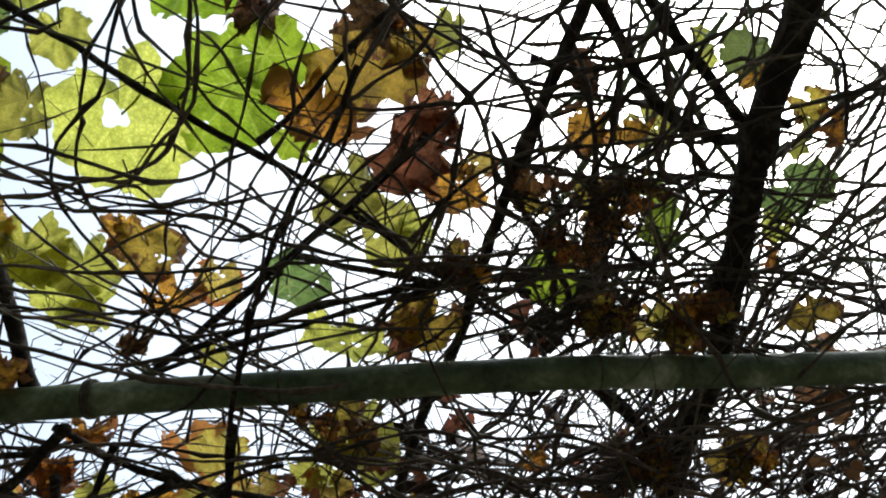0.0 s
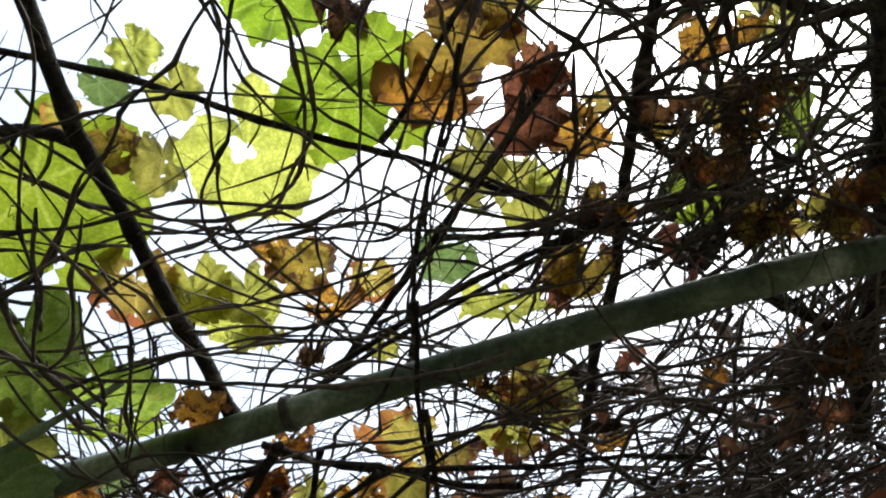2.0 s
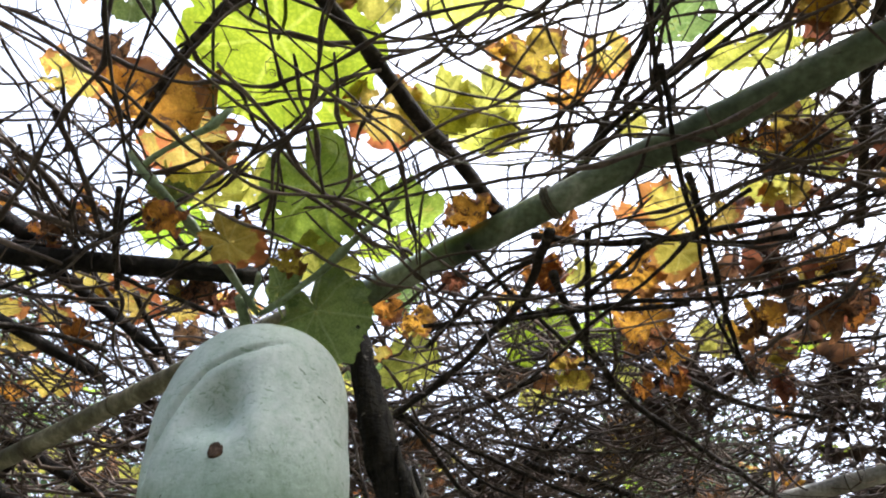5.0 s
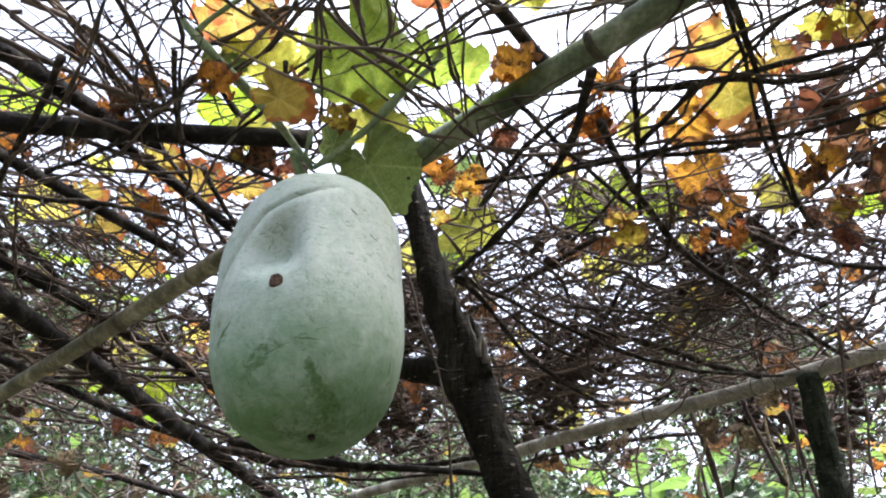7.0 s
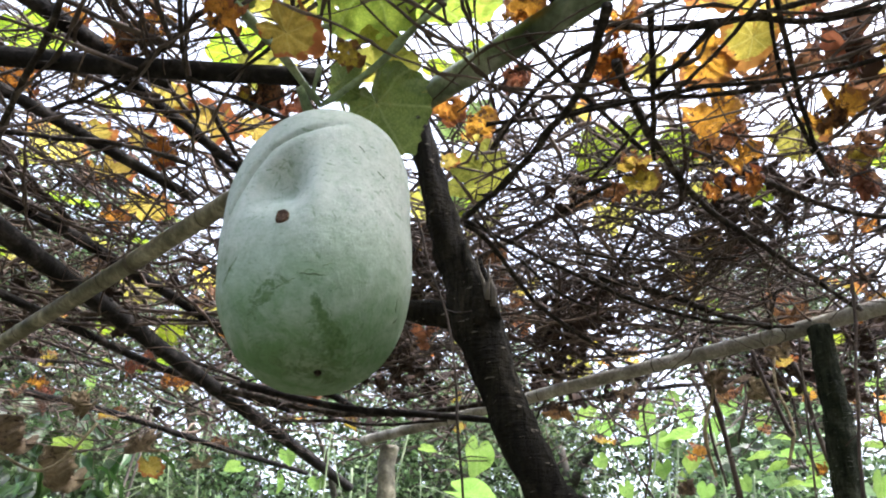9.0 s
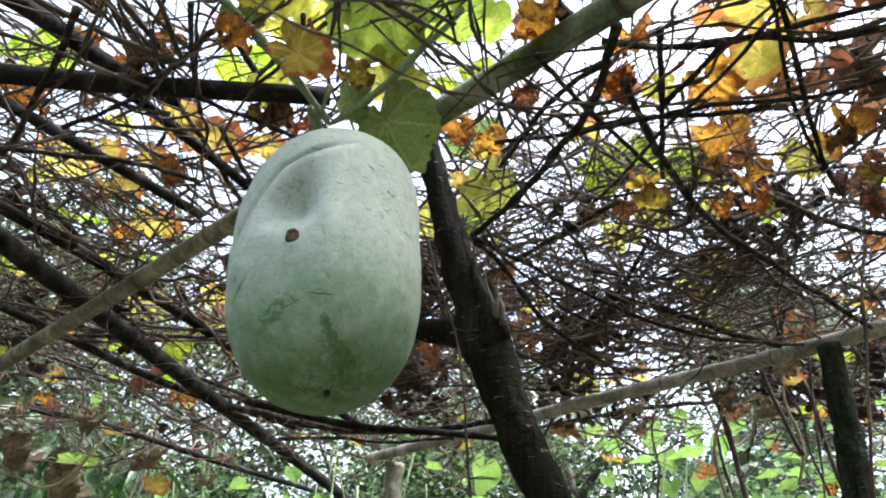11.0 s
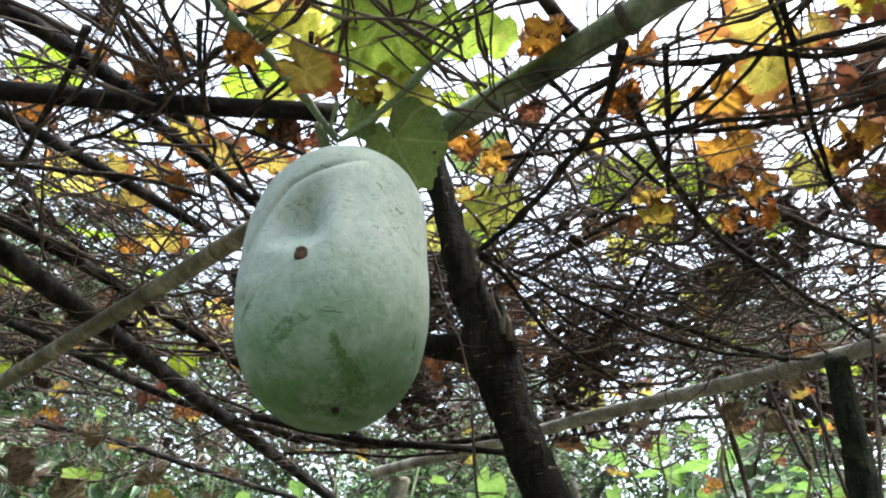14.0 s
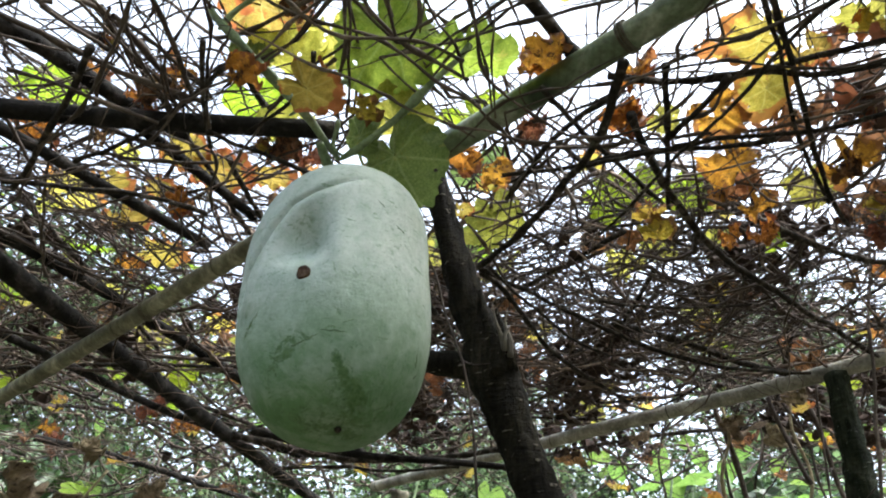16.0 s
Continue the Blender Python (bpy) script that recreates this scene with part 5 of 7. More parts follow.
leaf("yellow", 0.397, 0.730, 2.156, 0.050, -6, -10, -50)
leaf("orange", 0.309, 0.802, 2.125, 0.060, -63, -11, -43)
leaf("orange", 0.347, 0.879, 2.113, 0.074, -13, -24, -58)
leaf("brown", 0.490, 0.816, 2.160, 0.068, -4, -17, -70)
leaf("orange", 0.485, 0.862, 2.100, 0.076, -5, -17, -70)
leaf("brown", 0.479, 0.854, 2.090, 0.041, -5, -35, -79)
leaf("orange", 0.402, 0.948, 2.100, 0.052, -3, -14, -70)
leaf("orange", 0.421, 0.980, 2.080, 0.045, -1, -4, -50)
leaf("lime", 0.523, 1.030, 2.200, 0.066, -62, 4, -30)
leaf("green", 0.263, 1.192, 2.300, 0.068, -6, -13, -60)
leaf("green", 0.314, 1.174, 2.300, 0.077, -60, -8, -28)
leaf("olive_dry", 0.267, 0.969, 2.100, 0.053, 3, 6, -80)
leaf("lime", 0.061, 1.146, 2.200, 0.036, -25, -16, -27)
leaf("yellow", 0.014, 1.000, 2.120, 0.031, -1, -7, -70)
leaf("green", 0.529, 1.183, 2.200, 0.046, -3, -13, -70)
leaf("orange", 0.384, 1.006, 2.090, 0.035, -27, -16, -27)
leaf("olive_dry", 0.276, 0.986, 2.080, 0.053, 2, 1, -70)
leaf("dull_green", -0.059, 0.760, 2.009, 0.100, -62, -15, -38)
leaf("dull_green", -0.101, 0.750, 2.041, 0.049, 60, -35, 156)

# more withered leaves further along the trellis
far_rng = random.Random(21)
for i in range(46):
    y = far_rng.uniform(1.0, 2.6)
    x = far_rng.uniform(-0.75, 0.75) * (0.7 + y * 0.62)
    leaf(far_rng.choice(["lime", "green", "green", "yellow", "dull_green"]), x, y, far_rng.uniform(2.32, 2.42), far_rng.uniform(0.06, 0.12),
         far_rng.uniform(-25, 25), far_rng.uniform(-25, 25), far_rng.uniform(0, 360), SMALL_BLADES)
for i in range(120):
    y = far_rng.uniform(1.05, 2.6)
    x = far_rng.uniform(-0.75, 0.75) * (0.7 + y * 0.62)
    kind = far_rng.choice(["yellow", "orange", "brown", "brown", "maroon", "lime", "olive_dry", "lime", "green"])
    leaf(kind, x, y, far_rng.uniform(2.13, 2.3), far_rng.uniform(0.035, 0.08),
         far_rng.uniform(-40, 40), far_rng.uniform(-40, 40), far_rng.uniform(0, 360), SMALL_BLADES)


def tangle(name, label, seed, count, box, length, thick, heights, material, turn, sides=5, stubs=0.5, rise=0.1, floor=0.0, patchy=0.0):
    """A mass of wandering dry vines in a box of the trellis top."""
    rng = random.Random(seed)
    s = Shape()
    x0, x1, y0, y1 = box
    for i in range(count):
        p = Vector((rng.uniform(x0, x1), rng.uniform(y0, y1), rng.uniform(*heights)))
        if patchy and noise.noise(Vector((p.x * 3.1, p.y * 2.6, seed))) < patchy - 0.5 and rng.random() < 0.85:
            continue
        a = rng.uniform(0, 2 * math.pi)
        bend, tilt, knot = rng.gauss(0, turn), rng.gauss(0, rise), rng.randrange(4, 9)
        r = thick[0] + (thick[1] - thick[0]) * rng.random() ** 2.2
        step = 0.022
        n = int(rng.uniform(*length) / step)
        line = [p.copy()]
        zmid = p.z
        for k in range(n):
            bend += rng.gauss(0, turn * 0.45)
            bend *= 0.93
            a += bend * step * 6 + (rng.gauss(0, 0.5) if k % knot == 0 else rng.gauss(0, 0.025))
            tilt += rng.gauss(0, rise * 0.7) - (p.z - zmid) * 0.6 + (rng.gauss(0, rise) if k % knot == 0 else 0)
            tilt *= 0.9
            p = p + Vector((math.cos(a), math.sin(a), tilt)) * step
            if p.z < floor:
                p.z, tilt = floor, abs(tilt) * 0.5
            line.append(p.copy())
        s.tube(line, [r * (1.0 - 0.5 * k / (n + 1)) * min(1.0, 0.3 + 0.35 * k, 0.2 + 0.3 * (n - k)) * (1.7 if k % knot == 0 else 1) for k in range(n + 1)], sides, cap=False)
        for k in range(knot, n, knot):
            if rng.random() < stubs:
                d = Vector((rng.uniform(-1, 1), rng.uniform(-1, 1), rng.uniform(-0.7, 0.5))).normalized()
                e = line[k] + d * (0.006 + 0.034 * rng.random() ** 2)
                s.tube([line[k], line[k].lerp(e, 0.5) + d.orthogonal() * rng.uniform(-0.006, 0.006), e], [r * 0.6, r * 0.5, r * 0.35], 4, cap=False)
    ob = part(name, s, material)
    return tagged(ob, label, "vines", kind="stuff")


tangle("vine_tangle", "loose net of dark dry vines over the trellis", 31, 120, (-0.9, 1.3, -0.3, 1.05), (0.15, 0.6), (0.0006, 0.0022), (2.12, 2.24), VINE, 0.4)
tangle("vine_tangle", "knot of dark dry vines over the trellis", 32, 670, (0.5, 1.25, 0.08, 0.75), (0.2, 0.6), (0.0007, 0.0032), (2.11, 2.26), VINE, 0.3, 4, 0.6, 0.16)
tangle("vine_tangle", "dark dry vines heaped beside the dark pole", 33, 340, (-1.1, -0.2, 0.66, 1.3), (0.25, 0.7), (0.0008, 0.0028), (2.11, 2.3), VINE, 0.25, 4, 0.5, 0.2)
tangle("vine_tangle", "thick mat of dark dry vines behind the bamboo pole", 38, 410, (0.66, 1.6, 0.4, 0.92), (0.25, 0.7), (0.0007, 0.0032), (2.12, 2.28), VINE, 0.28, 4, 0.5, 0.15)
tangle("vine_tangle", "thin dry vines hanging under the trellis", 41, 80, (0.0, 1.3, 0.8, 1.4), (0.2, 0.5), (0.0008, 0.0018), (2.05, 2.12), VINE, 0.3, 4, 0.5, 0.3)
tangle("vine_tangle", "dark vines crowded behind the forked post", 44, 110, (0.0, 0.4, 1.03, 1.4), (0.15, 0.4), (0.001, 0.0034), (2.11, 2.24), VINE, 0.25, 4, 0.5, 0.25, 2.1)
tangle("vine_tangle", "loose dark vines crossing overhead", 45, 60, (0.05, 0.5, -0.12, 0.3), (0.25, 0.6), (0.0007, 0.0022), (2.12, 2.24), VINE, 0.25, 5, 0.6, 0.15)
tangle("vine_tangle", "dark vines crossing beside the thick branch", 50, 70, (0.3, 0.85, -0.1, 0.5), (0.25, 0.7), (0.0008, 0.0027), (2.12, 2.23), VINE, 0.25, 5, 0.6, 0.15)
tangle("vine_tangle", "living olive-green vines twined overhead", 47, 46, (0.28, 0.85, -0.12, 0.36), (0.25, 0.6), (0.0014, 0.0032), (2.16, 2.25), OLIVE_STEM, 0.35, 6, 0.5, 0.15)
tangle("vine_tangle", "living olive-green vines among the leaves", 48, 12, (-0.3, 0.9, 0.1, 0.8), (0.2, 0.5), (0.0012, 0.0026), (2.16, 2.24), OLIVE_STEM, 0.35, 6, 0.5, 0.15)
tangle("twig_thatch", "dense thatch of dead brown vine twigs", 34, 760, (-1.0, 1.25, 1.02, 1.55), (0.2, 0.7), (0.0009, 0.0036), (2.12, 2.3), STRAW, 0.22, 4, 0.5, 0.3, 2.1, 0.47)
tangle("twig_thatch", "dense thatch of dead brown vine twigs", 35, 1250, (-1.7, 1.8, 1.4, 2.7), (0.2, 0.6), (0.0011, 0.0044), (2.14, 2.34), STRAW, 0.22, 4, 0.4, 0.3, 2.135, 0.47)
tangle("twig_thatch", "brown dead twigs heaped between the slanting poles", 43, 50, (-1.3, -0.1, 1.1, 2.1), (0.25, 0.7), (0.0009, 0.0032), (2.13, 2.28), STRAW, 0.2, 4, 0.5, 0.25, 2.12)
tangle("twig_thatch", "net of thin brown twigs under the slanting poles", 51, 130, (-1.25, -0.25, 1.6, 2.4), (0.2, 0.6), (0.0007, 0.0021), (2.08, 2.18), STRAW, 0.2, 4, 0.5, 0.25)
tangle("vine_tangle", "dark vines heaped low beyond the gourd", 46, 260, (-0.25, 0.25, 1.45, 2.1), (0.15, 0.45), (0.0011, 0.0038), (2.14, 2.28), VINE, 0.22, 4, 0.5, 0.25, 2.125)
tangle("vine_tangle", "heaped dark vines in the middle of the thatch", 42, 480, (0.02, 0.62, 1.2, 1.75), (0.15, 0.45), (0.0011, 0.0038), (2.13, 2.28), VINE, 0.22, 4, 0.5, 0.3, 2.125, 0.36)
tangle("twig_thatch", "fine dead twigs matted along the near edge of the thatch", 52, 280, (0.1, 1.15, 0.9, 1.25), (0.12, 0.4), (0.0005, 0.0017), (2.11, 2.24), VINE, 0.28, 3, 0.6, 0.3, 2.08)
tangle("twig_thatch", "fine dead twigs bristling through the thatch", 49, 1100, (-1.0, 1.5, 1.0, 2.2), (0.1, 0.4), (0.0004, 0.0014), (2.1, 2.3), STRAW, 0.3, 3, 0.6, 0.35, 2.08)
# mostly out of view: these three widen the canopy to keep skylight out
tangle("vine_tangle", "added dry vines over the unseen rest of the trellis", 36, 520, (-2.6, 2.6, -2.2, -0.25), (0.4, 0.9), (0.0015, 0.005), (2.1, 2.25), VINE, 0.15, 3, 0.1, 0.15)
tangle("vine_tangle", "added dry vines widening the trellis, mostly out of view", 39, 330, (1.3, 2.6, -0.3, 1.6), (0.4, 0.9), (0.0015, 0.005), (2.08, 2.25), VINE, 0.15, 3, 0.1)
tangle("vine_tangle", "added dry vines widening the trellis, mostly out of view", 40, 330, (-2.6, -0.9, -0.3, 1.6), (0.4, 0.9), (0.0015, 0.005), (2.08, 2.25), VINE, 0.15, 3, 0.1)


def leaf_litter(label, seed, count, box, heights, size, material, cut):
    """Crumbled bits of dead leaf caught among the twigs, in drifts."""
    rng = random.Random(seed)
    s = Shape()
    x0, x1, y0, y1 = box
    while len(s.f) < count * 9:
        p = Vector((rng.uniform(x0, x1), rng.uniform(y0, y1), rng.uniform(*heights)))
        if noise.noise(Vector((p.x * 5.2, p.y * 4.0, seed))) < cut:
            continue
        u = Vector((rng.gauss(0, 1), rng.gauss(0, 1), rng.gauss(0, 0.5))).normalized()
        w = u.cross(Vector((rng.gauss(0, 0.5), rng.gauss(0, 0.5), 1))).normalized()
        up = u.cross(w)
        m, start = rng.uniform(*size), len(s.v)
        for i in range(4):
            for j in range(4):
                a, b = i / 3 - 0.5, j / 3 - 0.5
                k = 1 - 0.5 * abs(a) * abs(b) * 4 + rng.uniform(-0.2, 0.2)
                s.v.append(p + (u * a * 1.5 * k + w * b * k + up * (rng.uniform(-0.2, 0.2) + 0.9 * b * b)) * m)
                s.uv.append((0.3, 0.3 + 0.4 * abs(a)))
        for i in range(3):
            for j in range(3):
                a = start + i * 4 + j
                s.f.append((a, a + 1, a + 5, a + 4))
    return tagged(part("leaf_litter", s, material), label, "dead leaves", kind="stuff")


LITTER = rough_material("dead_leaf_litter", (0.022, 0.015, 0.012), (0.06, 0.04, 0.031), (0.17, 0.115, 0.085), 18, 120, 0.9, 0.002)
leaf_litter("crumbled brown leaf litter caught in the thatch", 61, 1000, (-0.2, 1.1, 1.12, 2.1), (2.14, 2.26), (0.012, 0.04), LITTER, 0.2)
leaf_litter("crumbled brown leaf litter caught between the poles", 62, 300, (-1.4, 0.2, 1.1, 2.3), (2.14, 2.26), (0.014, 0.045), LITTER, 0.22)
leaf_litter("drifts of brown dead leaf in the dry vines", 64, 170, (0.45, 1.5, 0.15, 1.0), (2.12, 2.25), (0.02, 0.05), LEAF_MATERIAL["brown"], 0.12)
leaf_litter("dark crumbled leaf heaped on the dry vines", 65, 240, (0.5, 1.5, 0.25, 1.0), (2.2, 2.3), (0.015, 0.045), LITTER, 0.1)
leaf_litter("bits of red-brown dead leaf in the dry vines", 63, 80, (0.4, 1.4, 0.35, 1.0), (2.12, 2.24), (0.012, 0.032), LEAF_MATERIAL["maroon"], 0.15)


def bundle(label, seed, count, start, end, spread, thick):
    """Many dry vines running side by side."""
    rng = random.Random(seed)
    s = Shape()
    a, b = Vector(start), Vector(end)
    for i in range(count):
        p = a + Vector((rng.gauss(0, spread), rng.gauss(0, spread), rng.gauss(0, 0.025)))
        q = b + Vector((rng.gauss(0, spread), rng.gauss(0, spread), rng.gauss(0, 0.025)))
        p, q = p.lerp(q, rng.uniform(-0.1, 0.25)), p.lerp(q, rng.uniform(0.7, 1.15))
        line = wobble(wobble(smooth_line([p, p.lerp(q, 0.35) + Vector((rng.gauss(0, 0.012), rng.gauss(0, 0.012), 0)), q], 0.02), 0.012, 7.0, seed + i), 0.003, 40.0, i)
        r, knot = thick[0] + (thick[1] - thick[0]) * rng.random() ** 1.6, rng.randrange(4, 8)
        s.tube(line, [r * (1.5 if k % knot == 0 else 1) for k in range(len(line))], 6, cap=False)
        for k in range(knot, len(line) - 1, knot):
            if rng.random() < 0.5:
                d = Vector((rng.uniform(-1, 1), rng.uniform(-1, 1), rng.uniform(-0.7, 0.5))).normalized()
                s.tube([line[k], line[k] + d * 0.012, line[k] + d * rng.uniform(0.015, 0.035)], [r * 0.6, r * 0.5, r * 0.4], 4, cap=False)
    return tagged(part("vine_bundle", s, VINE), label, "vines", kind="stuff")


bundle("strands of dark dry vine running side by side", 70, 7, (-0.435, 0.612, 2.130), (-0.313, 0.816, 2.130), 0.04, (0.0012, 0.004))
bundle("strands of dark dry vine running side by side", 71, 5, (-0.322, 0.602, 2.120), (-0.326, 0.796, 2.120), 0.03, (0.001, 0.0032))
bundle("strands of dark dry vine running side by side", 72, 4, (-0.487, 0.627, 2.130), (-0.376, 0.757, 2.130), 0.04, (0.001, 0.0036))
bundle("strands of dark dry vine running side by side", 73, 6, (-0.465, 0.814, 2.130), (-0.240, 0.948, 2.130), 0.045, (0.0009, 0.0032))
bundle("strands of dark dry vine running side by side", 74, 5, (-0.115, 0.712, 2.100), (-0.271, 0.869, 2.100), 0.03, (0.0008, 0.0022))
bundle("strands of dark dry vine running side by side", 75, 7, (-0.641, 0.992, 2.140), (-0.387, 1.369, 2.140), 0.05, (0.0009, 0.0032))
bundle("strands of dark dry vine running side by side", 76, 8, (-0.948, 1.541, 2.140), (-0.315, 1.559, 2.140), 0.05, (0.0009, 0.0032))


def tendrils(count, seed):
    """Fine dry tendrils that end in a coil."""
    rng = random.Random(seed)
    s = Shape()
    for i in range(count):
        p = Vector((rng.uniform(-0.7, 1.1), rng.uniform(0.0, 1.0), rng.uniform(2.11, 2.22)))
        d = Vector((rng.gauss(0, 1), rng.gauss(0, 1), rng.gauss(0, 0.5))).normalized()
        u = d.orthogonal().normalized()
        w = d.cross(u)
        lead, turns, cr, pitch = rng.uniform(0.01, 0.06), rng.uniform(0.7, 2.6), rng.uniform(0.003, 0.009), rng.uniform(0.003, 0.012)
        line = [p + d * lead * k / 6 + u * 0.009 * math.sin(k * 0.9 + i) + w * 0.006 * math.sin(k * 1.3) for k in range(6)]
        for k in range(int(turns * 10)):
            a = 2 * math.pi * k / 10
            line.append(p + d * (lead + pitch * k / 10) + u * cr * (1 - 0.03 * k) * math.sin(a) + w * cr * (1 - math.cos(a)))
        s.tube(line, [0.00045] * len(line), 4, cap=False)
    return tagged(part("tendrils", s, VINE), "fine coiled dry tendrils on the vines", "tendrils", kind="stuff")


tendrils(90, 37)


def dry_clump(x, y, z, r, seed):
    """A hanging knot of dead twigs and shrivelled leaves caught in the vines."""
    tangle("dry_clump", "dark knot of dead twigs and shrivelled leaves", seed, 60, (x - r, x + r, y - r, y + r), (r * 0.8, r * 2.2), (0.0010, 0.0028), (z - r * 0.5, z + r * 0.6), VINE, 0.9, 4, 0.7, 0.5)
    rng = random.Random(seed)
    for k in range(5):
        leaf(rng.choice(["brown", "maroon", "orange", "olive_dry"]), x + rng.uniform(-r, r) * 0.7, y + rng.uniform(-r, r) * 0.7, z + rng.uniform(-0.6, 0.6) * r,
             r * rng.uniform(0.7, 1.3), rng.uniform(-80, 80), rng.uniform(-80, 80), rng.uniform(0, 360), SMALL_BLADES)


dry_clump(0.363, 0.248, 2.150, 0.033, 900)
dry_clump(0.419, 0.200, 2.150, 0.031, 901)
dry_clump(0.423, 0.221, 2.160, 0.024, 915)
dry_clump(0.488, 0.307, 2.140, 0.026, 918)
dry_clump(0.517, 0.282, 2.140, 0.020, 919)
dry_clump(0.691, 0.408, 2.130, 0.030, 920)
dry_clump(0.795, 0.332, 2.140, 0.034, 921)
dry_clump(0.365, 0.358, 2.160, 0.020, 922)
dry_clump(0.357, 0.580, 2.130, 0.020, 923)
dry_clump(0.173, 0.232, 2.200, 0.013, 902)
dry_clump(0.414, 0.263, 2.140, 0.026, 903)
dry_clump(-0.347, 0.794, 2.140, 0.039, 904)
dry_clump(-0.392, 0.716, 2.150, 0.014, 905)
dry_clump(-0.226, 0.851, 2.100, 0.018, 906)
dry_clump(0.365, 0.356, 2.170, 0.025, 907)
dry_clump(0.394, 0.576, 2.140, 0.034, 908)
dry_clump(0.774, 0.863, 2.110, 0.072, 909)
dry_clump(0.585, 0.806, 2.120, 0.048, 910)
dry_clump(0.582, 0.245, 2.150, 0.039, 911)
dry_clump(0.370, 0.955, 2.130, 0.037, 912)
dry_clump(0.583, 0.991, 2.120, 0.040, 913)


# ---- the ash gourd ----
GOURD_LENGTH, GOURD_R = 0.335, 0.1028


def gourd_material():
    m, n, l = base_material("waxy_gourd_skin")
    co = n.new("ShaderNodeTexCoord").outputs["Object"]
    sep = n.new("ShaderNodeSeparateXYZ")
    l.new(co, sep.inputs[0])
    big = noise_node(n, l, 9, 5, 0.6, co, 0.6)
    fine = noise_node(n, l, 260, 4, 0.7, co)
    mott = noise_node(n, l, 48, 7, 0.75, co, 0.5)
    ragged = noise_node(n, l, 60, 9, 0.78, co, 1.2)
    # where the wax has been rubbed off, plus green shade painted in the dent
    rub_and_shade = n.new("ShaderNodeAttribute")
    rub_and_shade.attribute_name = "rub_and_shade"
    edge = math_node(n, l, "MULTIPLY_ADD", ragged.outputs[0], 4.4)
    edge.node.inputs[2].default_value = -2.42
    bare_and_shade_at = math_node(n, l, "ADD", rub_and_shade.outputs["Fac"], edge)
    bare_and_shade = ramp_node(n, l, bare_and_shade_at, [(0.2, (0, 0, 0)), (0.38, (0.45, 0.45, 0.45)), (0.7, (1, 1, 1))])
    wax = ramp_node(n, l, big.outputs[0], [(0.3, (0.345, 0.405, 0.352)), (0.7, (0.455, 0.5, 0.45))])
    # greener and darker towards the lower end, broken up by noise
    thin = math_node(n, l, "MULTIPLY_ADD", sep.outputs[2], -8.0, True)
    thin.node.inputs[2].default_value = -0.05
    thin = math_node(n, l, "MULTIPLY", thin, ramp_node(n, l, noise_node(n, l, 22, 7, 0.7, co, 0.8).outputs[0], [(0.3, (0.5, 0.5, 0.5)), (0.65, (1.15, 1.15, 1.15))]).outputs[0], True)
    lower_toned = mix_node(n, l, math_node(n, l, "MULTIPLY", thin, 0.95), wax.outputs[0], (0.09, 0.185, 0.068))
    skin = ramp_node(n, l, fine.outputs[0], [(0.35, (0.045, 0.1, 0.028)), (0.7, (0.105, 0.18, 0.068))])
    col = mix_node(n, l, math_node(n, l, "MULTIPLY", bare_and_shade.outputs[0], 0.9), lower_toned, skin.outputs[0])
    # pinpricks and small chafed dashes in the wax
    fleck = noise_node(n, l, 130, 8, 0.8, co, 0.3)
    dots = ramp_node(n, l, fleck.outputs[0], [(0.32, (0.42, 0.52, 0.4)), (0.41, (0.88, 0.92, 0.88)), (0.58, (1.05, 1.05, 1.05))])
    col = mix_node(n, l, 1.0, col, dots.outputs[0], "MULTIPLY")
    mottle = ramp_node(n, l, mott.outputs[0], [(0.34, (0.8, 0.86, 0.79)), (0.5, (1.0, 1.0, 1.0)), (0.66, (1.08, 1.07, 1.08))])
    col = mix_node(n, l, 1.0, col, mottle.outputs[0], "MULTIPLY")
    sm = n.new("ShaderNodeMapping")
    sm.inputs["Rotation"].default_value = (0, 0.45, 0.2)
    sm.inputs["Scale"].default_value = (45, 45, 210)
    l.new(co, sm.inputs[0])
    sc = noise_node(n, l, 1.0, 3, 0.5, sm.outputs[0], 0.5)
    patch = noise_node(n, l, 16, 3, 0.6, co)
    cut = math_node(n, l, "MULTIPLY", math_node(n, l, "GREATER_THAN", sc.outputs[0], 0.665), math_node(n, l, "GREATER_THAN", patch.outputs[0], 0.5))
    col = mix_node(n, l, math_node(n, l, "MULTIPLY", cut, 0.62), col, (0.13, 0.2, 0.11))
    p = n.new("ShaderNodeBsdfPrincipled")
    l.new(ramp_node(n, l, bare_and_shade.outputs[0], [(0.0, (0.66, 0.66, 0.66)), (1.0, (0.42, 0.42, 0.42))]).outputs[0], p.inputs["Roughness"])
    p.inputs["Specular IOR Level"].default_value = 0.3
    l.new(col, p.inputs["Base Color"])
    h = math_node(n, l, "ADD", math_node(n, l, "MULTIPLY", big.outputs[0], 1.5), math_node(n, l, "MULTIPLY", math_node(n, l, "ADD", fine.outputs[0], mott.outputs[0]), 0.3))
    h = math_node(n, l, "SUBTRACT", h, math_node(n, l, "MULTIPLY", bare_and_shade.outputs[0], 0.08))
    l.new(bump_node(n, l, h, 0.4, 0.005), p.inputs["Normal"])
    o = n.new("ShaderNodeOutputMaterial")
    l.new(p.outputs[0], o.inputs[0])
    return m


def near_line(x, z, line):
    best = 9.0
    for (ax, az), (bx, bz) in zip(line, line[1:]):
        t = max(0.0, min(1.0, ((x - ax) * (bx - ax) + (z - az) * (bz - az)) / ((bx - ax) ** 2 + (bz - az) ** 2)))
        best = min(best, math.hypot(x - ax - t * (bx - ax), z - az - t * (bz - az)))
    return best


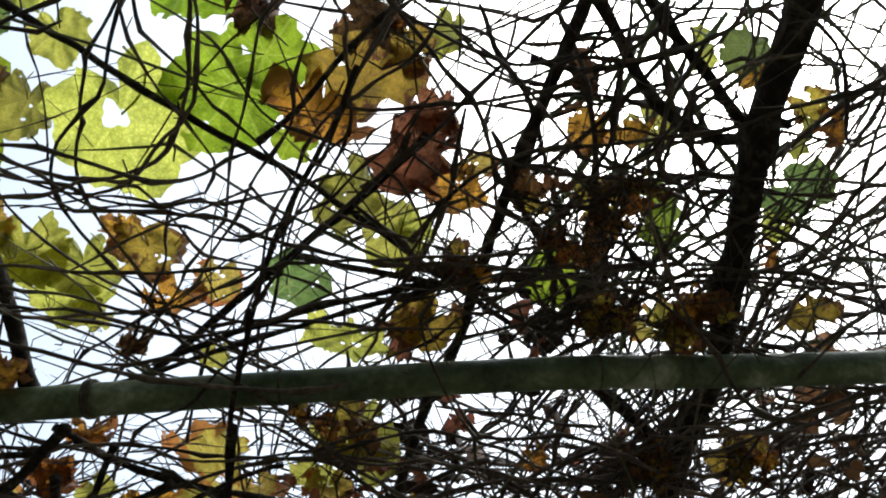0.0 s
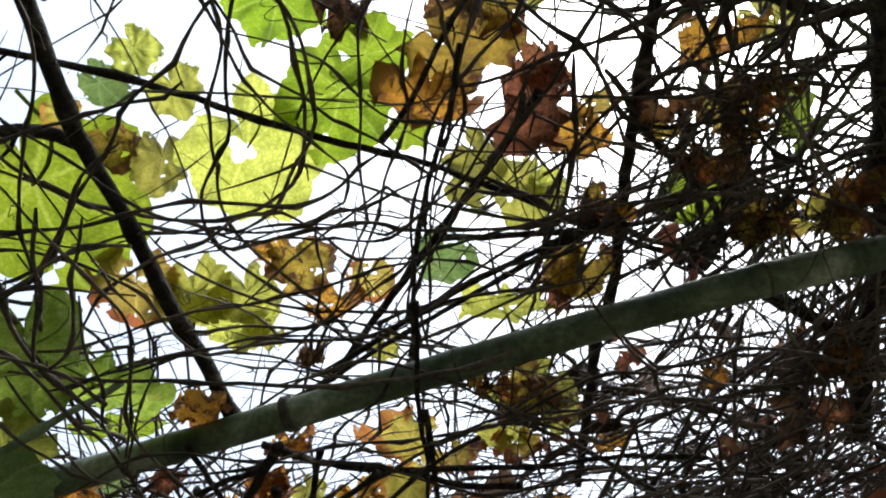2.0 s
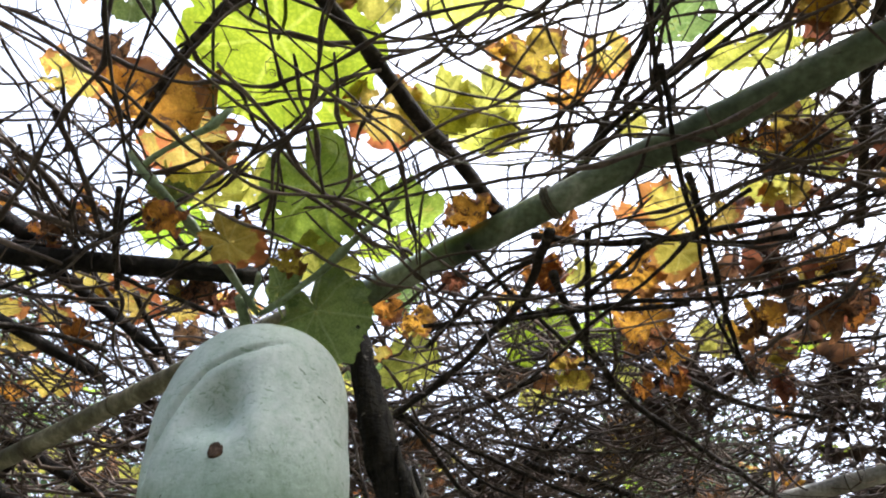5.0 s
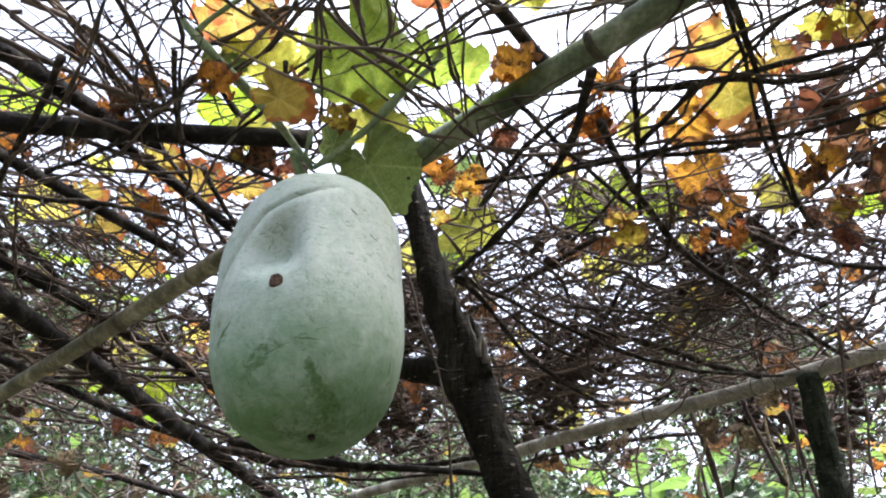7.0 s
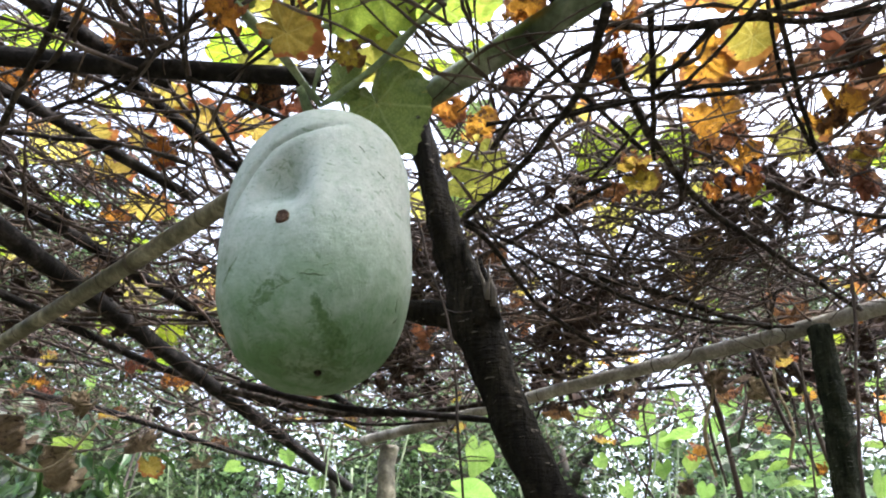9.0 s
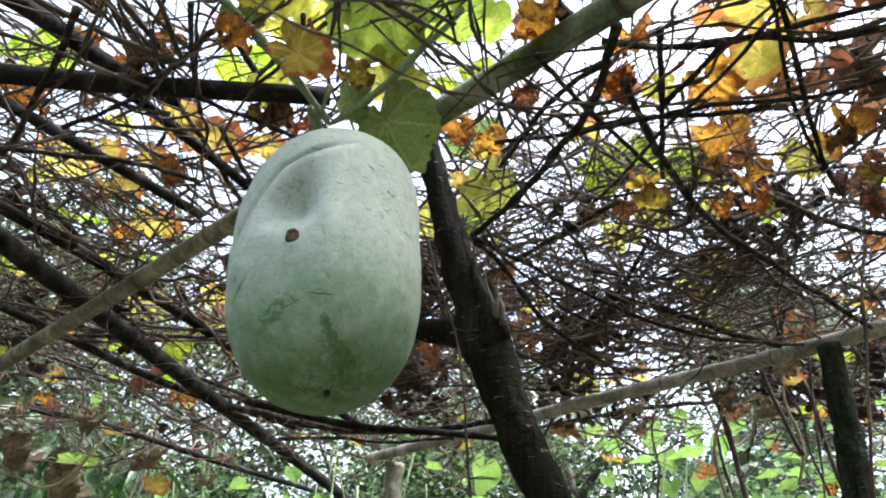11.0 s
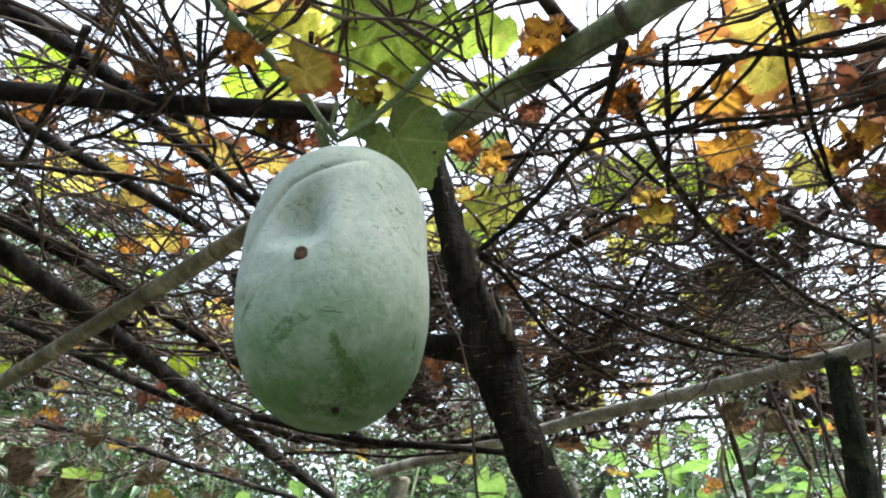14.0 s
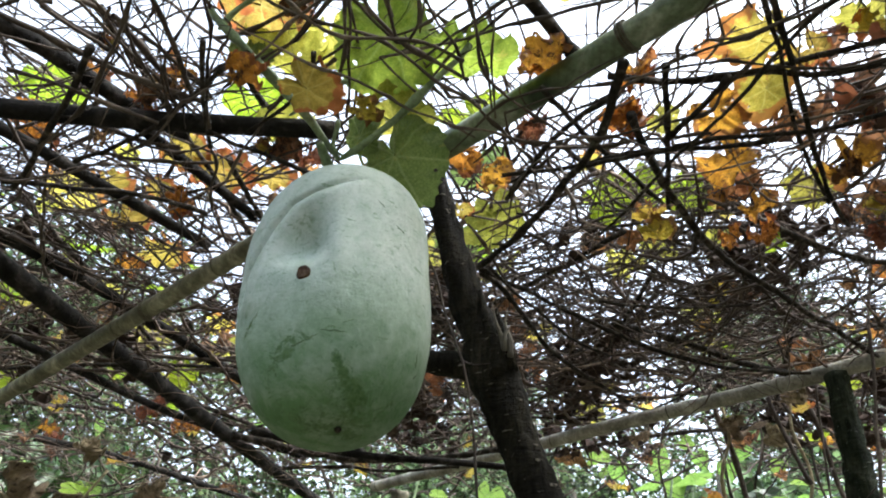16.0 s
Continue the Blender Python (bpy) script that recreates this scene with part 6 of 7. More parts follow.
CREASE = [(-0.089, -0.03), (-0.087, -0.006), (-0.077, 0.02), (-0.063, 0.046), (-0.041, 0.0695), (-0.0137, 0.081), (0.011, 0.09), (0.0375, 0.0995)]
HOLE = (-0.0203, -0.0241)
DENT = (-0.0215, 0.018)
SCAR = (0.0098, -0.0285, -0.1587)
# worn streaks and the painted shade of the dent: half width, strength, line
RUBS_AND_DENT_SHADE = [
    (0.0045, 0.5, [(0.0112, -0.0903, -0.1047), (0.0171, -0.0825, -0.1185), (0.025, -0.0708, -0.1307)]),
    (0.0075, 0.62, [(0.025, -0.0708, -0.1307), (0.032, -0.0604, -0.1378), (0.0284, -0.0488, -0.1471), (0.0182, -0.0369, -0.1535), SCAR]),
    (0.013, 0.42, [(0.0171, -0.0825, -0.1185), (0.029, -0.0604, -0.1378), (0.02, -0.0369, -0.1535), SCAR]),
    (0.0105, 0.42, [(-0.0168, -0.0921, -0.0929), (-0.0334, -0.0859, -0.0962), (-0.042, -0.0791, -0.1032), (-0.0494, -0.0696, -0.1131), (-0.0549, -0.0605, -0.1204)]),
    (0.012, 0.36, [(-0.0334, -0.0859, -0.0962), (-0.042, -0.0791, -0.1032)]),
    (0.006, 0.42, [(-0.0625, -0.0782, -0.0531), (-0.0714, -0.0702, -0.0641), (-0.0816, -0.0573, -0.0726)]),
    (0.0102, 0.5, [SCAR, (-0.0111, -0.0367, -0.1581), (-0.0321, -0.0417, -0.1508), (-0.053, -0.0521, -0.1313)]),
    (0.0102, 0.45, [SCAR, (0.0418, -0.0297, -0.1514), (0.061, -0.0341, -0.1363)]),
    (0.0085, 0.5, [SCAR, (0.029, -0.0087, -0.1603)]),
    (0.0085, 0.45, [SCAR, (-0.01, -0.012, -0.163)]),
    (0.004, 0.4, [(0.0863, -0.0382, -0.0934), (0.0817, -0.0373, -0.1052), (0.0802, -0.0297, -0.1139)]),
    (0.009, 0.3, [(0.0146, -0.1, -0.0681), (0.012, -0.095, -0.09)]),
    (0.006, 0.28, [(-0.05, -0.085, -0.055), (-0.045, -0.087, -0.085)]),
    # the hollow's greenish shade and bounced light, painted into the skin colour
    (0.036, 0.3, [(-0.02, -0.08, 0.034), (-0.03, -0.08, 0.012)]),
    (0.05, 0.52, [SCAR, (0.01, -0.04, -0.155)]),
    (0.03, 0.25, [(0.02, -0.08, -0.12), (0.03, -0.06, -0.138)]),
    (0.03, 0.22, [(-0.04, -0.08, -0.1), (-0.05, -0.06, -0.12)]),
]


def rub_and_shade_amounts(points):
    """How far wax is gone or dent shade painted at each skin point."""
    p = np.array([tuple(q) for q in points])
    total = np.zeros(len(p))
    for wide, strong, line in RUBS_AND_DENT_SHADE:
        best = np.full(len(p), 9.0)
        for a, b in zip(line, line[1:]):
            a, b = np.array(a), np.array(b)
            t = np.clip(((p - a) @ (b - a)) / ((b - a) @ (b - a)), 0, 1)
            best = np.minimum(best, np.linalg.norm(p - a - t[:, None] * (b - a), axis=1))
        total = np.maximum(total, 0) + strong * np.clip(1 - best / wide, 0, 1) ** 0.7
    return np.minimum(total, 1.0)


def ash_gourd():
    s = Shape()
    ups, rounds = 190, 270
    for i in range(ups + 1):
        v = i / ups
        w = 2 * (0.5 - 0.5 * math.cos(math.pi * v)) - 1
        n1 = 3.9 if w > 0 else 2.75
        r = GOURD_R * max(0.0, 1 - abs(w) ** n1) ** (1 / 2.15)
        r *= 1.0 - 0.035 * w
        for k in range(rounds):
            a = 2 * math.pi * k / rounds
            q = Vector((math.cos(a), math.sin(a), w * 1.5))
            rr = r * (1 + 0.02 * noise.noise(q * 1.3) + 0.008 * noise.noise(q * 3.5) + 0.006 * math.cos(5 * a + 1))
            rr *= 1 - 0.045 * max(0.0, -math.cos(a - 0.5)) * min(1.0, max(0.0, (w + 0.1) / 0.6)) ** 2
            x, y, z = rr * math.cos(a), rr * math.sin(a), w * GOURD_LENGTH / 2 * (0.945 if w > 0 else 0.985)
            x += 0.008 * max(0.0, w) ** 1.5
            if w > 0.8:
                z -= 0.012 * ((w - 0.8) / 0.2) ** 2 * (1 - r / GOURD_R)
            if y < 0.02:
                face = min(1.0, max(0.0, (0.02 - y) / 0.03))
                off, up = x - DENT[0], z - DENT[1]
                dip = 0.027 * math.exp(-((off / (0.021 if off > 0 else 0.034)) ** 2 + (up / (0.031 if up > 0 else 0.024)) ** 2))
                dip -= 0.004 * math.exp(-(((x - 0.012) / 0.014) ** 2 + ((z - 0.005) / 0.035) ** 2))
                fade = max(0.0, min(1.0, (0.045 - x) / 0.06))
                dip += fade * 0.0095 * math.exp(-(near_line(x, z, CREASE) / 0.0034) ** 2)
                dip -= fade * 0.004 * math.exp(-(near_line(x - 0.011, z + 0.009, CREASE) / 0.011) ** 2)
                dip += 0.004 * math.exp(-(((x - SCAR[0]) / 0.012) ** 2 + ((y - SCAR[1]) / 0.012) ** 2)) * (1 if z < -0.1 else 0)
                inward = Vector((-x, -y, -z * 0.3)).normalized() * dip * face
                x, y, z = x + inward.x, y + inward.y, z + inward.z
            s.v.append(Vector((x, y, z)))
    for i in range(ups):
        for k in range(rounds):
            a, b = i * rounds + k, i * rounds + (k + 1) % rounds
            s.f.append((a, b, b + rounds, a + rounds))
    return s


gourd = tagged(new("ash_gourd"), "large pale waxy ash gourd hanging from the vine", "gourd")
gourd.matrix_basis = pose(-0.108, 0.749, 1.836, 0, -3.5, 0) @ Matrix.Diagonal((0.85, 0.85, 0.85, 1))
body_shape = ash_gourd()
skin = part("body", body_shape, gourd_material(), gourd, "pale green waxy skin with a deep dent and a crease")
skin.data.attributes.new("rub_and_shade", "FLOAT", "POINT").data.foreach_set("value", rub_and_shade_amounts(body_shape.v).astype(np.float32))


def on_front(x, z, lift=0.0):
    """The point of the gourd's front nearest to x, z, lifted off the skin."""
    p = min((q for q in body_shape.v if q.y < 0), key=lambda q: (q.x - x) ** 2 + (q.z - z) ** 2)
    return Vector((x, p.y, z)) + Vector((x, p.y, z * 0.3)).normalized() * lift


SCAB = rough_material("brown_scab", (0.02, 0.012, 0.007), (0.07, 0.039, 0.022), (0.18, 0.115, 0.07), 120, 500, 0.9, 0.002)
GREEN_MARK = rough_material("green_scratch", (0.06, 0.1, 0.045), (0.11, 0.17, 0.08), (0.17, 0.24, 0.12), 60, 300, 0.8, 0.0005)


def scab(name, x, z, r, material, label):
    """A small rough pit set into the skin."""
    rng = random.Random(name)
    s = Shape()
    s.v.append(on_front(x, z, 0.0006))
    for ring, (rr, h) in enumerate(((0.35, 0.0004), (0.7, 0.0012), (0.9, 0.0018), (1.1, -0.0004))):
        for k in range(18):
            a = 2 * math.pi * k / 18
            q = rr * r * (1 + 0.1 * math.sin(3 * a + ring) + rng.uniform(-0.05, 0.05))
            s.v.append(on_front(x + math.cos(a) * q, z + math.sin(a) * q * (1.25 if name == "scab" else 0.55), h + rng.uniform(0, 0.0004)))
    for k in range(18):
        s.f.append((0, 1 + k, 1 + (k + 1) % 18))
        for ring in range(3):
            a, b = 1 + ring * 18 + k, 1 + ring * 18 + (k + 1) % 18
            s.f.append((a, a + 18, b + 18, b))
    return part(name, s, material, skin, label)


def scratch(x0, z0, x1, z1, r):
    line = [on_front(x0 + (x1 - x0) * i / 8, z0 + (z1 - z0) * i / 8 + 0.0005 * math.sin(i * 1.7), 0.0001) for i in range(9)]
    s = Shape()
    s.tube(line, [r * (0.3 + 0.7 * math.sin(math.pi * (i + 0.5) / 9)) for i in range(9)], 6)
    return part("scratch", s, GREEN_MARK, skin, "thin dark green scratch")


scab("scab", HOLE[0], HOLE[1], 0.0067, SCAB, "round brown scab in the dent")
blossom = Shape()
blossom.tube([Vector(SCAR) + Vector(d) for d in ((0, 0.003, 0.004), (0, 0, 0), (0, -0.0012, -0.0016), (0, -0.0015, -0.0022))], [0.004, 0.0036, 0.0028, 0.001], 12, 0.15, random.Random(8))
part("blossom_scar", blossom, BARK, skin, "small dark blossom scar at the lower end")
scratch(-0.0008, -0.0863, 0.0225, -0.0876, 0.00055)
scratch(0.006, -0.0835, 0.012, -0.0825, 0.0004)
scratch(-0.0306, -0.0983, -0.0168, -0.0944, 0.00055)
scratch(-0.0168, -0.0944, -0.003, -0.089, 0.0004)
scratch(-0.0816, -0.0726, -0.066, -0.0545, 0.0006)
scratch(-0.079, -0.066, -0.07, -0.0565, 0.0004)
scratch(0.0855, -0.1, 0.0885, -0.082, 0.0005)
scratch(0.0825, -0.11, 0.086, -0.104, 0.0005)
scratch(0.02, -0.079, 0.03, -0.075, 0.0004)
scratch(0.05, 0.07, 0.058, 0.063, 0.0004)
scratch(0.068, 0.045, 0.078, 0.04, 0.0004)
stalk_shape = Shape()
stalk_line = smooth_line([(-0.012, -0.004, 0.152), (-0.014, -0.008, 0.168), (-0.018, -0.02, 0.182), (-0.022, -0.045, 0.186)], 0.006)
stalk_shape.tube(stalk_line, [0.0075 - 0.003 * i / len(stalk_line) for i in range(len(stalk_line))], 10, 0.05, random.Random(3))
part("stalk", stalk_shape, GREEN_STEM, gourd, "short stout pale green stalk")


# ---- behind the trellis: the climbing plant on its edge ----
climber = tagged(new("climbing_plant"), "bright green climbing plant hanging beyond the trellis edge", "climber")
climber.location = (0.75, 2.7, 0.0)


def heart_blade(name, seed, material):
    """A heart-shaped leaf about one across, its tip along +y, folded a little along the midrib."""
    rng = random.Random(seed)
    s = Shape()
    rings, spokes = 5, 36
    fold, droop = rng.uniform(0.1, 0.45), rng.uniform(0.2, 0.7)
    for i in range(rings + 1):
        f = i / rings
        for k in range(spokes + 1):
            a = -math.pi + 2 * math.pi * k / spokes
            r = f * (0.46 + 0.16 * math.exp(-(a / 0.32) ** 2) - 0.3 * max(0.0, (abs(a) - 2.6) / 0.54) ** 1.3) * (1 + 0.05 * noise.noise(Vector((math.cos(a) * 2, math.sin(a) * 2, seed))))
            x, y = r * math.sin(a), r * math.cos(a)
            s.v.append(Vector((x, y, abs(x) * fold - droop * y * abs(y) * 0.5 + 0.02 * f * math.sin(5 * a + seed))))
            s.uv.append(((a + math.pi) * 0.9, r / 0.55))
    row = spokes + 1
    s.f = [(i * row + k, (i + 1) * row + k, (i + 1) * row + k + 1, i * row + k + 1) for i in range(rings) for k in range(spokes)]
    return s.mesh(name, material)


CLIMBER_BLADES = [heart_blade("leaf", 300 + i, HEDGE) for i in range(6)]


def climber_leaf(x, y, z, size, rx, ry, rz):
    ob = new("leaf", leaf_rng.choice(CLIMBER_BLADES))
    ob.parent = climber
    ob.matrix_basis = Matrix.Translation(-climber.location) @ pose(x, y, z, rx, ry, rz) @ Matrix.Diagonal((size, size, size, 1))


climber_leaf(0.132, 2.600, 2.159, 0.126, -64, 27, -33)
climber_leaf(0.096, 2.500, 2.009, 0.163, -2, -8, -71)
climber_leaf(0.525, 2.750, 2.337, 0.092, -6, 13, 68)
climber_leaf(0.567, 2.700, 2.292, 0.073, -42, -22, -23)
climber_leaf(0.730, 2.800, 2.362, 0.114, -72, 14, -56)
climber_leaf(0.683, 2.750, 2.250, 0.092, -1, 1, 79)
climber_leaf(0.781, 2.800, 2.272, 0.079, -59, -18, -31)
climber_leaf(0.762, 2.750, 2.165, 0.076, -33, -7, -9)
climber_leaf(0.843, 2.750, 2.278, 0.143, -2, 2, 79)
climber_leaf(0.882, 2.800, 2.198, 0.072, -36, 5, 7)
climber_leaf(0.912, 2.900, 2.408, 0.073, -63, -13, -42)
climber_leaf(1.174, 2.850, 2.372, 0.073, -41, -1, -1)
climber_leaf(1.224, 2.850, 2.305, 0.076, 1, 4, -91)
climber_leaf(1.121, 2.800, 2.228, 0.086, -3, 7, 79)
climber_leaf(1.205, 2.800, 2.234, 0.070, -2, -9, -71)
climber_leaf(1.181, 2.800, 2.184, 0.089, -4, 7, 69)
climber_leaf(1.213, 2.800, 2.132, 0.088, -1, 1, 79)
climber_leaf(1.274, 2.800, 2.139, 0.077, -5, -18, -70)
climber_leaf(1.516, 2.800, 2.487, 0.074, -26, -1, -1)
climber_leaf(1.613, 2.850, 2.523, 0.071, -6, -13, -60)
climber_leaf(1.541, 2.850, 2.475, 0.066, -6, 12, 68)
climber_leaf(1.582, 2.800, 2.398, 0.070, -3, -13, -71)
climber_leaf(1.566, 2.850, 2.395, 0.090, 0, -5, 79)
climber_leaf(1.510, 2.800, 2.274, 0.098, 1, 1, -81)
climber_leaf(1.336, 2.850, 2.222, 0.083, -63, 4, -30)
climber_leaf(-1.156, 2.600, 2.367, 0.064, -64, 15, -31)
climber_leaf(-1.121, 2.600, 2.160, 0.061, -59, -10, -6)
climber_leaf(-0.628, 2.600, 2.097, 0.066, -10, 22, 67)
climber_leaf(-0.471, 2.600, 2.140, 0.061, -58, -18, -11)
climber_leaf(-0.626, 2.600, 2.375, 0.053, -56, -27, -17)
climber_leaf(-0.031, 2.600, 2.169, 0.059, -3, -11, -71)
climber_leaf(-0.384, 2.700, 2.078, 0.064, -29, 4, 8)
climber_leaf(-0.487, 2.600, 2.056, 0.062, -71, 24, -52)
climber_leaf(1.005, 2.900, 2.373, 0.083, -63, -5, -35)
climber_leaf(1.093, 2.950, 2.462, 0.074, -61, 23, -23)
climber_leaf(0.883, 2.950, 2.484, 0.064, -29, -55, -56)
climber_leaf(1.088, 2.900, 2.162, 0.060, -56, -27, -17)
climber_leaf(0.930, 2.850, 2.122, 0.068, -60, 19, -17)
climber_leaf(0.679, 2.950, 2.142, 0.064, -60, -17, -33)
climber_leaf(1.459, 2.700, 2.123, 0.092, -73, 31, -58)
climber_leaf(0.361, 2.950, 2.232, 0.072, -63, 14, -28)
climber_leaf(0.607, 3.000, 2.256, 0.063, -56, -27, -17)
cl_rng = random.Random(77)
for i in range(150):
    x = cl_rng.uniform(-1.6, 2.4)
    climber_leaf(x, cl_rng.uniform(2.9, 3.7), cl_rng.uniform(1.2, 2.45), cl_rng.uniform(0.03, 0.06),
                 cl_rng.uniform(50, 120), cl_rng.uniform(-40, 40), cl_rng.uniform(-60, 60))


def climber_stem(pts, r, material=None):
    seed = next(seeds)
    s = Shape()
    line = wobble(smooth_line(pts, 0.03), 0.02, 4.0, seed)
    s.tube(line, [r] * len(line), 6)
    s.v = [p - climber.location for p in s.v]
    part("stem", s, material or GREEN_STEM, climber)


for i in range(34):
    x, y = cl_rng.uniform(-1.6, 2.3), cl_rng.uniform(2.5, 3.3)
    climber_stem([(x, y, 2.25), (x + cl_rng.uniform(-0.1, 0.1), y, 1.7), (x + cl_rng.uniform(-0.3, 0.3), y + cl_rng.uniform(-0.1, 0.2), 1.1), (x, y, 0.0)], cl_rng.uniform(0.002, 0.005))
for i in range(26):
    x, y, z = cl_rng.uniform(-1.4, 2.0), cl_rng.uniform(2.4, 3.0), cl_rng.uniform(1.5, 2.1)
    climber_stem([(x, y, z), (x + cl_rng.uniform(-0.3, 0.3), y, z + cl_rng.uniform(-0.1, 0.1)), (x + cl_rng.uniform(-0.5, 0.5), y, z - cl_rng.uniform(0, 0.3))], cl_rng.uniform(0.0015, 0.003))


DRY_STRAW = rough_material("pale_straw", (0.16, 0.125, 0.07), (0.32, 0.26, 0.15), (0.48, 0.41, 0.27), 15, 150, 0.8, 0.0008)


def hanging_stem(label, pts, r):
    seed = next(seeds)
    s = Shape()
    line = wobble(smooth_line(pts, 0.02), 0.008, 8.0, seed)
    rng = random.Random(seed)
    s.tube(line, [r * (1.3 if i % 9 == 0 else 1.0) for i in range(len(line))], 7, 0.08, rng)
    for i in range(6, len(line) - 2, 7):
        d = Vector((rng.uniform(-1, 1), rng.uniform(-1, 1), rng.uniform(-1, 0.4))).normalized()
        e = line[i] + d * rng.uniform(0.01, 0.06)
        s.tube([line[i], line[i].lerp(e, 0.5) + d.orthogonal() * 0.004, e], [r * 0.5, r * 0.4, r * 0.3], 5)
    return tagged(part("hanging_stem", s, DRY_STRAW if "straw" in label else VINE), label, "stem", "dead stems hanging from the trellis")


hanging_stem("dark knotty stem hanging beside the forked post", [(-0.078, 0.900, 2.141), (-0.052, 0.900, 2.025), (-0.022, 0.900, 1.958), (-0.005, 0.900, 1.897), (0.012, 0.900, 1.847), (0.020, 0.900, 1.794), (0.025, 0.900, 1.747), (0.028, 0.900, 1.698), (0.032, 0.900, 1.635)], 0.0014)
hanging_stem("thick dark dead stem hanging from the edge pole", [(0.571, 1.720, 2.196), (0.581, 1.720, 2.089), (0.602, 1.720, 1.988), (0.619, 1.720, 1.835)], 0.0058)
hanging_stem("dark dead stem hanging from the edge pole", [(0.677, 1.680, 2.148), (0.699, 1.680, 2.070), (0.716, 1.680, 1.984), (0.724, 1.680, 1.954)], 0.0046)
hanging_stem("long dark dead stem leaning past the post", [(0.719, 1.600, 2.084), (0.737, 1.600, 2.006), (0.748, 1.600, 1.914), (0.763, 1.600, 1.802)], 0.0048)
hanging_stem("thin dark stem hanging in front of the post", [(0.725, 1.250, 2.255), (0.693, 1.250, 2.127), (0.670, 1.250, 2.026), (0.649, 1.250, 1.932), (0.627, 1.250, 1.824), (0.609, 1.250, 1.724)], 0.0026)
hanging_stem("thin dark stem hanging from the thatch", [(0.487, 1.800, 2.130), (0.464, 1.800, 2.042), (0.467, 1.800, 1.952), (0.443, 1.800, 1.848)], 0.0023)
hanging_stem("thin dark stem hanging from the thatch", [(0.365, 1.800, 2.086), (0.390, 1.800, 2.001), (0.421, 1.800, 1.932), (0.461, 1.800, 1.843)], 0.0023)
hanging_stem("thin dark stem hanging beside the post", [(0.724, 1.550, 2.125), (0.706, 1.550, 1.982), (0.696, 1.550, 1.883), (0.692, 1.550, 1.795)], 0.0022)
hanging_stem("thin dark stem hanging beside the post", [(0.858, 1.550, 2.154), (0.866, 1.550, 2.074), (0.849, 1.550, 1.985), (0.839, 1.550, 1.902)], 0.0023)
hanging_stem("pale brown dry stem hanging from the edge pole", [(0.605, 1.900, 2.172), (0.634, 1.900, 2.079), (0.645, 1.900, 1.978), (0.659, 1.900, 1.901)], 0.0034)
hanging_stem("pale brown dry stem hanging from the edge pole", [(0.719, 1.900, 2.227), (0.739, 1.900, 2.139), (0.715, 1.900, 2.040)], 0.0035)
hanging_stem("pale dry stem hanging from the edge pole", [(0.731, 1.750, 2.172), (0.771, 1.750, 2.078), (0.781, 1.750, 1.977), (0.799, 1.750, 1.892)], 0.0028)
hanging_stem("curved pale straw-coloured dry stem hanging at the trellis side", [(-0.961, 1.700, 1.957), (-0.904, 1.700, 1.905), (-0.863, 1.700, 1.883), (-0.819, 1.700, 1.861), (-0.779, 1.700, 1.854), (-0.740, 1.700, 1.876), (-0.709, 1.700, 1.925), (-0.691, 1.700, 1.954)], 0.003)
hanging_stem("thin straw-coloured dry stem hanging beside the post", [(0.583, 1.700, 2.147), (0.588, 1.700, 2.056), (0.557, 1.700, 1.968), (0.567, 1.700, 1.874)], 0.0034)
hanging_stem("thin straw-coloured dry stem hanging beside the post", [(0.757, 1.750, 2.173), (0.751, 1.750, 2.091), (0.762, 1.750, 2.001), (0.738, 1.750, 1.915)], 0.0036)
leaf("hanging", -0.640, 1.850, 1.949, 0.090, -46, -5, -4)
leaf("hanging", -0.778, 1.750, 1.869, 0.095, -70, 28, -50)
leaf("yellow", -0.639, 1.900, 1.912, 0.058, -42, -8, -8)
leaf("hanging", -0.867, 1.700, 1.924, 0.081, -72, 30, -55)
leaf("hanging", -0.527, 1.900, 1.924, 0.059, -47, -9, -8)
leaf("hanging", -0.791, 1.800, 2.025, 0.062, -47, -43, -32)
leaf("hanging", 0.588, 1.680, 2.073, 0.066, -74, 26, -60)
leaf("hanging", 0.701, 1.750, 2.079, 0.062, -71, 13, -53)
leaf("hanging", 0.708, 1.620, 2.118, 0.059, -20, -12, -29)
leaf("yellow", 0.782, 1.750, 2.144, 0.051, -2, -8, -71)
leaf("orange", 0.833, 1.800, 1.920, 0.030, -58, -18, -11)
leaf("hanging", 0.567, 1.900, 1.896, 0.044, -32, -18, -26)
leaf("orange", -0.685, 2.100, 2.189, 0.082, 2, 2, -71)
leaf("hanging", 0.488, 2.000, 2.160, 0.078, 0, -10, -81)
leaf("orange", -0.892, 1.800, 2.072, 0.051, -2, -8, -71)


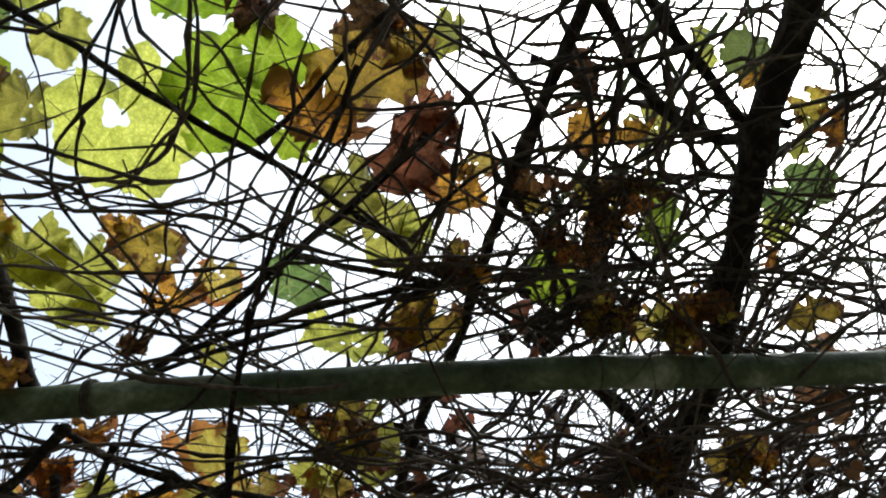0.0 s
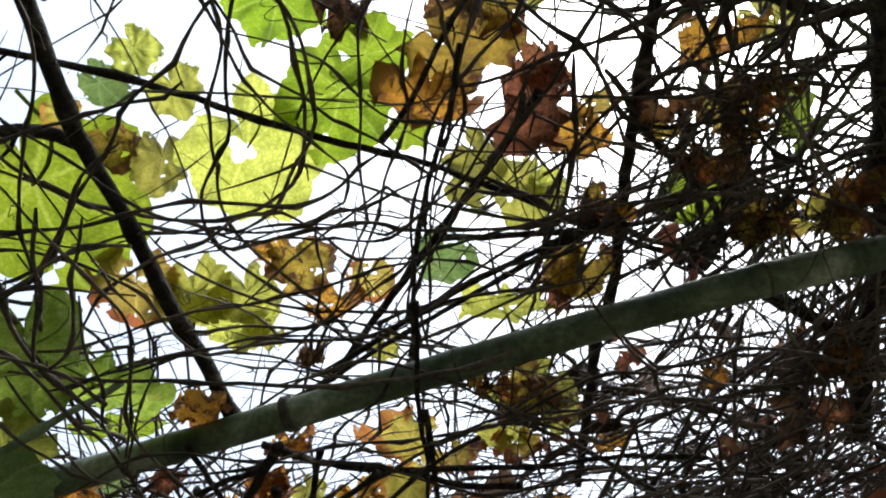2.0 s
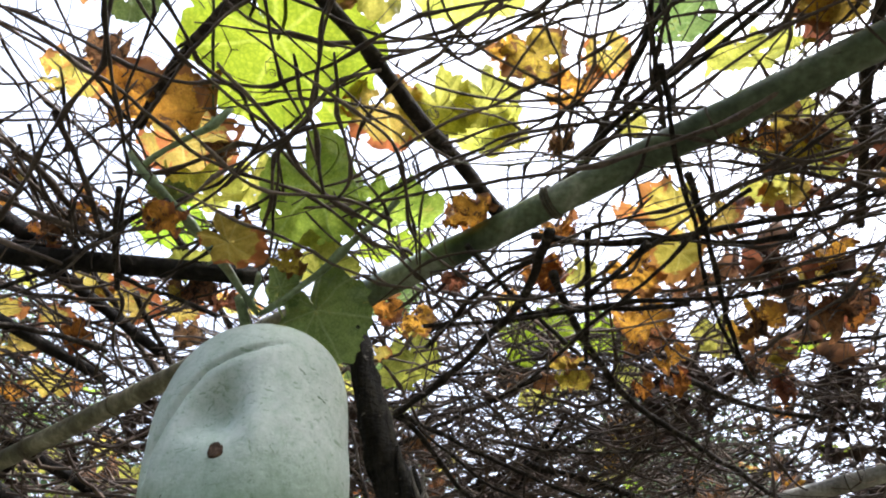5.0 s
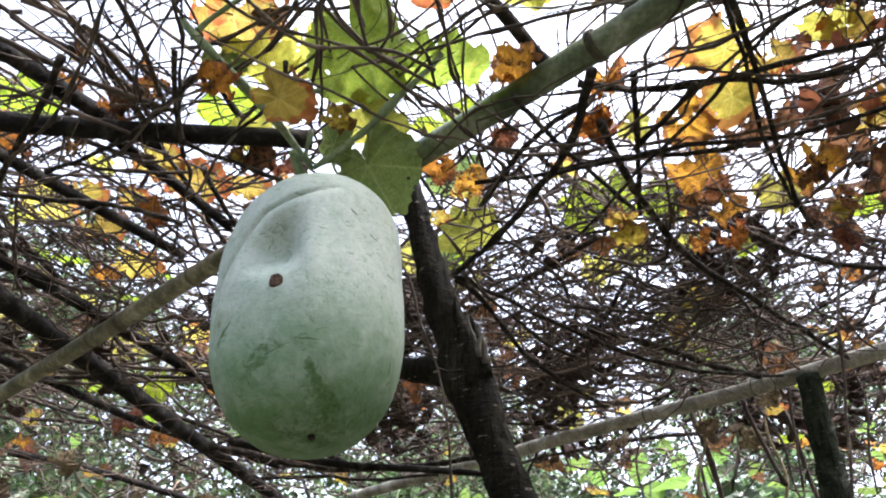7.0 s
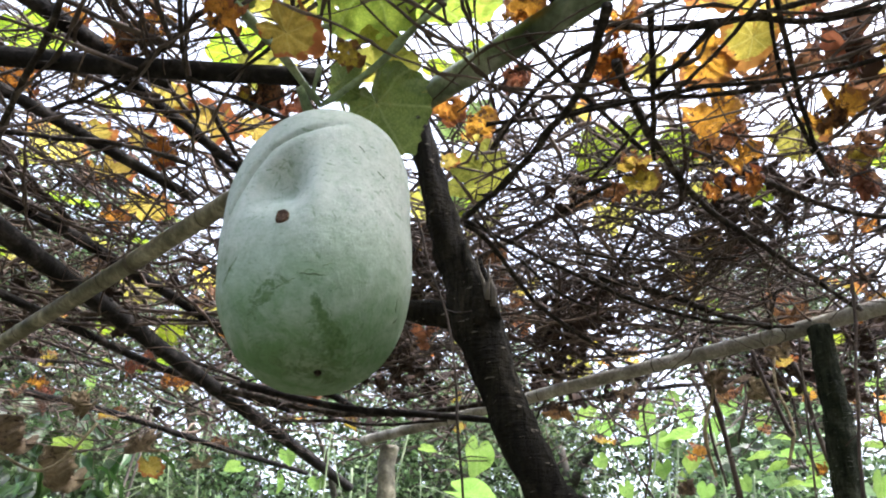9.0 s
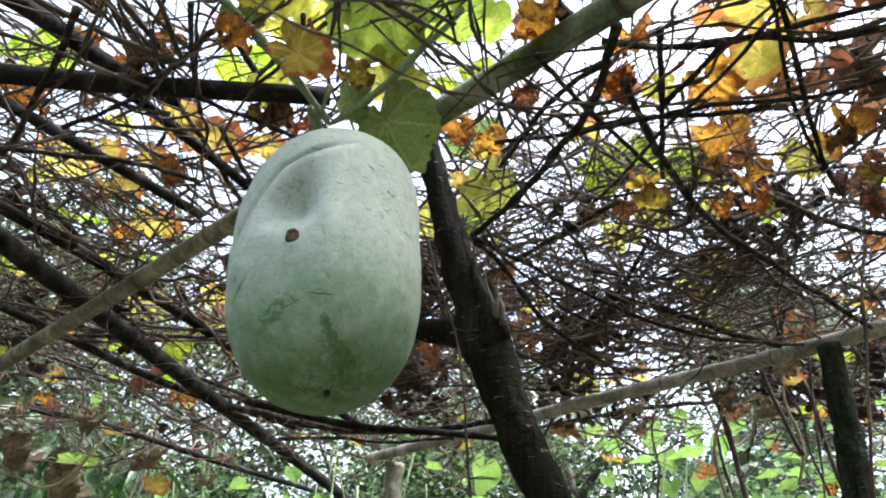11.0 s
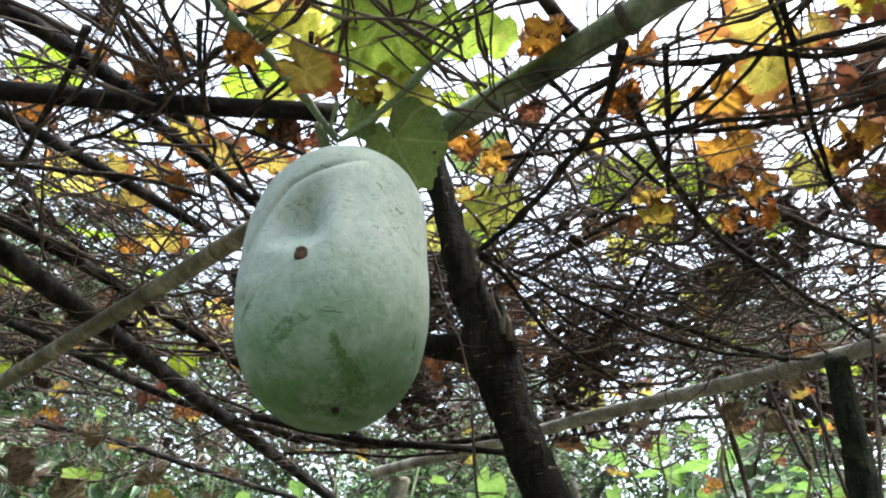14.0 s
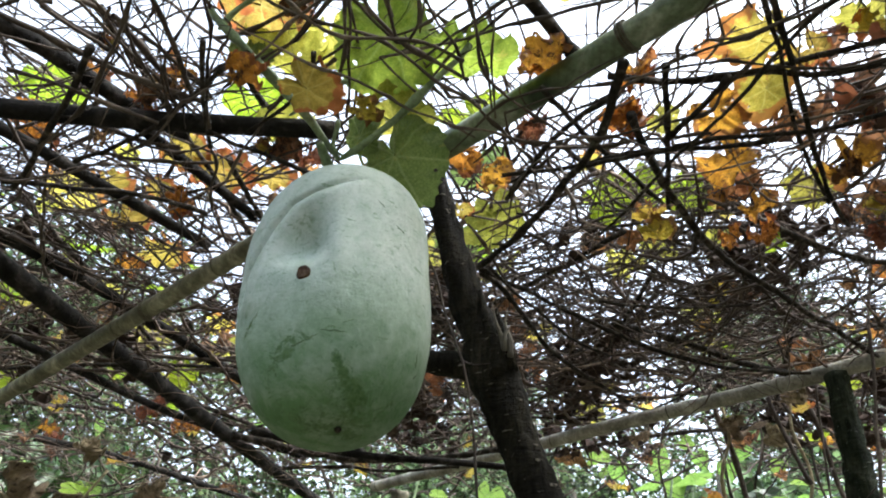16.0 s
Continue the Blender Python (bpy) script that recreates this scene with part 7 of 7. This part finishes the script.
# ---- trees all round; those out of view are added to block side light ----
def tree(label, x, y, height, spread, seed, leaves=3400, size=0.085, low=0.25):
    """A broad-leaved tree: a tapered trunk, limbs, and a ragged crown of clumped leaves."""
    rng = random.Random(seed)
    top = tagged(new("tree"), label, "tree", "trees round the garden")
    top.location = (x, y, 0)
    trunk = Shape()
    lean = Vector((rng.uniform(-0.3, 0.3), rng.uniform(-0.3, 0.3), 0))
    line = wobble(smooth_line([Vector((0, 0, -0.1)), Vector((0, 0, height * 0.35)) + lean * 0.4, Vector((0, 0, height * 0.85)) + lean], 0.15), 0.06, 1.0, seed)
    r0 = height * 0.02 + 0.03
    trunk.tube(line, [r0 * (1.1 - 0.9 * i / len(line)) for i in range(len(line))], 10, 0.06, rng)
    tips = []
    for k in range(11):
        i = rng.randrange(int(len(line) * 0.25), len(line) - 1)
        a = rng.uniform(0, 2 * math.pi)
        out = spread * rng.uniform(0.45, 0.95)
        e = line[i] + Vector((math.cos(a) * out, math.sin(a) * out, out * rng.uniform(0.1, 0.7)))
        limb = smooth_line([line[i], line[i].lerp(e, 0.5) + Vector((0, 0, 0.12)), e], 0.12)
        trunk.tube(limb, [r0 * 0.4 * (1 - 0.8 * j / len(limb)) for j in range(len(limb))], 6, 0.05, rng)
        tips += limb[1:]
    part("trunk", trunk, TRUNK, top)
    crown = Shape()
    clumps = []
    for k in range(52):
        base = rng.choice(tips)
        c = base + Vector((rng.gauss(0, 0.3), rng.gauss(0, 0.3), rng.gauss(0.1, 0.35))) * spread * 0.5
        c.z = max(c.z, height * low * rng.uniform(0.6, 1.1))
        clumps.append((c, spread * rng.uniform(0.12, 0.34)))
    for k in range(leaves):
        c, cr = rng.choice(clumps)
        d = Vector((rng.gauss(0, 1), rng.gauss(0, 1), rng.gauss(0, 0.8)))
        p = c + d * cr * 0.55
        f = Vector((rng.gauss(0, 1), rng.gauss(0, 1), rng.gauss(-0.3, 0.6))).normalized()
        w = f.orthogonal().normalized()
        w = Matrix.Rotation(rng.uniform(0, 6.3), 3, f) @ w
        m = size * rng.uniform(0.6, 1.3)
        b = len(crown.v)
        crown.v += [p, p + f * m * 0.5 + w * m * 0.28, p + f * m, p + f * m * 0.5 - w * m * 0.28 + Vector((0, 0, m * 0.1))]
        crown.uv += [(0.5, 0.1), (0.2, 0.5), (0.5, 0.9), (0.2, 0.5)]
        crown.f.append((b, b + 1, b + 2, b + 3))
    part("crown", crown, TREE_LEAF, top, smooth=False)
    return top


tree_rng = random.Random(12)
for k in range(30):
    a = 2 * math.pi * k / 30 + tree_rng.uniform(-0.08, 0.08)
    d = tree_rng.uniform(6.0, 8.5)
    ahead = abs(a - math.pi / 2) < 0.85
    # trees not ahead stay unseen, added to dim the light from the sides
    tree("leafy dark green tree at the garden's edge, also cutting side light", d * math.cos(a), d * math.sin(a) + 0.8, tree_rng.uniform(4.4, 6.2) if ahead else tree_rng.uniform(3.8, 5.4), tree_rng.uniform(1.7, 2.4), 500 + k, 25000 if ahead else 2500, 0.062 if ahead else 0.2, 0.12)
for k in range(16):
    a = math.pi * (0.12 + 0.76 * k / 15)
    d = tree_rng.uniform(3.9, 5.2)
    tree("low bushy green shrub behind the trellis", d * math.cos(a) * 1.1, d * math.sin(a) + 0.6, tree_rng.uniform(2.2, 3.0), tree_rng.uniform(0.9, 1.3), 700 + k, 15000 if 3 < k < 13 else 5000, 0.05 if 3 < k < 13 else 0.08, 0.08)
for k in range(7):
    a = math.pi * (0.385 + 0.285 * k / 6)
    d = tree_rng.uniform(5.2, 6.6)
    tree("leafy green tree close behind the trellis", d * math.cos(a), d * math.sin(a) + 0.6, tree_rng.uniform(3.3, 4.3), tree_rng.uniform(1.2, 1.7), 800 + k, 12000, 0.055, 0.12)


def glossy_shrub(x, y, z):
    """A shrub with long drooping glossy leaves on a few thin stems."""
    rng = random.Random(64)
    top = tagged(new("glossy_shrub"), "dark shrub with long drooping glossy leaves behind the trellis", "shrub")
    top.location = (x, y, 0)
    mat = leaf_material("glossy_leaf", (0.013, 0.034, 0.01), (0.05, 0.1, 0.024), (0.1, 0.17, 0.05), (0.2, 0.24, 0.04), 0.68, 0.22, None, 0.16)
    kinds = []
    for v in range(4):
        s = Shape()
        droop, fold = rng.uniform(0.2, 0.6), rng.uniform(0.15, 0.5)
        for i in range(11):
            t = i / 10
            w = 0.17 * math.sin(math.pi * t ** 0.8) ** 0.8 + 0.002
            for u in (-1, -0.5, 0, 0.5, 1):
                s.v.append(Vector((u * w, t - 0.5, abs(u) * w * fold - droop * t * t + 0.015 * math.sin(9 * t + v))))
                s.uv.append((0.5 + 0.08 * u, 0.3 + 0.5 * t))
        s.f = [(i * 5 + k, i * 5 + k + 1, i * 5 + k + 6, i * 5 + k + 5) for i in range(10) for k in range(4)]
        kinds.append(s.mesh("leaf", mat))
    for k in range(5):
        a = rng.uniform(-0.3, 0.3)
        stem_shape = Shape()
        line = wobble(smooth_line([Vector((a * 0.5, rng.uniform(-0.1, 0.1), -0.05)), Vector((a, 0.05, z * 0.55)), Vector((a * 1.6, rng.uniform(-0.1, 0.1), z + 0.2))], 0.08), 0.02, 3.0, k)
        stem_shape.tube(line, [0.011 * (1.1 - 0.7 * i / len(line)) for i in range(len(line))], 7, 0.08, rng)
        part("stem", stem_shape, TRUNK, top)
    for k in range(150):
        ob = new("leaf", rng.choice(kinds))
        ob.parent = top
        size = rng.uniform(0.08, 0.15)
        ob.matrix_basis = pose(rng.gauss(0, 0.15), rng.uniform(-0.15, 0.2), z + rng.uniform(-0.32, 0.2), rng.gauss(-45, 25), rng.gauss(0, 30), rng.gauss(-140, 50)) @ Matrix.Diagonal((size, size, size, 1))
    return top


glossy_shrub(-1.325, 2.850, 2.198)
